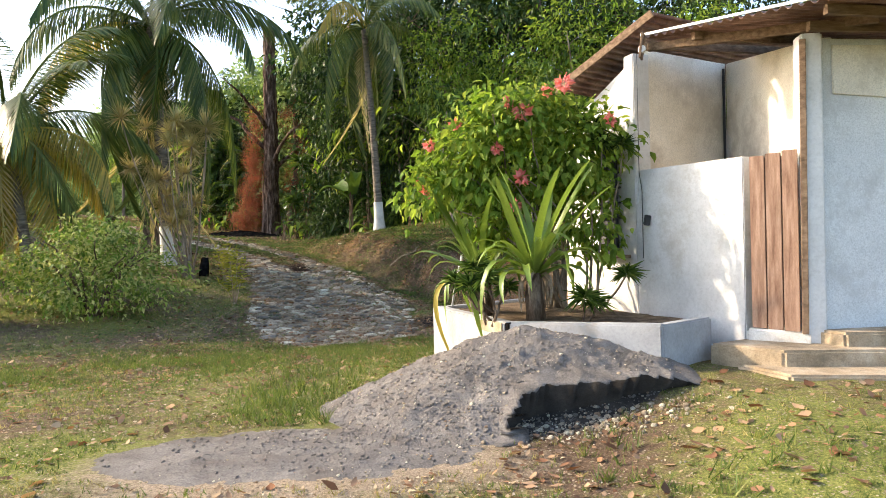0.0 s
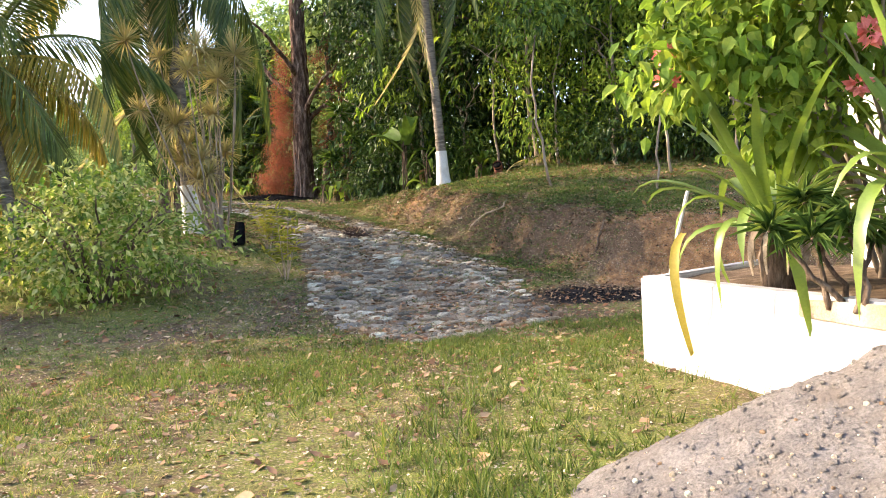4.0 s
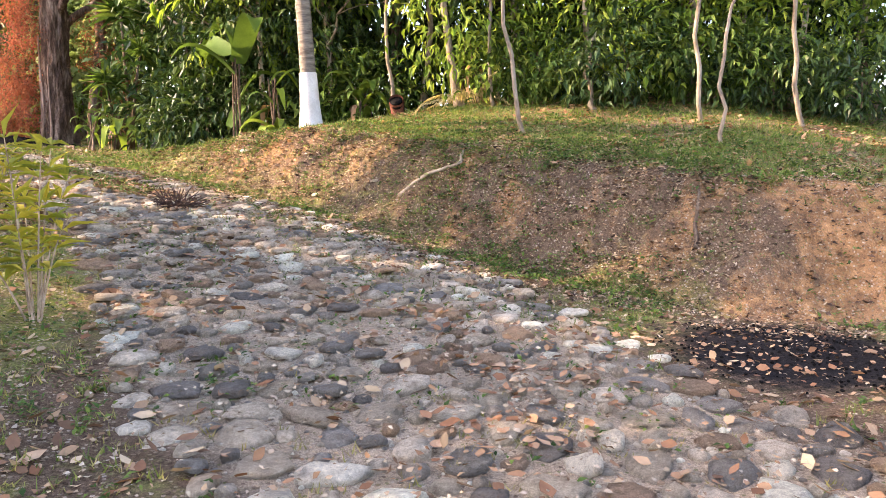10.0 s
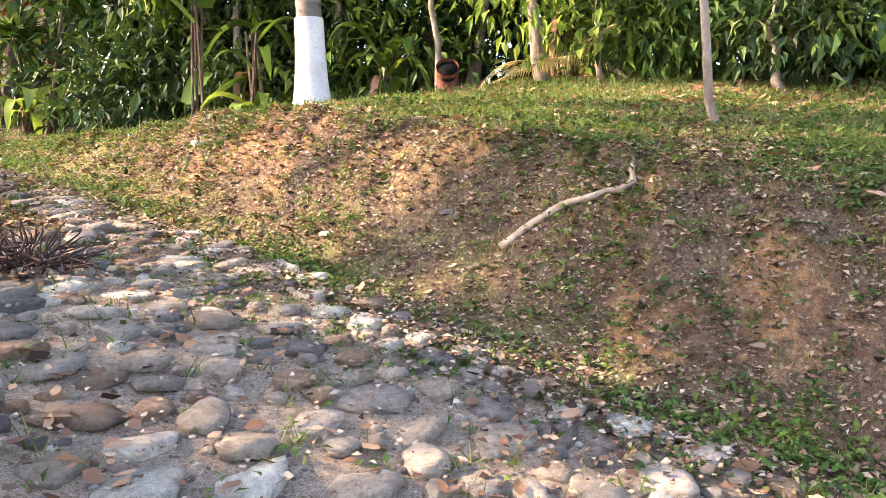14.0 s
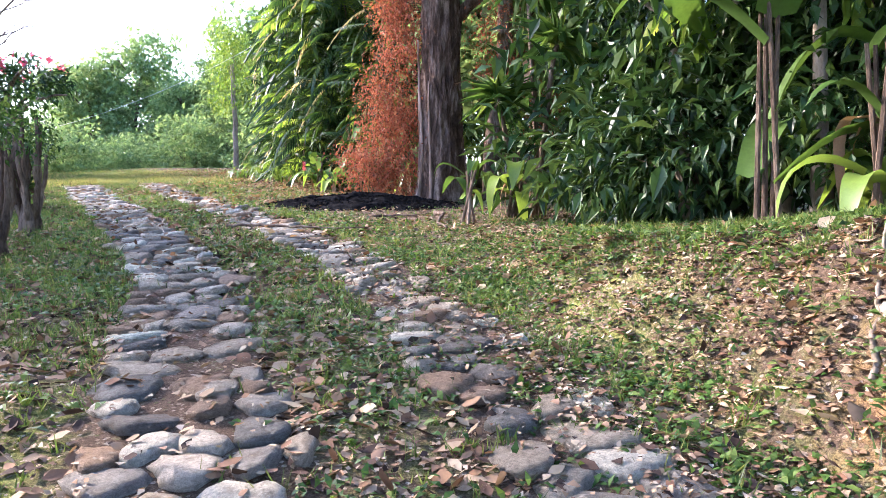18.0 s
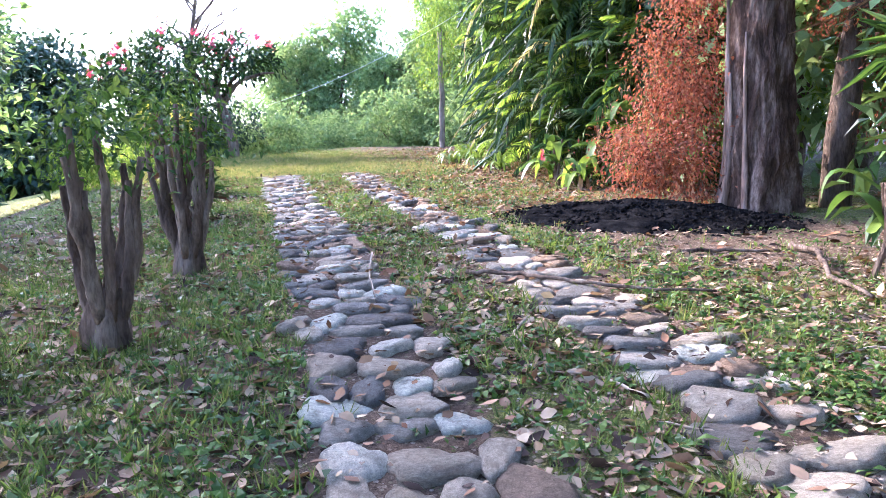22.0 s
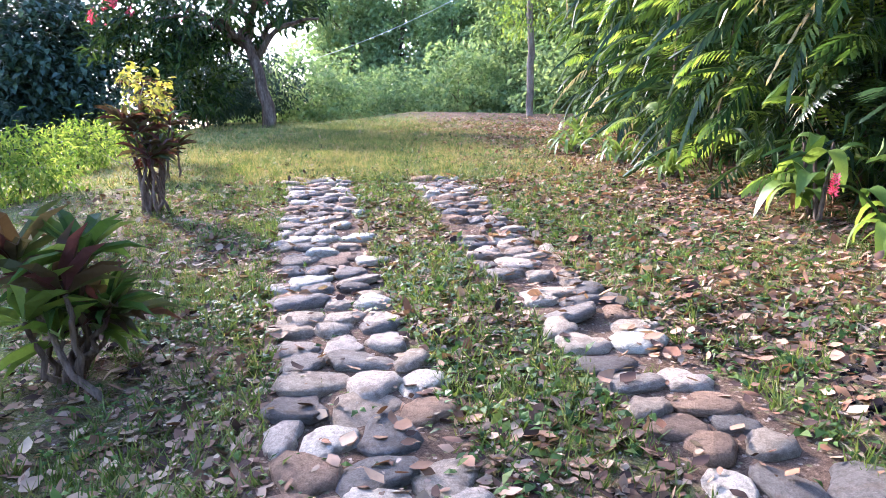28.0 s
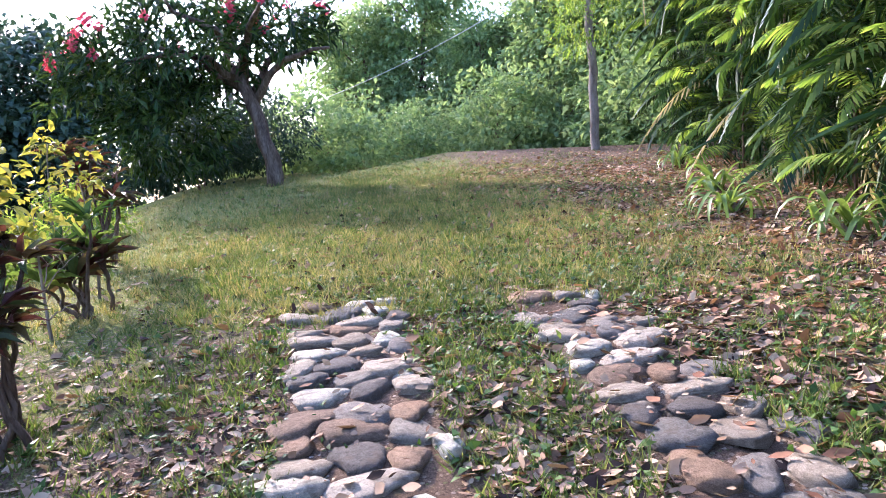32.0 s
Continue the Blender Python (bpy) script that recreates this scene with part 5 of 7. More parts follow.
def build_planter_plants():
    before = set(bpy.data.objects)
    strap_plant(1.33, 10.3, 0.50, 0.62, 38, 1.05, 1, "strap-leaved lily with a shaggy brown stem in the planter")
    strap_plant(0.70, 11.4, 0.50, 0.45, 34, 1.05, 2, "strap-leaved lily at the back of the planter")
    lf = part("hanging_leaf", STRAP_YELLOW, None, None)
    lf.matrix_basis = pose(0.17, 12.1, 0.93, 0, 35, 235)
    tagged(lf, "yellowing strap leaf hanging over the planter rim", "leaf")
    st = part("white_stick", mesh_np("white_stick", *tube([(0.22, 12.95, 0.42), (0.30, 12.9, 0.85), (0.42, 12.85, 1.35)], [0.02] * 3, 8), LIME, True))
    tagged(st, "white-painted stick leaning in the planter", "stick")
    # flowering shrub
    x, y, z = 1.85, 11.5, 0.5
    t = thing("flowering_shrub", x, y, z, "tall leafy shrub with coral-pink flower heads", "shrub")
    rng = np.random.default_rng(9)
    tips = []
    for i in range(16):
        a = math.pi + 1.35 * math.sin(i * 2.4) if i % 3 else rng.random() * 6.28
        ln = 0.5 + 1.3 * rng.random()
        tip = np.array((math.cos(a) * ln - 0.25, 0.55 * math.sin(a) * ln, 2.0 + 1.5 * rng.random() - 0.35 * ln))
        tips.append(tip)
        part("stem", mesh_np("stem", *tube(bend((0.12 * rng.normal(), 0.12 * rng.normal(), -0.1), tip, (0.1 * rng.normal(), 0.1, 0.35), 9, rng, 0.02), np.linspace(0.028, 0.008, 9), 6), BARK_PALE, True), None, t)
    part("foliage", crown_mesh("foliage", 240, LEAF_LIGHT, ((-0.35, 0, 2.45, 1.0, 0.6, 0.85), (-1.2, -0.1, 2.35, 0.7, 0.5, 0.8), (0.45, 0, 2.5, 0.65, 0.55, 0.75), (-0.65, 0, 3.05, 0.75, 0.5, 0.5), (-1.95, -0.1, 1.9, 0.35, 0.3, 0.35), (0.45, -0.1, 1.4, 0.4, 0.4, 0.7), (-1.0, 0, 1.5, 0.5, 0.4, 0.4)), 430, 14, 0.145, 0.6, 0.8, OVAL, 0.17, 0.5), None, t)
    for dx, dy, dz in ((-1.55, -0.35, 2.85), (-0.75, -0.4, 3.15), (-0.15, -0.35, 3.32), (0.1, -0.4, 3.42), (-0.95, -0.55, 2.45), (-0.6, -0.6, 2.0), (0.78, -0.4, 2.85), (-1.95, -0.3, 2.55), (-0.55, -0.5, 3.0), (-2.1, -0.2, 2.0), (-2.05, -0.1, 1.8), (-0.7, -0.6, 1.6)):
        part("flower", CORAL, None, t).matrix_basis = pose(dx, dy, dz, 0, 0, rng.random() * 360) @ Matrix.Scale(0.85 + 0.5 * rng.random(), 4)
    head_plant("spiky_shrub", 2.35, 11.35, 0.5, "leggy shrub with spiky dark green leaf heads", "shrub", [((0.1, 0.1, 2.75), 1.0), ((0.45, -0.25, 2.45), 0.95), ((0.2, 0.0, 2.5), 0.9), ((0.3, -0.9, 0.55), 0.9), ((-0.1, 0.2, 2.9), 0.8)], SPIKY_DARK, BARK_PALE, 0.022, 5, 0.15, "spiky shrubs")
    head_plant("spiky_shrub", 0.75, 10.3, 0.5, "low shrub with spiky dark green leaf heads", "shrub", [((-0.35, -0.1, 0.45), 1.0), ((-0.1, -0.15, 0.55), 1.05), ((-0.55, 0.15, 0.5), 0.9), ((0.2, 0.1, 0.4), 0.9), ((-0.25, 0.2, 0.7), 0.9)], SPIKY_DARK, BARK, 0.025, 6, 0.0, "spiky shrubs")
    head_plant("spiky_shrub", 1.9, 9.8, 0.48, "small potted-size spiky green plant", "shrub", [((0.0, 0.0, 0.3), 0.95), ((0.2, 0.15, 0.22), 0.8)], SPIKY_DARK, BARK, 0.02, 7, 0.0, "spiky shrubs")
    for ob in set(bpy.data.objects) - before:
        if ob.parent is None:
            ob.matrix_basis = PLANTS_AT @ ob.matrix_basis


# the planting keeps its shape at 0.857 of its drawn size
PLANTS_AT = Matrix.Translation((-0.015, 0.0057, 0.2374)) @ Matrix.Scale(0.857, 4)

build_planter_plants()


def build_left_garden():
    x, y = -6.56, 19.6
    rng = np.random.default_rng(12)
    stems = []
    for i in range(24):
        a = rng.random() * 6.28
        hgt = 1.2 + 3.0 * rng.random()
        ln = 0.25 + 0.30 * hgt * rng.random()
        stems.append(((math.cos(a) * ln - 0.12 * hgt, math.sin(a) * ln, hgt), 0.8 + 0.35 * rng.random()))
    head_plant("dragon_plant", x, y, height(x, y), "clump of bare stems with straw-coloured spiky leaf heads", "dracaena", stems, SPIKY_STRAW, BARK_PALE, 0.022, 13, 0.1)
    x, y = -6.25, 19.9
    st = thing("burnt_stump", x, y, height(x, y), "charred black tree stump", "stump")
    part("stump_body", mesh_np("stump_body", *tube([(0, 0, -0.1), (0.02, 0, 0.25), (0.05, 0, 0.48)], [0.14, 0.11, 0.10], 12, 0.3, rng, lobes=0.1), CHAR, True), None, st)
    # rounded variegated bush
    x, y = -7.1, 15.3
    b = thing("variegated_bush", x, y, height(x, y), "rounded bush of small cream-speckled leaves", "bush", size=1.3)
    for i in range(14):
        a = i * 2.4
        part("stem", mesh_np("stem", *tube(bend((0, 0, -0.1), (math.cos(a) * 0.9, math.sin(a) * 0.8, 0.9 + 0.4 * rng.random()), (0, 0, 0.2), 6, rng, 0.03), np.linspace(0.025, 0.006, 6), 5), BARK, True), None, b)
    part("foliage", crown_mesh("foliage", 250, LEAF_SPOT, ((0, 0, 0.72, 1.15, 1.0, 0.68), (0.7, 0.1, 0.6, 0.7, 0.7, 0.5), (-0.75, 0, 0.62, 0.7, 0.7, 0.5), (0.1, 0, 1.2, 0.7, 0.6, 0.35)), 420, 16, 0.085, 0.55, 0.1, KITE, 0.14, 0.45), None, b)
    x, y = -9.7, 13.9
    b = thing("hibiscus_bush", x, y, height(x, y), "tall leafy bush with a few red flowers", "bush", size=1.15)
    part("foliage", crown_mesh("foliage", 251, LEAF_LIGHT, ((0, 0, 0.8, 0.95, 0.9, 0.8), (-0.9, 0.2, 0.7, 0.8, 0.8, 0.7), (0.3, 0.6, 1.3, 0.5, 0.5, 0.5)), 300, 15, 0.13, 0.42, 0.3, KITE, 0.16, 0.4), None, b)
    part("stem", limbs_mesh("stem", 252, BARK, 1.2, 0.04, 0.8, 6, 0.1), None, b)
    for dx, dy, dz in ((0.75, -0.5, 0.5), (0.5, -0.75, 0.75), (-0.2, -0.9, 1.0), (0.9, -0.3, 0.3)):
        part("flower", RED_BLOOM, None, b).matrix_basis = pose(dx, dy, dz) @ Matrix.Scale(0.6, 4)
    # low edging of bricks round the bed
    e = thing("bed_edging", 0, 0, 0, "low edging of old bricks round the flower bed", "edging", kind="structure")
    for i in range(12):
        px, py = -10.4 + 0.17 * i, 11.7 + 0.05 * i
        bm = prism(strip((px, py), (px + 0.15, py + 0.04), 0.1, 1), height(px, py) - 0.05, height(px, py) + 0.09 + 0.02 * rng.random(), 0.008)
        part("brick", bm, CONCRETE, e)
    # light undergrowth beside the drive
    for i, (px, py, sc) in enumerate(((-4.7, 17.1, 1.0), (-5.5, 19.3, 0.8), (-5.9, 20.6, 0.7))):
        t = thing("sapling", px, py, height(px, py), "thin weedy sapling with yellow-green leaves", "sapling", "weedy saplings", size=sc)
        pos, way = [], []
        for k in range(9):
            a = k * 2.4
            tip = (0.28 * math.cos(a) * (0.4 + rng.random()), 0.28 * math.sin(a) * (0.4 + rng.random()), 0.5 + 0.75 * rng.random())
            line = bend((0.03 * math.cos(a), 0.03 * math.sin(a), -0.05), tip, (0, 0, 0.1), 6)
            part("stem", mesh_np("stem", *tube(line, np.linspace(0.008, 0.003, 6), 4), TWIG), None, t)
            for j in range(2, 6):
                for _ in range(5):
                    pos.append(line[j]); way.append((rng.normal(), rng.normal(), 0.5))
        pos, way = np.array(pos), np.array(way)
        part("foliage", mesh_np("foliage", *leaves(KITE, pos, way, np.tile((0, 0, 1.0), (len(pos), 1)), 0.15 + 0.10 * rng.random(len(pos)), np.full(len(pos), 0.045)), LEAF_GOLD), None, t)


build_left_garden()

# ---- plants beside the upper drive ----


def pinnate_mesh(name, seed, mat, ln=1.3, sag=0.9, pairs=16, leaf=0.34, wide=0.05, lift=0.5):
    return frond_mesh(name, seed, mat, ln, sag, pairs, leaf, wide, 0.3, lift, 0.2)


# frond tones run light to dark, imitating lit leaves and shaded gaps
CANE_FRONDS = [pinnate_mesh("frond", 300 + i, m, 1.1, s, 20, 0.28, 0.036, l) for i, (m, s, l) in enumerate(((LEAF_LIGHT, 0.9, 0.5), (LEAF_MID, 1.3, 0.5), (LEAF_DARK, 1.7, 0.3), (LEAF_DARK, 0.6, 0.8)))]
CANE_DEAD = pinnate_mesh("withered_frond", 305, LEAF_STRAW, 1.1, 2.2, 14, 0.3, 0.03, 0.1)


CANES = [mesh_np("cane", *tube(bend((0, 0, 0), (0.05 * (i + 0.3), 0.02, 0.95), (0, 0, 0.03), 7), np.linspace(0.005, 0.003, 7), 5), BARK, True) for i in range(4)]


# dark leaf core added to give each clump a shaded inside
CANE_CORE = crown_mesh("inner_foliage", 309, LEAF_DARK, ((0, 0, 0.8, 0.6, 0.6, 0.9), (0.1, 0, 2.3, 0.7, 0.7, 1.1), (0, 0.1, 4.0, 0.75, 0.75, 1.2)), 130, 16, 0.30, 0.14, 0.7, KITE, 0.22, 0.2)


def cane_palm(x, y, h, count, seed, size=1.0, near=(0, 0)):
    """A clump of cane palm: many stems, arching feather leaves that lean out to the light."""
    rng = np.random.default_rng(seed)
    t = thing("cane_palm", x, y, height(x, y), "clump of cane palms with arching feathery leaves", "palm clump", "cane palms along the drive")
    for i in range(5):
        cn = part("cane", CANES[i % 4], None, t)
        cn.matrix_basis = pose(0.35 * rng.normal(), 0.35 * rng.normal(), -0.1, 0, 0, rng.random() * 360) @ Matrix.Scale(h * (0.6 + 0.4 * rng.random()), 4)
    core = part("inner_foliage", CANE_CORE, None, t, "dark leaf core standing in for the clump's inner shade")
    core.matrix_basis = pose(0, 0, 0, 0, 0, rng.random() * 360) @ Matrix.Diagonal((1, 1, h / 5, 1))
    for i in range(count):
        f = (i + rng.random()) / count
        a = math.degrees(math.atan2(near[1], near[0])) + 95 * rng.normal() if (near[0] or near[1]) else rng.random() * 360
        z = 0.15 + (h - 0.15) * f ** 0.9
        r = 0.55 * rng.random()
        m = CANE_DEAD if rng.random() < 0.03 else CANE_FRONDS[rng.integers(0, 4)]
        fr = part(m.name.split(".")[0], m, None, t)
        fr.matrix_basis = pose(r * math.cos(radians(a)), r * math.sin(radians(a)), z, 14 * rng.normal(), -8 + 22 * rng.normal(), a) @ Matrix.Scale(size * (0.8 + 0.5 * rng.random()), 4)
    return t


def build_right_hedge():
    places = ((-8.6, 34.9, 3.6), (-9.9, 35.6, 4.6), (-10.9, 36.6, 5.2), (-11.8, 37.9, 5.6), (-12.7, 39.3, 5.4), (-13.5, 40.8, 5.2), (-14.4, 42.4, 5.2), (-15.6, 44.4, 5.0), (-16.8, 46.3, 4.8), (-10.2, 37.6, 6.8), (-12.0, 40.6, 7.2))
    for i, (x, y, h) in enumerate(places):
        cane_palm(x, y, h, 170 if i < 9 else 60, 310 + i, 0.92 if i < 9 else 1.2, (-0.85, -0.5))


build_right_hedge()
# trees added behind the fronds to block light and darken the hedge
row("hedge_tree", "dense dark tree added to deepen the shade inside the cane palm hedge", ((-8.2, 36.0), (-10.2, 38.4), (-12.1, 41.2), (-14.0, 44.4)), BIG_TRUNK, BROAD_CROWN, "drive hedge trees", 34, (0.7, 0.85))

BIG_LEAF = [strap_mesh("leaf", 330 + i, m, 1.0, 0.24, a, r, 9, 0.25) for i, (m, a, r) in enumerate(((LEAF_MID, 1.1, 1.0), (LEAF_LIGHT, 1.4, 0.9), (LEAF_MID, 0.9, 0.9), (LEAF_STRAP, 1.0, 0.6)))]
BROWN_LEAF = strap_mesh("withered_leaf", 335, LEAF_DRY_WARM, 0.9, 0.16, 2.0, 0.3)
WINE_HEAD = [rosette_mesh("leaf_head", 430 + i, LEAF_WINE, 17, 0.34, 0.085, -0.15, OVAL) for i in range(3)]
TI_HEAD = [rosette_mesh("leaf_head", 434 + i, m, 16, 0.40, 0.10, -0.1, OVAL) for i, m in enumerate((LEAF_MID, LEAF_WINE, LEAF_STRAP, LEAF_WINE))]


def big_leaf_plant(name, x, y, label, count, size, seed, stem=0.2, withered=2, bloom=None, meshes=None, category="plant", group="", z=None):
    """Broad leaves one by one round short stems."""
    rng = np.random.default_rng(seed)
    t = thing(name, x, y, height(x, y) if z is None else z, label, category, group)
    for i in range(count):
        a = i * 137.5 + 15 * rng.normal()
        f = i / count
        st = stem * (0.2 + 1.2 * rng.random())
        lf = part("leaf", (meshes or BIG_LEAF)[rng.integers(0, len(meshes or BIG_LEAF))], None, t)
        lf.matrix_basis = pose(0.06 * rng.normal(), 0.06 * rng.normal(), st, 10 * rng.normal(), -25 + 35 * f, a) @ Matrix.Scale(size * (0.7 + 0.5 * rng.random()), 4)
    for i in range(withered):
        lf = part("withered_leaf", BROWN_LEAF, None, t, "withered brown leaf")
        lf.matrix_basis = pose(0.1 * rng.normal(), 0.1 * rng.normal(), stem * 0.8, 0, 10, rng.random() * 360) @ Matrix.Scale(size * 0.8, 4)
    for i in range(4):
        part("stem", mesh_np("stem", *tube(bend((0.08 * rng.normal(), 0.08 * rng.normal(), -0.08), (0.08 * rng.normal(), 0.08 * rng.normal(), stem * 1.3 + 0.05), (0, 0, 0), 4), [0.025, 0.022, 0.02, 0.015], 6), BARK), None, t)
    if bloom is not None:
        part("flower_stalk", mesh_np("flower_stalk", *tube(bend((0, 0, 0), bloom, (0, 0, 0.15), 6), [0.012] * 6, 5), LEAF_MID), None, t)
        fl = part("flower", GINGER_HEAD, None, t, "crimson ginger flower head")
        fl.matrix_basis = pose(*bloom, 25, 10, 0) @ Matrix.Scale(0.65, 4)
    return t


def ginger_head():
    rng = np.random.default_rng(5)
    n = 60
    f = np.linspace(0, 1, n)
    a = np.arange(n) * 2.4
    pos = np.stack((0.02 * np.cos(a), 0.02 * np.sin(a), 0.28 * (f - 0.5)), 1)
    way = np.stack((np.cos(a), np.sin(a), 0.9 * np.ones(n)), 1)
    v, t = leaves(KITE, pos, way, np.tile((0, 0, 1.0), (n, 1)) + unit(rng, n) * 0.1, 0.055 * (1.15 - 0.5 * f), np.full(n, 0.035))
    return mesh_np("flower", v, t, PETAL_RED)


GINGER_HEAD = ginger_head()


BANANA = (-3.00, 26.70)


def build_border():
    big_leaf_plant("ginger_plant", -9.8, 34.1, "red ginger plant with broad leaves and a crimson flower", 20, 0.5, 341, 0.25, 2, (-0.4, -0.42, 0.52))
    big_leaf_plant("ginger_plant", -10.5, 34.9, "broad-leaved ginger plant under the hedge", 18, 0.6, 342, 0.5, 3)
    for i, (x, y, sz, st) in enumerate(((-9.0, 34.3, 0.7, 1.1), (-8.4, 34.1, 0.7, 1.4), (-9.5, 34.9, 0.7, 1.6), (-8.0, 33.7, 0.6, 0.6), (-8.7, 34.9, 0.85, 2.3))):
        big_leaf_plant("banana_lily", x, y, "tall broad-leaved plant with hanging pale leaves", 18, sz, 350 + i, st, 5, group="broad-leaved plants")
    for i, (x, y) in enumerate(((-14.6, 39.0), (-15.2, 40.6), (-13.4, 37.9), (-12.3, 36.6), (-16.6, 43.6))):
        big_leaf_plant("spider_lily", x, y, "low clump of narrow green leaves under the hedge", 22, 0.55, 360 + i, 0.05, 1, meshes=[STRAPS[2], STRAPS[4]], group="low border plants")
    big_leaf_plant("elephant_ear", -5.9, 29.1, "single large heart-shaped leaf plant", 5, 0.6, 366, 0.45, 0, meshes=BIG_LEAF[:2])
    for i, (x, y) in enumerate(((-5.5, 29.9), (-2.3, 26.4), (-0.7, 26.1), (1.4, 25.2))):
        big_leaf_plant("hedge_lily", x, y, "broad dark leaves in the shade of the hedge", 12, 0.8, 370 + i, 0.6 + 0.3 * (i % 2), 3, group="hedge lilies")
    for i, (x, y, hh) in enumerate(((-5.3, 30.3, 3.0),)):
        head_plant("screw_pine", x, y, height(x, y), "dark spiky-leaved dracaena at the hedge", "dracaena", [((0, 0, hh), 2.3), ((0.4, -0.4, hh * 0.7), 2.0), ((-0.4, -0.2, hh * 0.5), 1.9)], SPIKY_DARK, BARK, 0.05, 380 + i, 0, "screw pines")
    big_leaf_plant("banana_plant", BANANA[0], BANANA[1], "banana plant with tall torn green leaves at the hedge", 7, 1.5, 377, 1.3, 0, meshes=[BIG_LEAF[2], BIG_LEAF[0]])
    # dry leaves hanging beside the dead tree
    for i, (x, y, z) in enumerate(((-5.9, 32.2, 2.6), (-5.6, 31.9, 2.2), (-5.2, 32.4, 3.2), (-5.7, 32.6, 3.6), (-5.0, 31.8, 2.9))):
        lf = part("dry_leaf", BROWN_LEAF, None, None)
        lf.matrix_basis = pose(x, y, height(x, y) + z, 15 * i, 75, 70 * i) @ Matrix.Scale(0.9, 4)
        tagged(lf, "large tan dead leaf hanging in the hedge", "dead leaf", "hanging dead leaves")
    # wine-red cordylines along the drive's outer side
    rng = np.random.default_rng(390)
    for i, (x, y, low, high, wide, cnt, ms) in enumerate(((-12.95, 29.5, 0.2, 0.66, 0.24, 12, TI_HEAD), (-16.4, 32.35, 0.45, 1.0, 0.24, 11, WINE_HEAD), (-18.4, 33.9, 0.3, 0.8, 0.3, 8, TI_HEAD), (-20.4, 35.3, 0.6, 1.3, 0.35, 10, WINE_HEAD))):
        stems = []
        for k in range(cnt):
            a, r = k * 2.4, wide * (0.25 + 0.75 * rng.random())
            hz = low + (high - low) * rng.random()
            stems.append(((math.cos(a) * r, math.sin(a) * r, hz), 0.55 + 0.35 * rng.random()))
        head_plant("cordyline", x, y, height(x, y), "bushy cordyline with wine-red and green leaves", "cordyline", stems, ms, BARK, 0.022, 395 + i, 0.12, "cordylines beside the drive")
    for i, (x, y, h) in enumerate(((-16.5, 32.45, 1.35), (-17.9, 33.4, 1.0), (-20.3, 34.8, 1.4), (-18.9, 34.3, 1.1))):
        t = thing("golden_shrub", x, y, height(x, y), "thin shrub with golden-yellow leaves", "shrub", "golden shrubs")
        part("stem", limbs_mesh("stem", 400 + i, BARK_PALE, h, 0.018, 0.3, 6, 0.3), None, t)
        part("foliage", crown_mesh("foliage", 405 + i, LEAF_GOLD, ((0, 0, h, 0.17, 0.17, 0.16), (0.05, 0, h * 0.85, 0.13, 0.13, 0.12)), 14, 7, 0.085, 0.6, 0.2, OVAL, 0.05, 0.4), None, t)


build_border()


def pollard(x, y, h, spread, count, seed, label, leafy):
    """A cut-back hibiscus: several upright bare stems from one foot, tufts of leaves on top."""
    rng = np.random.default_rng(seed)
    t = thing("cut_hibiscus", x, y, height(x, y), label, "shrub", "cut-back shrubs beside the drive")
    tips = []
    part("foot", mesh_np("foot", *tube([(0, 0, -0.15), (0, 0, 0.12), (0, 0, 0.32)], [0.14, 0.11, 0.07], 12, 0.35, rng, lobes=0.2), BARK, True), None, t)
    for i in range(count):
        a = i * 6.28 / count + 0.5 * rng.normal()
        hh = h * (0.75 + 0.4 * rng.random())
        tip = (spread * math.cos(a) * (0.5 + rng.random()), spread * math.sin(a) * (0.5 + rng.random()), hh)
        part("stem", mesh_np("stem", *tube(bend((0.07 * math.cos(a), 0.07 * math.sin(a), 0.15), tip, (0.12 * math.cos(a) * spread, 0.12 * math.sin(a) * spread, 0), 8, rng, 0.012), np.linspace(0.036, 0.018, 8), 8, 0.25, rng), BARK, True), None, t)
        tips.append(tip)
    if leafy:
        part("foliage", crown_mesh("foliage", seed + 1, LEAF_MID, [(p[0], p[1], p[2] + leafy * 0.35, 0.26, 0.26, leafy * 0.42) for p in tips], 9 * count, 8, 0.065, 0.5, 0.2, KITE, 0.11, 0.2), None, t)


pollard(-9.7, 25.25, 0.9, 0.2, 5, 420, "cut-back shrub with three bare stems and sparse leaves", 0.5)
pollard(-9.62, 25.95, 1.05, 0.17, 11, 430, "cut-back shrub with thick grey stems and leafy tops", 0.7)
pollard(-10.56, 27.34, 1.15, 0.24, 12, 440, "cut-back shrub with splayed grey stems", 0.45)


THICKET = crown_mesh("foliage", 466, LEAF_MANGO, ((0, 0, 0.75, 1.0, 1.0, 0.8), (0.5, 0.2, 0.5, 0.7, 0.7, 0.5), (-0.4, 0.3, 1.2, 0.7, 0.7, 0.5)), 190, 20, 0.11, 0.45, 0.3, KITE, 0.12, 0.5)


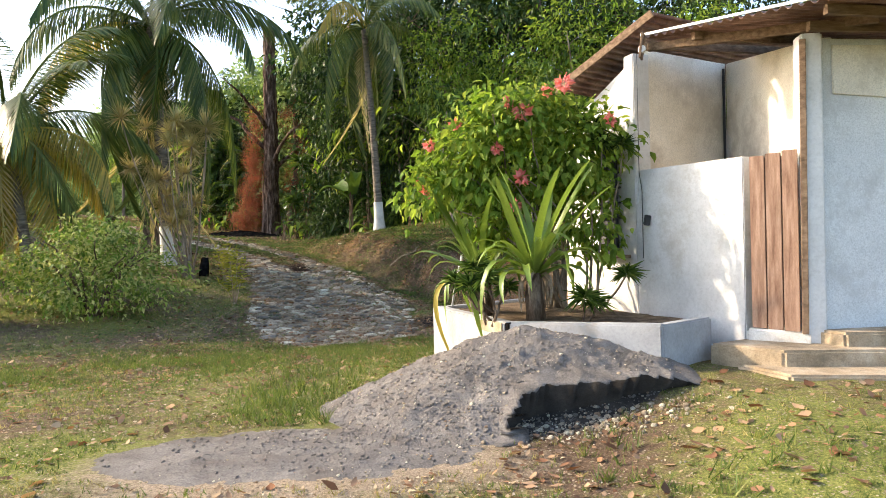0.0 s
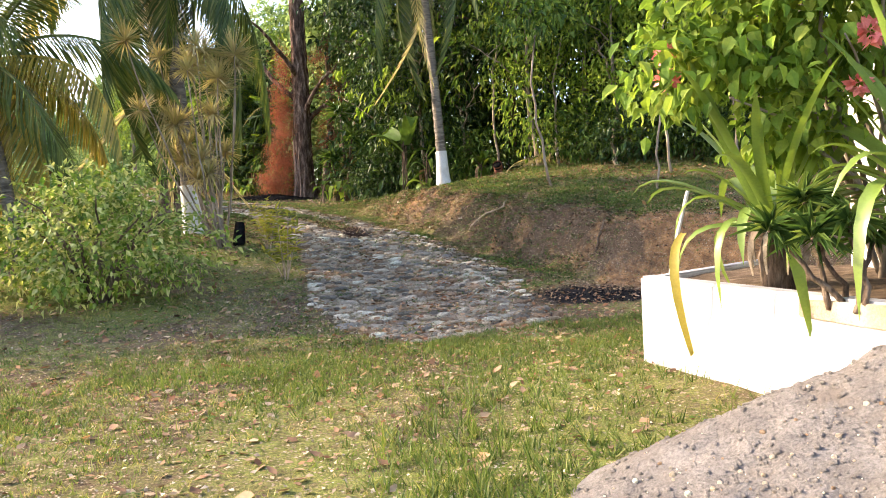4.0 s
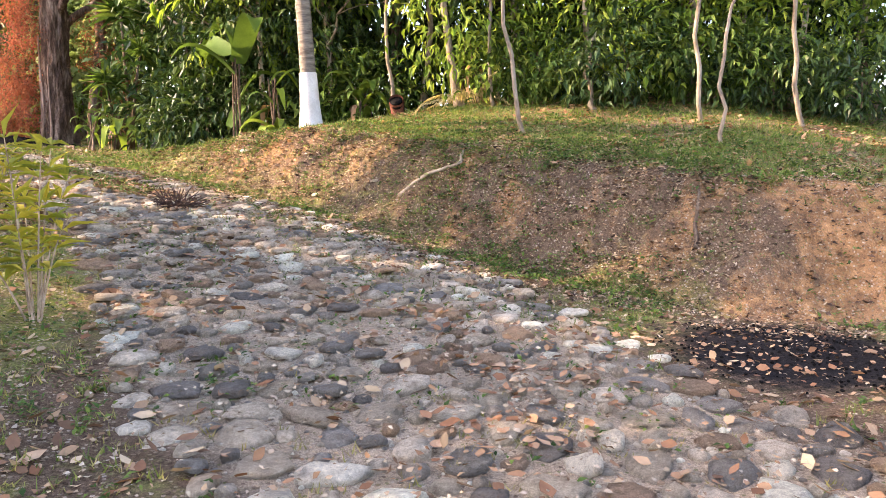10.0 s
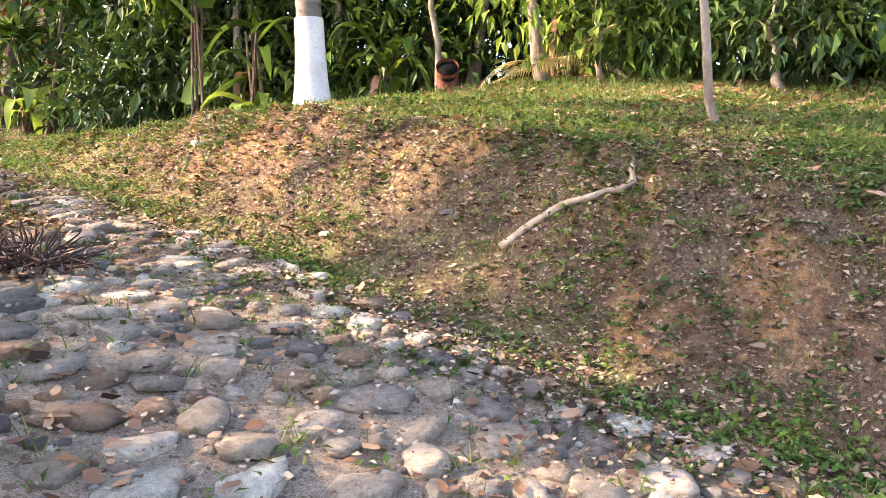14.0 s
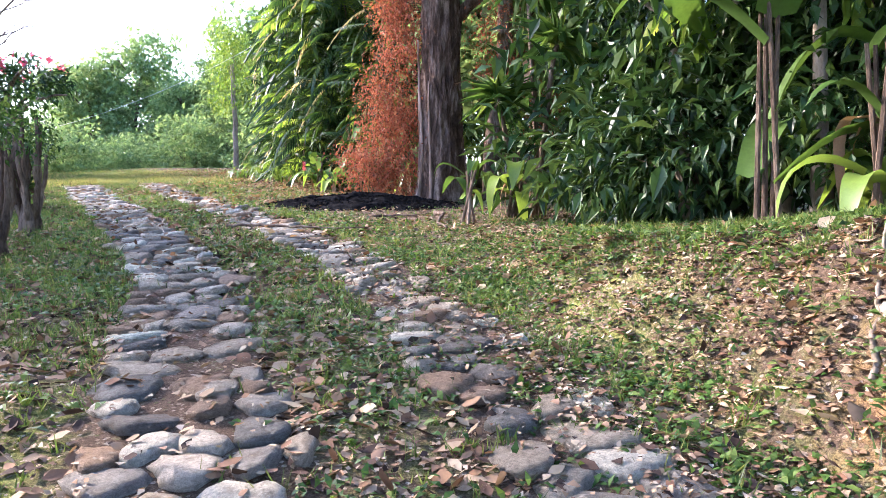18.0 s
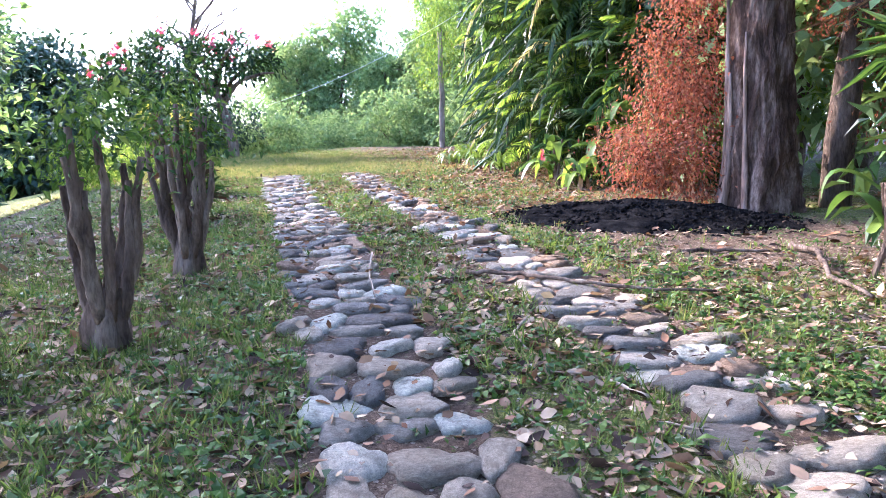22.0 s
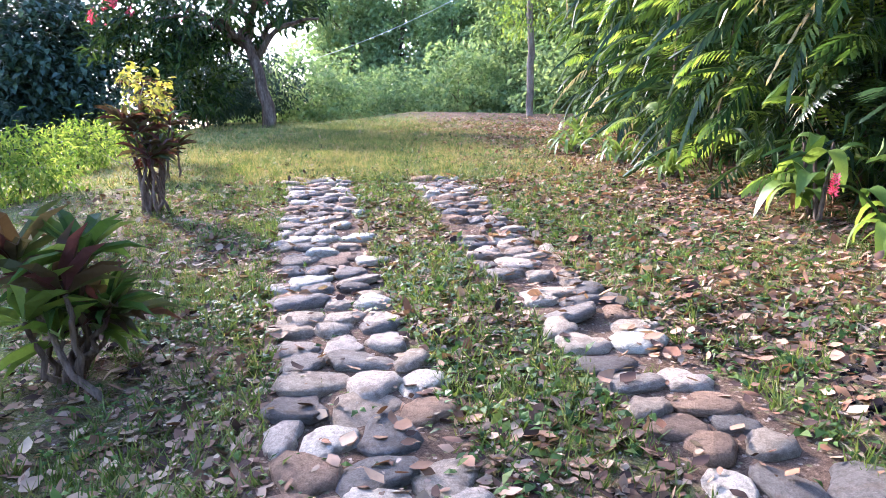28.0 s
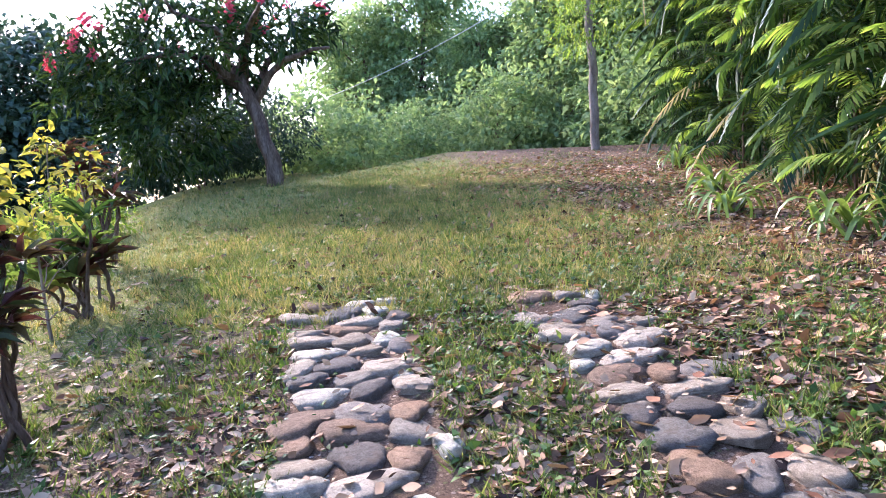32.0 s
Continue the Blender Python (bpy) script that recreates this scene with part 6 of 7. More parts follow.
def build_far_left():
    # flowering tree with red blooms
    x, y = -25.2, 42.2
    t = thing("flowering_tree", x, y, height(x, y), "spreading tree with long glossy leaves and red flower clusters", "tree")
    rng = np.random.default_rng(44)
    wood = Pile()
    wood.put(*tube(bend((0, 0, -0.3), (-0.6, -0.2, 2.6), (0.25, 0, 0), 8, rng, 0.04), np.linspace(0.20, 0.12, 8), 10))
    for i in range(9):
        a = i * 0.7 + 0.3
        ln = 1.8 + 1.8 * rng.random()
        wood.put(*tube(bend((-0.5, 0, 1.7 + 0.1 * i), (-0.9 + math.cos(a) * ln, -0.4 + math.sin(a) * ln, 2.5 + 1.2 * rng.random()), (0, 0, 0.3), 7, rng, 0.08), np.linspace(0.11, 0.03, 7), 6))
    part("trunk", wood.mesh("trunk", BARK, True), None, t)
    part("crown", crown_mesh("crown", 441, LEAF_DARK, ((-1.5, -1.0, 3.1, 2.0, 2.0, 1.05), (-2.6, -1.75, 2.5, 1.4, 1.4, 1.0), (0.35, 0.25, 3.35, 1.2, 1.2, 0.75), (-1.8, -1.2, 1.5, 1.5, 1.5, 1.1)), 560, 15, 0.28, 0.30, 0.0, KITE, 0.16, 0.5), None, t)
    for i in range(60):
        a, e = rng.random() * 6.28, 0.15 + 0.85 * rng.random()
        b = ((-1.5, -1.0, 3.25, 2.0, 2.0, 1.1), (0.35, 0.25, 3.5, 1.2, 1.2, 0.8), (-2.6, -1.75, 2.7, 1.4, 1.4, 1.05))[i % 3]
        c = math.cos(math.asin(e))
        part("flower", RED_BLOOM, None, t).matrix_basis = pose(b[0] + b[3] * c * math.cos(a), b[1] + b[4] * c * math.sin(a), b[2] + b[5] * e) @ Matrix.Scale(0.9 + 0.5 * rng.random(), 4)
    # bare spreading tree behind it
    x, y = -37.5, 51.5
    t = thing("bare_tree", x, y, height(x, y), "nearly leafless spreading tree behind the flowering tree", "tree")
    part("trunk", limbs_mesh("trunk", 450, BARK, 10.5, 0.26, 5.5, 13, 0.45, (1.0, 0.5), sub=6), None, t)
    part("crown", crown_mesh("crown", 451, LEAF_STRAW, ((-2.5, 0, 9.5, 4.5, 4.0, 2.4),), 90, 12, 0.16, 0.4, 0.2, DIAMOND, 0.3, 0.4), None, t)
    # dark dense tree at the foot of the slope
    for x, y, sc, sd in ((-42.0, 44.3, 1.05, 460), (-36, 30, 1.1, 462)):
        t = thing("mango_tree", x, y, height(x, y), "huge dense dark-green round-crowned tree", "tree", "mango trees", size=sc)
        part("trunk", BIG_TRUNK[0], None, t)
        part("crown", crown_mesh("crown", sd, LEAF_MANGO, ((0, 0, 3.2, 4.2, 4.0, 3.0), (0.6, 0.4, 5.4, 3.2, 3.0, 2.2), (-2.0, -1.0, 2.2, 2.8, 2.8, 2.0), (0, 0, 1.0, 4.2, 4.2, 1.8)), 1500, 24, 0.36, 0.5, 0.5, DIAMOND, 0.34, 0.35), None, t)
    for i, (x, y, sc) in enumerate(((-28.8, 42.9, 1.3), (-30.5, 44.4, 1.5), (-28.0, 44.6, 1.3), (-33.0, 45.2, 1.6), (-35.5, 46.5, 1.7))):
        t = thing("dark_thicket", x, y, height(x, y), "dark green thicket behind the flowering tree", "thicket", "thicket below the crest", turn=70.0 * i, size=sc)
        part("foliage", THICKET, None, t)
        part("stem", SHRUB_STEM, None, t)
    for i, (x, y) in enumerate(((-19.0, 32.3), (-21.5, 34.5), (-23, 36.5))):
        t = thing("sunlit_shrub", x, y, height(x, y), "yellow-green shrub on the slope below the drive", "shrub", "shrubs on the slope")
        part("foliage", SHRUB_CROWN[2], None, t).matrix_basis = Matrix.Scale(0.6, 4)
        part("stem", SHRUB_STEM, None, t).matrix_basis = Matrix.Scale(0.6, 4)
    # the line strung across
    cord = part("overhead_cable", mesh_np("overhead_cable", *tube(bend((-27, 46, 5.6), (-14.5, 45.5, 9.3), (0, 0, -0.5), 14), [0.008] * 14, 5), LIME, True))
    tagged(cord, "thin pale cable strung between the trees", "cable")


build_far_left()

# ---- bank, fire patches and debris ----


def stick(name, pts, r, label, mat=TWIG, category="branch", seed=0):
    rng = np.random.default_rng(seed)
    pts = np.array(pts, float)
    t = np.linspace(0, 1, len(pts))
    tt = np.linspace(0, 1, 4 * len(pts))
    line = np.stack([np.interp(tt, t, pts[:, i]) for i in range(3)], 1)
    line[1:-1] += rng.normal(size=(len(line) - 2, 3)) * r * 0.35
    ob = part(name, mesh_np(name, *tube(line, np.linspace(r, r * 0.5, len(line)), 7, 0.25, rng), mat, True))
    return tagged(ob, label, category)


def lying(points, lift=0.015):
    return [(x, y, relief(x, y) + lift) for x, y in points]


def build_debris():
    rng = np.random.default_rng(50)
    stick("bare_root", lying(((-1.3, 20.76), (-0.94, 20.61), (-0.61, 20.46), (-0.52, 20.57), (-0.3, 20.9)), 0.03), 0.028, "pale dead branch lying on the bank", seed=1)
    stick("bare_root", lying(((0.85, 17.7), (1.1, 18.0), (1.25, 18.4)), 0.01), 0.022, "dark root sticking out of the bank", BARK, seed=2)
    stick("bare_root", lying(((-3.15, 23.46), (-3.05, 23.75), (-2.91, 24.13)), 0.012), 0.015, "thin root hanging down the bank", BARK_PALE, seed=3)
    stick("bare_root", lying(((-3.61, 24.51), (-3.5, 24.6), (-3.34, 24.67)), 0.012), 0.013, "thin root hanging down the bank", BARK_PALE, seed=4)
    stick("fallen_branch", lying(((-1.35, 13.95), (-0.9, 13.9), (-0.5, 14.2), (-0.45, 14.55))), 0.014, "thin fallen twig on the cobbles", DARK_TWIG, seed=5)
    stick("fallen_branch", lying(((-8.54, 28.09), (-8.22, 28.15), (-7.92, 28.08), (-7.56, 28.02), (-7.22, 28.05), (-6.82, 28.14)), 0.05), 0.018, "long fallen branch across the wheel track", BARK, seed=6)
    stick("fallen_branch", lying(((-9.52, 28.31), (-9.16, 27.76), (-8.74, 27.23)), 0.055), 0.009, "pale crooked twig on the wheel track", seed=7)
    stick("log", lying(((-7.36, 29.5), (-7.05, 29.6), (-6.6, 29.65)), 0.02), 0.022, "short weathered log on the grass", BARK, seed=8)
    stick("bent_root", lying(((-6.55, 29.88), (-6.35, 29.58), (-6.23, 28.88), (-5.99, 28.36)), 0.05), 0.026, "bent grey root lying on the ground", BARK, seed=9)
    for i in range(10):
        x, y = -6.5 + 1.6 * rng.normal(), 28.5 + 1.8 * rng.normal()
        a = rng.random() * 6.28
        stick("twig", lying(((x, y), (x + 0.3 * math.cos(a), y + 0.3 * math.sin(a)), (x + 0.55 * math.cos(a + 0.3), y + 0.55 * math.sin(a + 0.3))), 0.02), 0.008, "thin dry twig on the ground", seed=60 + i)
    # ball of dead brush
    x, y = -3.93, 21.14
    pile = Pile()
    for i in range(110):
        d = unit(rng, 1)[0]
        d[2] = abs(d[2]) * 0.6
        e = unit(rng, 1)[0]
        p = d * 0.28 * rng.random()
        q = d * 0.30 + e * 0.12
        q[2] = abs(q[2])
        pile.put(*tube(bend(p, q, e * 0.05, 4), [0.007, 0.006, 0.005, 0.003], 4))
    b = new("brush_ball", pile.mesh("brush_ball", DARK_TWIG), )
    b.location = (x, y, relief(x, y) + 0.02)
    tagged(b, "tangle of dark dead twigs on the drive", "brush", kind="stuff")
    # rusted pipe and dead fronds on the bank top
    x, y = -0.3, 24.7
    z = height(x, y)
    p = thing("rusted_pipe", x, y, z, "broken rusted pipe elbow on the bank top", "pipe")
    outer = [(0, 0, 0.02), (0.0, 0, 0.16), (-0.02, -0.03, 0.26), (-0.05, -0.12, 0.33)]
    part("upright", mesh_np("upright", *tube(outer, [0.12, 0.12, 0.125, 0.13], 16, cap=False), RUST, True), None, p)
    # charcoal-black plug fills the pipe mouth in place of its inner shade
    part("bore", mesh_np("bore", *tube([(-0.01, -0.02, 0.2), (-0.05, -0.11, 0.325)], [0.105, 0.11], 16), CHAR, True), None, p, "black plug standing in for the shaded hollow of the pipe")
    part("lying_length", mesh_np("lying_length", *tube([(0.15, -0.05, 0.07), (0.95, -0.25, 0.10)], [0.08, 0.08], 14), RUST, True), None, p)
    for i in range(7):
        fr = part("fallen_frond", FROND_DEAD, None, None)
        px, py = 0.6 + 0.9 * rng.random(), 24.3 + 0.7 * rng.random()
        fr.matrix_basis = pose(px, py, height(px, py) + 0.25, 90 * rng.normal(), 4, rng.random() * 360) @ Matrix.Diagonal((0.5, 0.5, 0.12, 1))
        tagged(fr, "dry fallen palm frond on the bank top", "palm frond", "fallen fronds")
    # pale live-fence stems
    for i, (x, y, h, lx, r) in enumerate(((0.68, 21.2, 3.6, -0.25, 0.045), (2.6, 19.52, 2.6, 0.45, 0.035), (3.3, 20.9, 4.0, 0.1, 0.045), (2.6, 22.6, 1.2, -0.05, 0.07), (-0.2, 25.2, 3.8, 0.1, 0.05), (1.3, 24.0, 3.4, 0.2, 0.05), (4.8, 20.5, 3.4, -0.1, 0.05))):
        t = thing("fence_stem", x, y, height(x, y), "slim pale tree stem on the bank top", "tree stem", "slim stems on the bank")
        part("stem", mesh_np("stem", *tube(bend((0, 0, -0.2), (lx, 0.1, h), (-0.18, 0.05, 0), 10, rng, 0.03), np.linspace(r * 0.8, r * 0.45, 10), 8, 0.15, rng), BARK_PALE, True), None, t)
        if h > 2:
            part("foliage", crown_mesh("foliage", 500 + i, LEAF_MID, ((lx, 0, h + 0.3, 0.9, 0.9, 0.6),), 40, 9, 0.2, 0.45, 0.6, KITE, 0.15, 0.3), None, t)
    # ash heap by the dead tree
    x0, y0 = -8.15, 31.3
    xs, ys = np.arange(-1.9, 1.9, 0.08), np.arange(-1.3, 1.3, 0.08)
    nx = len(xs)
    v = []
    for b_ in ys:
        for a_ in xs:
            f = max(0.0, 1 - math.hypot(a_ / 1.8, b_ / 1.2) * (1 + 0.35 * rough_noise(a_, b_, 1.7, 4)))
            v.append((x0 + a_, y0 + b_, relief(x0 + a_, y0 + b_) - 0.035 + 0.24 * f + 0.07 * min(1, 4 * f) * rough_noise(a_, b_, 5, 2)))
    tris = [t for j in range(len(ys) - 1) for i in range(nx - 1) for k in (j * nx + i,) for t in ((k, k + 1, k + nx + 1), (k, k + nx + 1, k + nx)) if math.hypot(xs[i] / 1.8, ys[j] / 1.2) < 0.98]
    tagged(new("ash_heap", mesh_np("ash_heap", v, tris, CHAR, True)), "heap of black ash and charcoal beside the dead tree", "ash heap")
    lumps = Pile()
    me = pebble_mesh(140, 0.9, 6)
    co = np.empty(len(me.vertices) * 3); me.vertices.foreach_get("co", co)
    tr = np.empty(len(me.polygons) * 3, int); me.polygons.foreach_get("vertices", tr)
    co = co.reshape(-1, 3)
    for i in range(2200):
        a, r = rng.random() * 6.28, rng.random() ** 0.6
        px, py = x0 + 1.75 * r * math.cos(a), y0 + 1.15 * r * math.sin(a)
        lumps.put(co * (0.012 + 0.05 * rng.random() ** 3) + np.array((px, py, relief(px, py) + 0.22 * (1 - r) - 0.005)), tr)
    for i in range(420):
        a, r = rng.random() * 6.28, rng.random() ** 0.6
        px, py = 0.5 + 1.05 * r * math.cos(a), 16.0 + 0.95 * r * math.sin(a)
        lumps.put(co * (0.008 + 0.022 * rng.random()) + np.array((px, py, relief(px, py) + 0.01)), tr)
    tagged(new("charcoal_lumps", lumps.mesh("charcoal_lumps", CHAR)), "scattered black charcoal lumps", "charcoal", kind="stuff")
    # gravel on and round the sand heap
    grit, pale = Pile(), Pile()
    for i in range(7000):
        px, py = 0.5 + 1.4 * rng.normal(), 6.8 + 0.9 * rng.normal()
        hh = heap_height(px, py)
        if -3.0 < px < 2.9 and 4.8 < py < 8.4 and hh > 0.03 and not in_planter(px, py):
            grit.put(co * (0.006 + 0.034 * rng.random() ** 4) + np.array((px, py, relief(px, py) - 0.03 + hh * 1.03 + 0.004)), tr)
    for i in range(620):
        px, py = 1.3 + 0.5 * rng.normal(), 6.45 + 0.22 * rng.normal()
        pale.put(co * (0.012 + 0.055 * rng.random() ** 4) + np.array((px, py, relief(px, py) + max(0, heap_height(px, py) - 0.03) + 0.01)), tr)
    for i in range(500):
        px, py = -0.5 + 1.2 * rng.normal(), 5.0 + 0.35 * rng.normal()
        pale.put(co * (0.006 + 0.016 * rng.random() ** 2) + np.array((px, py, relief(px, py) + max(0, heap_height(px, py)) + 0.004)), tr)
    for i in range(1500):
        px, py = 0.4 + 1.2 * rng.normal(), 6.9 + 0.8 * rng.normal()
        hh = heap_height(px, py)
        if hh > 0.03 and not in_planter(px, py):
            pale.put(co * (0.008 + 0.03 * rng.random() ** 4) + np.array((px, py, relief(px, py) - 0.03 + hh * 1.03 + 0.003)), tr)
    tagged(new("sand_grit", grit.mesh("sand_grit", SAND)), "small clods on the sand heap", "grit", kind="stuff")
    tagged(new("pale_gravel", pale.mesh("pale_gravel", STONE)), "pale gravel stones at the foot of the sand", "gravel", kind="stuff")
    # loose stones by the steps and on the bank
    for i, (x, y, s_) in enumerate(((-3.0, 23.6, 0.16), (-4.9, 25.0, 0.2), (-2.2, 21.7, 0.13), (-1.5, 21.2, 0.12))):
        ob = part("loose_stone", COBBLES_LOOSE[i % 2], None, None)
        ob.matrix_basis = pose(x, y, relief(x, y) + 0.02, 5, 8, 60 * i) @ Matrix.Diagonal((s_, s_ * 0.7, s_ * 0.6, 1))
        tagged(ob, "loose grey stone lying on the ground", "stone", "loose stones")


COBBLES_LOOSE = [pebble_mesh(150 + i, 0.8, 10) for i in range(2)]
build_debris()

# ---- grass, weeds and fallen leaves ----
PLAN = ((0.0, 3.5), (-1.2, 6.0), (-2.8, 9.5), (-3.0, 14.0), (-4.0, 19.0), (-6.0, 23.0), (-9.0, 28.0), (-12.0, 32.0), (-15.5, 37.0), (-18.5, 43.0))


BANK_LINE = ((3.5, 17.2), (1.4, 17.4), (-0.1, 19.6), (-1.2, 21.3), (-2.4, 23.2), (-3.9, 25.6), (-5.4, 28.6))
LAWN_LINE = ((2.6, 5.5), (-2.5, 5.0), (-6.5, 6.5), (-6.5, 10.0), (-4.5, 12.5), (-6.0, 16.0), (-6.3, 18.5))


def strewn(rng, n, spread, lo=0.0, hi=1.0, line=None):
    """Places along a line of the plan, thinning out to both sides."""
    line = line or PLAN
    seg = np.array([math.dist(a, b) for a, b in zip(line, line[1:])])
    cum = np.concatenate(((0,), np.cumsum(seg))) / seg.sum()
    u = lo + (hi - lo) * rng.random(n)
    p = np.array(line)
    x = np.interp(u, cum, p[:, 0]) + spread * rng.normal(size=n)
    y = np.interp(u, cum, p[:, 1]) + spread * rng.normal(size=n) * 0.8
    return x, y


def paved(x, y):
    s, r = along(x, y), across(x, y)
    if 11.8 < s < 20.8:
        a, b = drive_edges(s)
        if a - 0.1 < r < b:
            return True
    if 19.0 < s < 37.9:
        d = r - mid(s)
        return abs(d + 0.71) < 0.37 or abs(d - 0.72) < 0.30
    return False


def tufts(name, label, mat, n, spread, want, tall, blades, seed, lo=0.0, hi=1.0, lean=0.55, wide=0.008, line=None):
    rng = np.random.default_rng(seed)
    x, y = strewn(rng, n, spread, lo, hi, line)
    keep, zs = [], []
    for i in range(n):
        if rng.random() < want(x[i], y[i]) and not in_planter(x[i], y[i]) and heap_height(x[i], y[i]) < 0.02 and not spot(x[i], y[i], 0.5, 16.0, 1.2, 1.1):
            keep.append(i)
            zs.append(relief(x[i], y[i]))
    k = np.repeat(np.arange(len(keep)), blades)
    base = np.stack((x[keep], y[keep], np.array(zs)), 1)[k]
    m = len(k)
    base[:, :2] += rng.normal(size=(m, 2)) * 0.022
    way = rng.normal(size=(m, 3)) * lean
    way[:, 2] = 1
    size = tall * (0.45 + 0.9 * rng.random(m)) * (0.6 + 0.8 * rng.random(len(keep)))[k]
    v, t = leaves(BLADE, base, way, rng.normal(size=(m, 3)), size, np.full(m, wide) * (0.7 + 0.6 * rng.random(m)))
    return tagged(new(name, mesh_np(name, v, t, mat)), label, "grass", kind="stuff")


def patchy(x, y, scale=0.8, seed=41, bias=0.0):
    return min(1, max(0, 0.45 + bias + 1.3 * rough_noise(x, y, scale, seed)))


def clear(x, y):
    """Near nothing on the freshly cut face of the bank."""
    return min(1.0, max(0.08, 1.15 - 2.0 * spot(x, y, 2.6, 17.2, 2.8, 1.1) + 0.7 * rough_noise(x, y, 1.6, 27)))


def want_grass(x, y):
    g = cover(x, y)
    v = g[0] * patchy(x, y) * (1 - g[1]) * (1 - g[3]) * (1 - g[2])
    return v * (0.05 if paved(x, y) else 1)


def want_dry(x, y):
    g = cover(x, y)
    return (0.25 if paved(x, y) else 0.6) * g[0] * patchy(x, y, 0.6, 47) if along(x, y) < 20 else 0.5 * g[0] * (along(x, y) > 37)


def want_weed(x, y):
    q, rise = bank(x, y)
    v = patchy(x, y, 1.1, 53, -0.1) * clear(x, y)
    if paved(x, y):
        return (0.16 if along(x, y) < 20 else 0.04) * v
    return v * (0.8 if q > -1.2 else 0.45)


tufts("lawn_grass", "short green lawn grass", GRASS, 52000, 2.6, want_grass, 0.06, 7, 71)
tufts("dry_grass", "short yellowed grass in the lawn", GRASS_DRY, 20000, 2.8, want_dry, 0.045, 6, 72)
tufts("long_grass", "longer lush grass beside the planter", GRASS, 2600, 1.3, lambda x, y: 0.9 if spot(x, y, -0.9, 8.6, 1.5, 2.4) or spot(x, y, 2.4, 5.6, 1.5, 1.2) else 0, 0.15, 9, 73, 0.0, 0.25, 0.5, 0.010)
tufts("meadow_grass", "sunlit grass on the crest beyond the tracks", GRASS_DRY, 16000, 3.4, lambda x, y: 0.9 * cover(x, y)[0] if along(x, y) > 37.5 else 0, 0.10, 7, 74, 0.78, 1.0)


def weeds(name, label, mat, n, spread, want, leaf, per, seed, lo=0.0, hi=1.0, line=None):
    rng = np.random.default_rng(seed)
    x, y = strewn(rng, n, spread, lo, hi, line)
    keep = [i for i in range(n) if rng.random() < want(x[i], y[i]) and not in_planter(x[i], y[i]) and heap_height(x[i], y[i]) < 0.02 and not spot(x[i], y[i], 0.5, 16.0, 1.2, 1.1)]
    base = np.array([(x[i], y[i], relief(x[i], y[i])) for i in keep])
    k = np.repeat(np.arange(len(keep)), per)
    m = len(k)
    b = base[k] + rng.normal(size=(m, 3)) * np.array((0.05, 0.05, 0.008)) + np.array((0, 0, 0.018))
    way = rng.normal(size=(m, 3)) * np.array((1, 1, 0.3)) + np.array((0, 0, 0.25))
    size = leaf * (0.6 + 0.8 * rng.random(m))
    return tagged(new(name, mesh_np(name, *leaves(DIAMOND, b, way, np.tile((0, 0, 1.0), (m, 1)) + 0.3 * rng.normal(size=(m, 3)), size, size * 0.45), mat)), label, "weeds", kind="stuff")


weeds("ground_weeds", "creeping small-leaved weeds on the ground and bank", LEAF_MID, 34000, 2.4, want_weed, 0.045, 7, 75, 0.22, 1.0)


def litter(name, label, mat, n, spread, want, leaf, seed, lo=0.0, hi=1.0, line=None):
    """Dry curled leaves lying every way on the ground."""
    rng = np.random.default_rng(seed)
    x, y = strewn(rng, n, spread, lo, hi, line)
    keep = [i for i in range(n) if rng.random() < want(x[i], y[i]) and not in_planter(x[i], y[i]) and heap_height(x[i], y[i]) < 0.02]
    m = len(keep)
    b = np.array([(x[i], y[i], relief(x[i], y[i]) + (0.045 if paved(x[i], y[i]) else 0.012)) for i in keep])
    way = rng.normal(size=(m, 3)) * np.array((1, 1, 0.13))
    up = rng.normal(size=(m, 3)) * 0.35 + np.array((0, 0, 1.0))
    flip = np.where(rng.random(m) < 0.4, -1.0, 1.0)[:, None]
    size = leaf * (0.45 + 0.95 * rng.random(m) ** 1.3)
    return tagged(new(name, mesh_np(name, *leaves(DIAMOND if leaf < 0.06 else CURL, b, way, up * flip, size, size * (0.40 + 0.35 * rng.random(m))), mat, True)), label, "fallen leaves", kind="stuff")


def want_leaf(x, y):
    s = along(x, y)
    v = 0.12 if s < 12 else 0.36 if s < 20 else 0.8
    if paved(x, y):
        v *= 0.35 if s < 20 else 0.09
    if s > 37.8:
        v *= 0.25 + 0.9 * ease((across(x, y) - mid(s) - 0.3) / 2.5)
    if spot(x, y, -7.8, 30.9, 2.6, 1.6) > 0:
        v *= 0.12
    return v * min(1, max(0.1, 0.7 + 0.9 * rough_noise(x, y, 0.7, 61)))


def want_russet(x, y):
    s, d = along(x, y), across(x, y) - mid(along(x, y))
    if s > 31:
        return 0.95 * ease((d - 0.5) / 1.6)
    return 0.8 * (spot(x, y, 0.5, 15.5, 2.2, 1.8) > 0.0) * min(1, 0.3 + spot(x, y, 0.5, 15.5, 2.2, 1.8)) + 0.06


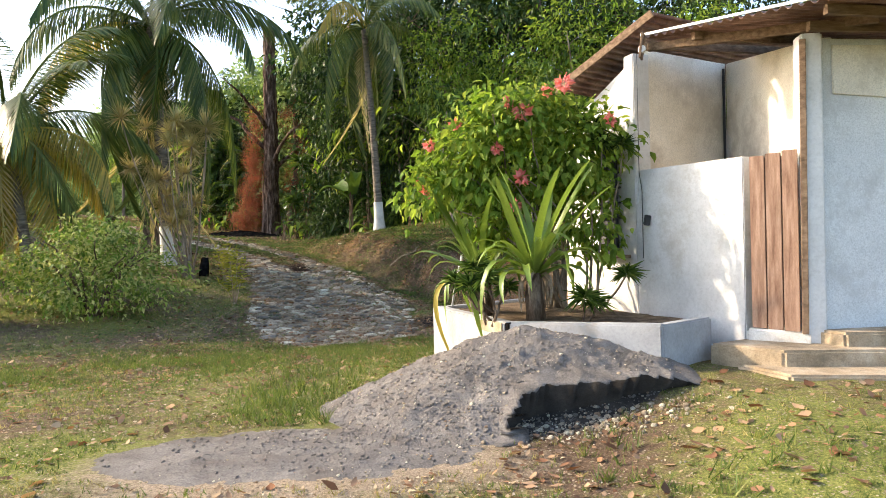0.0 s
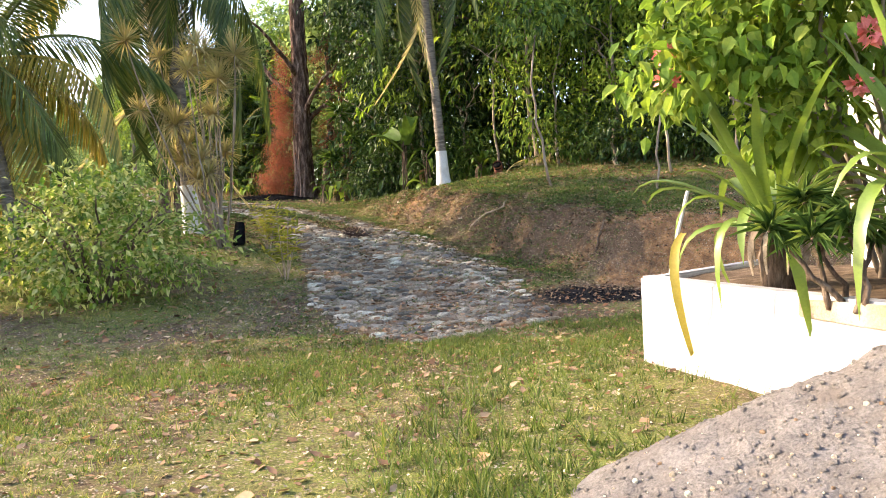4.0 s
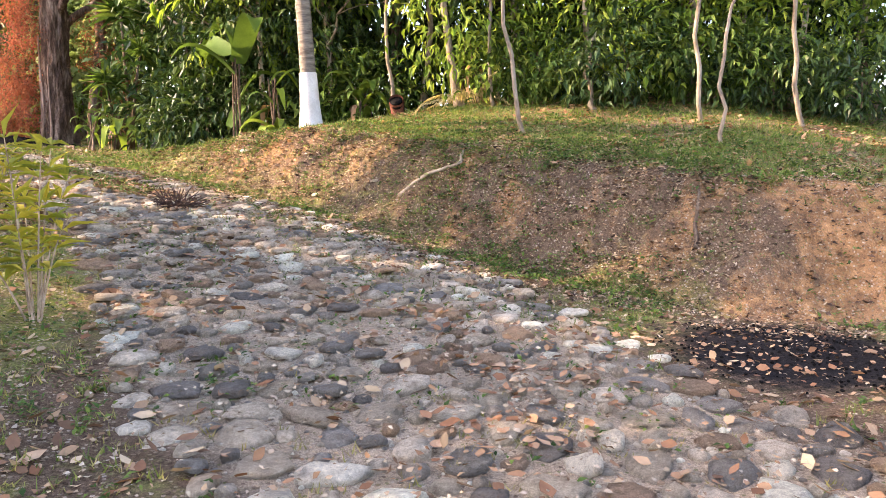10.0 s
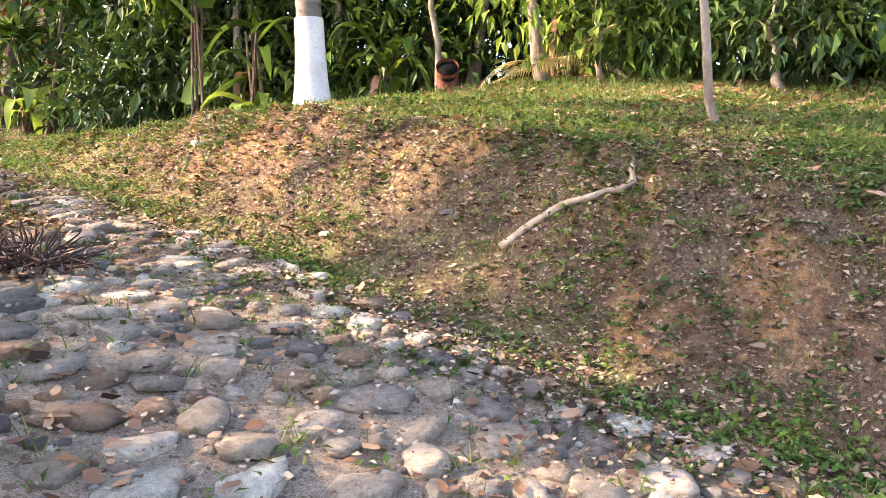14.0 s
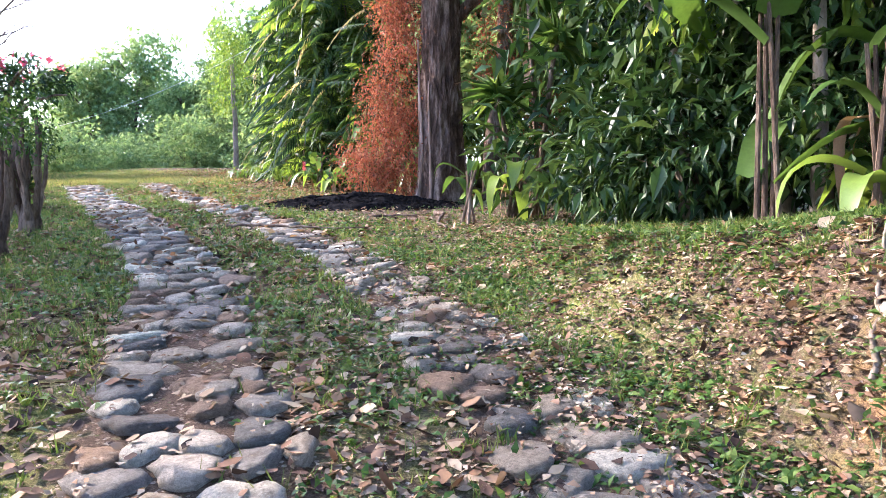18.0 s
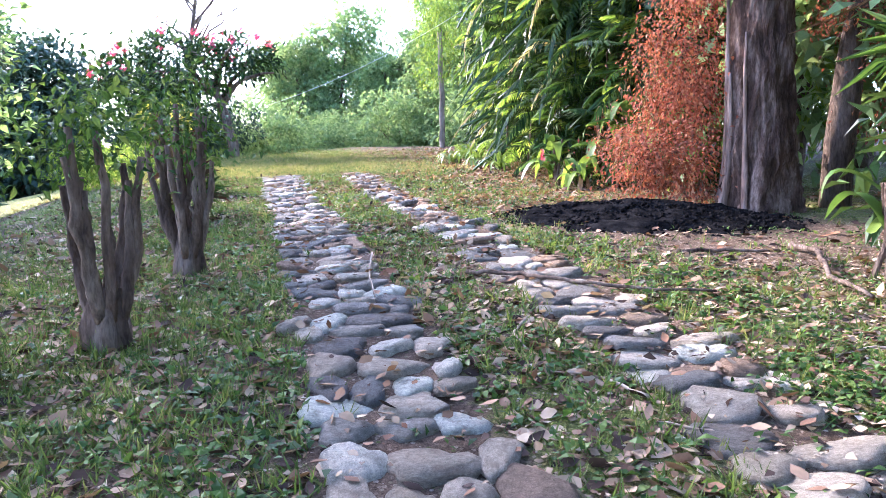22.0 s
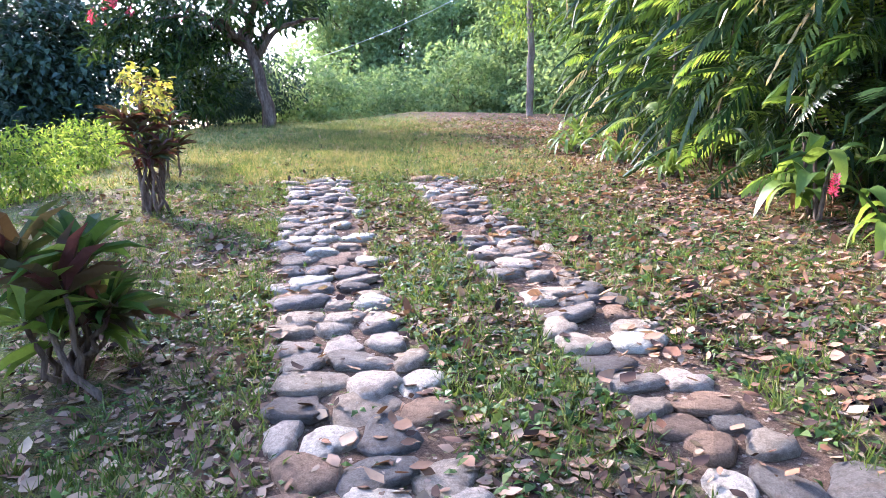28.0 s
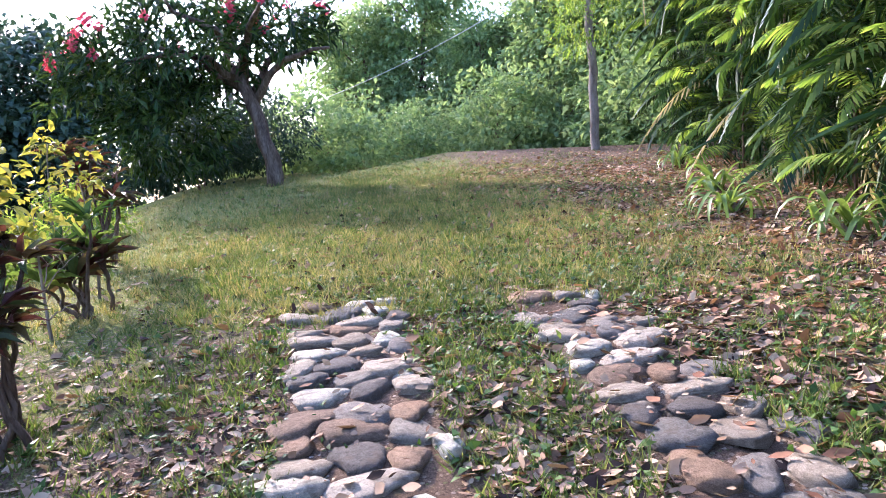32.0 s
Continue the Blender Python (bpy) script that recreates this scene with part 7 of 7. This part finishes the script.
litter("leaf_litter", "fallen dry brown and grey leaves", LEAF_DRY, 26000, 2.4, want_leaf, 0.085, 81, 0.0, 0.45)
litter("leaf_litter", "fallen dry brown and grey leaves beside the tracks", LEAF_DRY, 90000, 2.1, want_leaf, 0.076, 84, 0.42, 1.0)
litter("russet_litter", "fallen russet leaves under the hedge", LEAF_DRY_WARM, 42000, 2.8, want_russet, 0.085, 82, 0.55, 1.0)
litter("russet_litter", "fallen russet leaves round the fire patch", LEAF_DRY_WARM, 14000, 2.4, lambda x, y: want_russet(x, y) * (0.5 if paved(x, y) else 1.0), 0.07, 87, 0.2, 0.55)
litter("leaf_crumbs", "small crumbled dry leaf bits", LEAF_DRY, 50000, 2.2, lambda x, y: min(1, (0.06 if paved(x, y) and along(x, y) > 19 else 0.2) + want_leaf(x, y)), 0.04, 83)
litter("bank_litter", "dry leaf bits caught on the bank", LEAF_DRY, 74000, 1.0, lambda x, y: (0.8 if bank(x, y)[0] > -0.5 else 0.2) * clear(x, y), 0.045, 85, line=BANK_LINE)
weeds("bank_weeds", "small green weeds on the bank", LEAF_MID, 14000, 1.0, lambda x, y: patchy(x, y, 0.9, 57, 0.0) * clear(x, y), 0.05, 7, 76, line=BANK_LINE)
tufts("bank_grass", "thin grass on the bank and its top", GRASS, 15000, 1.6, lambda x, y: (0.7 * patchy(x, y, 0.7, 59, 0.0) if bank(x, y)[0] > 0.6 else 0.15) * clear(x, y), 0.08, 6, 77, line=BANK_LINE)
tufts("short_lawn", "short mown lawn by the house", GRASS, 26000, 2.2, lambda x, y: want_grass(x, y), 0.04, 6, 78, line=LAWN_LINE)
tufts("dry_lawn", "yellowed short lawn by the house", GRASS_DRY, 16000, 2.2, lambda x, y: 0.5 * patchy(x, y, 0.5, 63), 0.045, 6, 79, line=LAWN_LINE)
litter("lawn_litter", "scattered fallen leaves on the lawn", LEAF_DRY_WARM, 9000, 2.2, lambda x, y: 0.16 + 0.5 * (spot(x, y, 2.6, 5.6, 2.2, 2.0) > 0), 0.10, 86, line=LAWN_LINE)

litter("bank_chips", "pale straw and leaf chips caught on the bank", LEAF_CHIP, 24000, 1.0, lambda x, y: 0.75 if bank(x, y)[0] > -0.5 else 0.25, 0.036, 121, line=BANK_LINE)
litter("bank_rot", "dark rotted leaf bits on the bank", LEAF_DARK_DRY, 16000, 1.0, lambda x, y: 0.7, 0.055, 122, line=BANK_LINE)
litter("lower_chips", "pale leaf chips on the lawn and the lower drive", LEAF_CHIP, 26000, 2.0, lambda x, y: 0.35 if paved(x, y) else 0.45, 0.038, 123, 0.0, 0.5)
litter("upper_chips", "pale leaf chips beside the tracks", LEAF_CHIP, 14000, 1.8, lambda x, y: 0.06 if paved(x, y) else 0.5, 0.032, 124, 0.45, 1.0)
litter("upper_rot", "dark rotted leaves beside the tracks", LEAF_DARK_DRY, 26000, 1.9, lambda x, y: 0.04 if paved(x, y) else 0.55, 0.075, 125, 0.42, 0.95)
APRON_LINE = ((-2.0, 13.2), (-1.6, 15.2), (-2.2, 17.8), (-3.2, 20.2))
litter("apron_leaves", "brown fallen leaves in drifts on the cobbles", LEAF_DRY_WARM, 5000, 1.2, lambda x, y: 0.8 if rough_noise(x, y, 1.3, 131) > 0.30 else 0.04, 0.065, 126, line=APRON_LINE)

PLATEAU = ((13.0, 20.0), (9.5, 20.5), (7.5, 18.0), (4.0, 19.4), (1.5, 21.8), (-0.5, 24.2), (-2.8, 26.8))
tufts("plateau_grass", "thin grass on the bank top", GRASS, 26000, 2.0, lambda x, y: 0.75 * patchy(x, y, 0.7, 91, 0.1) if bank(x, y)[0] > 0.7 else 0.0, 0.075, 6, 92, line=PLATEAU)
weeds("plateau_weeds", "low weeds on the bank top", LEAF_MID, 9000, 2.0, lambda x, y: patchy(x, y, 0.9, 93, 0.1) if bank(x, y)[0] > 0.7 else 0.0, 0.055, 7, 94, line=PLATEAU)
litter("plateau_litter", "dry leaves on the bank top", LEAF_DRY_WARM, 16000, 2.0, lambda x, y: 0.6 if bank(x, y)[0] > 0.7 else 0.0, 0.08, 95, line=PLATEAU)


def want_between(x, y):
    s = along(x, y)
    return 0.0 if paved(x, y) or s < 19 or cover(x, y)[3] > 0.1 else patchy(x, y, 0.9, 97, 0.12) * (1 - 0.7 * ease((across(x, y) - mid(s) - 1.2) / 2) * (s > 30))


tufts("track_grass", "green grass tufts between and beside the wheel tracks", GRASS, 11500, 1.5, want_between, 0.085, 7, 98, 0.5, 0.92, 0.6, 0.011)
weeds("track_weeds", "broad-leaved green weeds between the wheel tracks", LEAF_MID, 6000, 1.5, want_between, 0.065, 6, 99, 0.5, 0.92)

APRON_FOOT = ((-7.5, 9.8), (-4.5, 11.2), (-2.5, 12.0), (0.0, 12.6), (2.5, 14.0))
tufts("foot_grass", "green grass at the foot of the cobbled drive", GRASS, 18000, 1.0, lambda x, y: 0.0 if paved(x, y) else patchy(x, y, 0.8, 101, 0.1), 0.065, 6, 102, line=APRON_FOOT, wide=0.010)
litter("foot_litter", "fallen leaves on the grass before the cobbles", LEAF_DRY_WARM, 5000, 1.4, lambda x, y: 0.4, 0.075, 103, line=APRON_FOOT)
litter("foot_crumbs", "dry leaf bits in the grass before the cobbles", LEAF_DRY, 12000, 1.2, lambda x, y: 0.6, 0.035, 104, line=APRON_FOOT)

SLOPE_LINE = ((-8.6, 23.6), (-10.8, 27.0), (-13.0, 30.0), (-15.4, 33.4), (-18.2, 37.6), (-21.5, 42.5))


def want_slope(x, y):
    return 0.0 if paved(x, y) else patchy(x, y, 0.8, 111, 0.12)


tufts("slope_grass", "grass on the slope beside the drive", GRASS, 22000, 1.5, want_slope, 0.075, 6, 112, line=SLOPE_LINE, wide=0.010)
litter("slope_litter", "fallen leaves on the slope beside the drive", LEAF_DRY, 15000, 1.5, lambda x, y: 0.0 if paved(x, y) else 0.8 - 0.5 * ease((along(x, y) - 35) / 4), 0.08, 113, line=SLOPE_LINE)
tufts("crest_grass", "sunlit yellow-green grass on the crest", GRASS, 22000, 3.0, lambda x, y: 0.9 * patchy(x, y, 0.6, 117, 0.25) * (1 - 0.8 * ease((across(x, y) - mid(along(x, y)) - 0.6) / 2)) if along(x, y) > 37.3 else 0.0, 0.08, 6, 118, line=((-13.5, 36.0), (-16.5, 38.6), (-20.0, 41.5), (-21.0, 46.0)))

# ---- paving stones ----
COBBLES = [pebble_mesh(100 + i, 0.55) for i in range(12)]
SLABS = [pebble_mesh(120 + i, 0.75, 14, 1.0) for i in range(12)]


def lay_stones():
    rng = np.random.default_rng(77)
    apron = thing("cobbled_apron", 0, 0, 0, "worn cobbled drive of grey and white river stones", "cobbled drive", kind="structure")
    spots_, grid = [], {}
    for tries, lo, hi in ((2600, 0.24, 0.33), (7000, 0.16, 0.24), (12000, 0.10, 0.16)):
        for _ in range(tries):
            s, r, w = 11.9 + 8.8 * rng.random(), 4.9 + 4.9 * rng.random(), lo + (hi - lo) * rng.random()
            left, right = drive_edges(s)
            if not left < r < right or rough_noise(r, s, 0.9, 31) > 0.42:
                continue
            cell = (int(s / 0.35), int(r / 0.35))
            near = [q for i in (-1, 0, 1) for j in (-1, 0, 1) for q in grid.get((cell[0] + i, cell[1] + j), ())]
            if all(math.hypot((s - q[0]) * 1.3, r - q[1]) > 0.5 * (w + q[3]) * 1.02 for q in near):
                item = (s, r, w / 1.3, w)
                spots_.append(item)
                grid.setdefault(cell, []).append(item)
    order = sorted(spots_, key=lambda p: abs(p[1] - 6.9) + 0.15 * abs(p[0] - 15))
    pile = Pile()
    for i, (s, r, a, b) in enumerate(order):
        x, y = -0.55 * s * 1.0087 + 0.83 * r * 1.0087, 0.83 * s * 1.0087 + 0.55 * r * 1.0087
        z = relief(x, y) + 0.004 + 0.020 * rng.random()
        m = pose(x, y, z, 5 * rng.normal(), 5 * rng.normal(), 33.5 + 20 * rng.normal()) @ Matrix.Diagonal((b * 0.98, a * 1.0, 0.14 + 0.3 * b * rng.random(), 1))
        me = COBBLES[rng.integers(0, 12)]
        if i < 300:
            part("stone", me, None, apron).matrix_basis = m
        else:
            v = np.empty(len(me.vertices) * 3)
            me.vertices.foreach_get("co", v)
            t = np.empty(len(me.polygons) * 3, int)
            me.polygons.foreach_get("vertices", t)
            mm = np.array(m)
            pile.put(v.reshape(-1, 3) @ mm[:3, :3].T + mm[:3, 3], t)
    base = COBBLES[0]
    co = np.empty(len(base.vertices) * 3); base.vertices.foreach_get("co", co)
    tri = np.empty(len(base.polygons) * 3, int); base.polygons.foreach_get("vertices", tri)
    for _ in range(5200):
        s, r = 11.9 + 8.8 * rng.random(), 4.9 + 4.9 * rng.random()
        left, right = drive_edges(s)
        if left < r < right:
            x, y = -0.55 * s * 1.0087 + 0.83 * r * 1.0087, 0.83 * s * 1.0087 + 0.55 * r * 1.0087
            pile.put(co.reshape(-1, 3) * (0.018 + 0.05 * rng.random() ** 3) * np.array((1, 0.8, 1.2)) + np.array((x, y, relief(x, y) + 0.004)), tri)
    tagged(part("stone_bed", pile.mesh("stone_bed", STONE, True), None, apron), kind="stuff")
    for name, off, wide in (("wheel_track", -0.71, 0.78), ("wheel_track", 0.72, 0.64)):
        tr = thing(name, 0, 0, 0, "wheel track of rounded river stones set in rows", "stone track", "pair of wheel tracks", "structure")
        s = 19.2
        end = 37.9 if off < 0 else 37.7
        count = 0
        while s < end:
            step = 0.17 + 0.12 * rng.random()
            r = mid(s) + off - wide / 2 + 0.10 * rng.normal() * 0.5
            lim = r + wide * (0.9 + 0.2 * rng.random())
            while r < lim - 0.08:
                w = min(lim - r, 0.16 + 0.20 * rng.random() ** 1.2)
                if w > 0.11 and rng.random() > (0.05 if off < 0 else 0.09):
                    sc, rc = s + 0.025 * rng.normal(), r + w / 2
                    x, y = -0.55 * sc * 1.0087 + 0.83 * rc * 1.0087, 0.83 * sc * 1.0087 + 0.55 * rc * 1.0087
                    z = relief(x, y) + 0.002 + 0.014 * rng.random()
                    m = pose(x, y, z, 4 * rng.normal(), 5 * rng.normal(), 33.5 + 11 * rng.normal()) @ Matrix.Diagonal((w * 1.10, step * (1.04 + 0.14 * rng.random()), 0.12 + 0.07 * rng.random(), 1))
                    part("stone", SLABS[rng.integers(0, 12)], None, tr).matrix_basis = m
                    count += 1
                r += w + 0.012
            s += step


lay_stones()
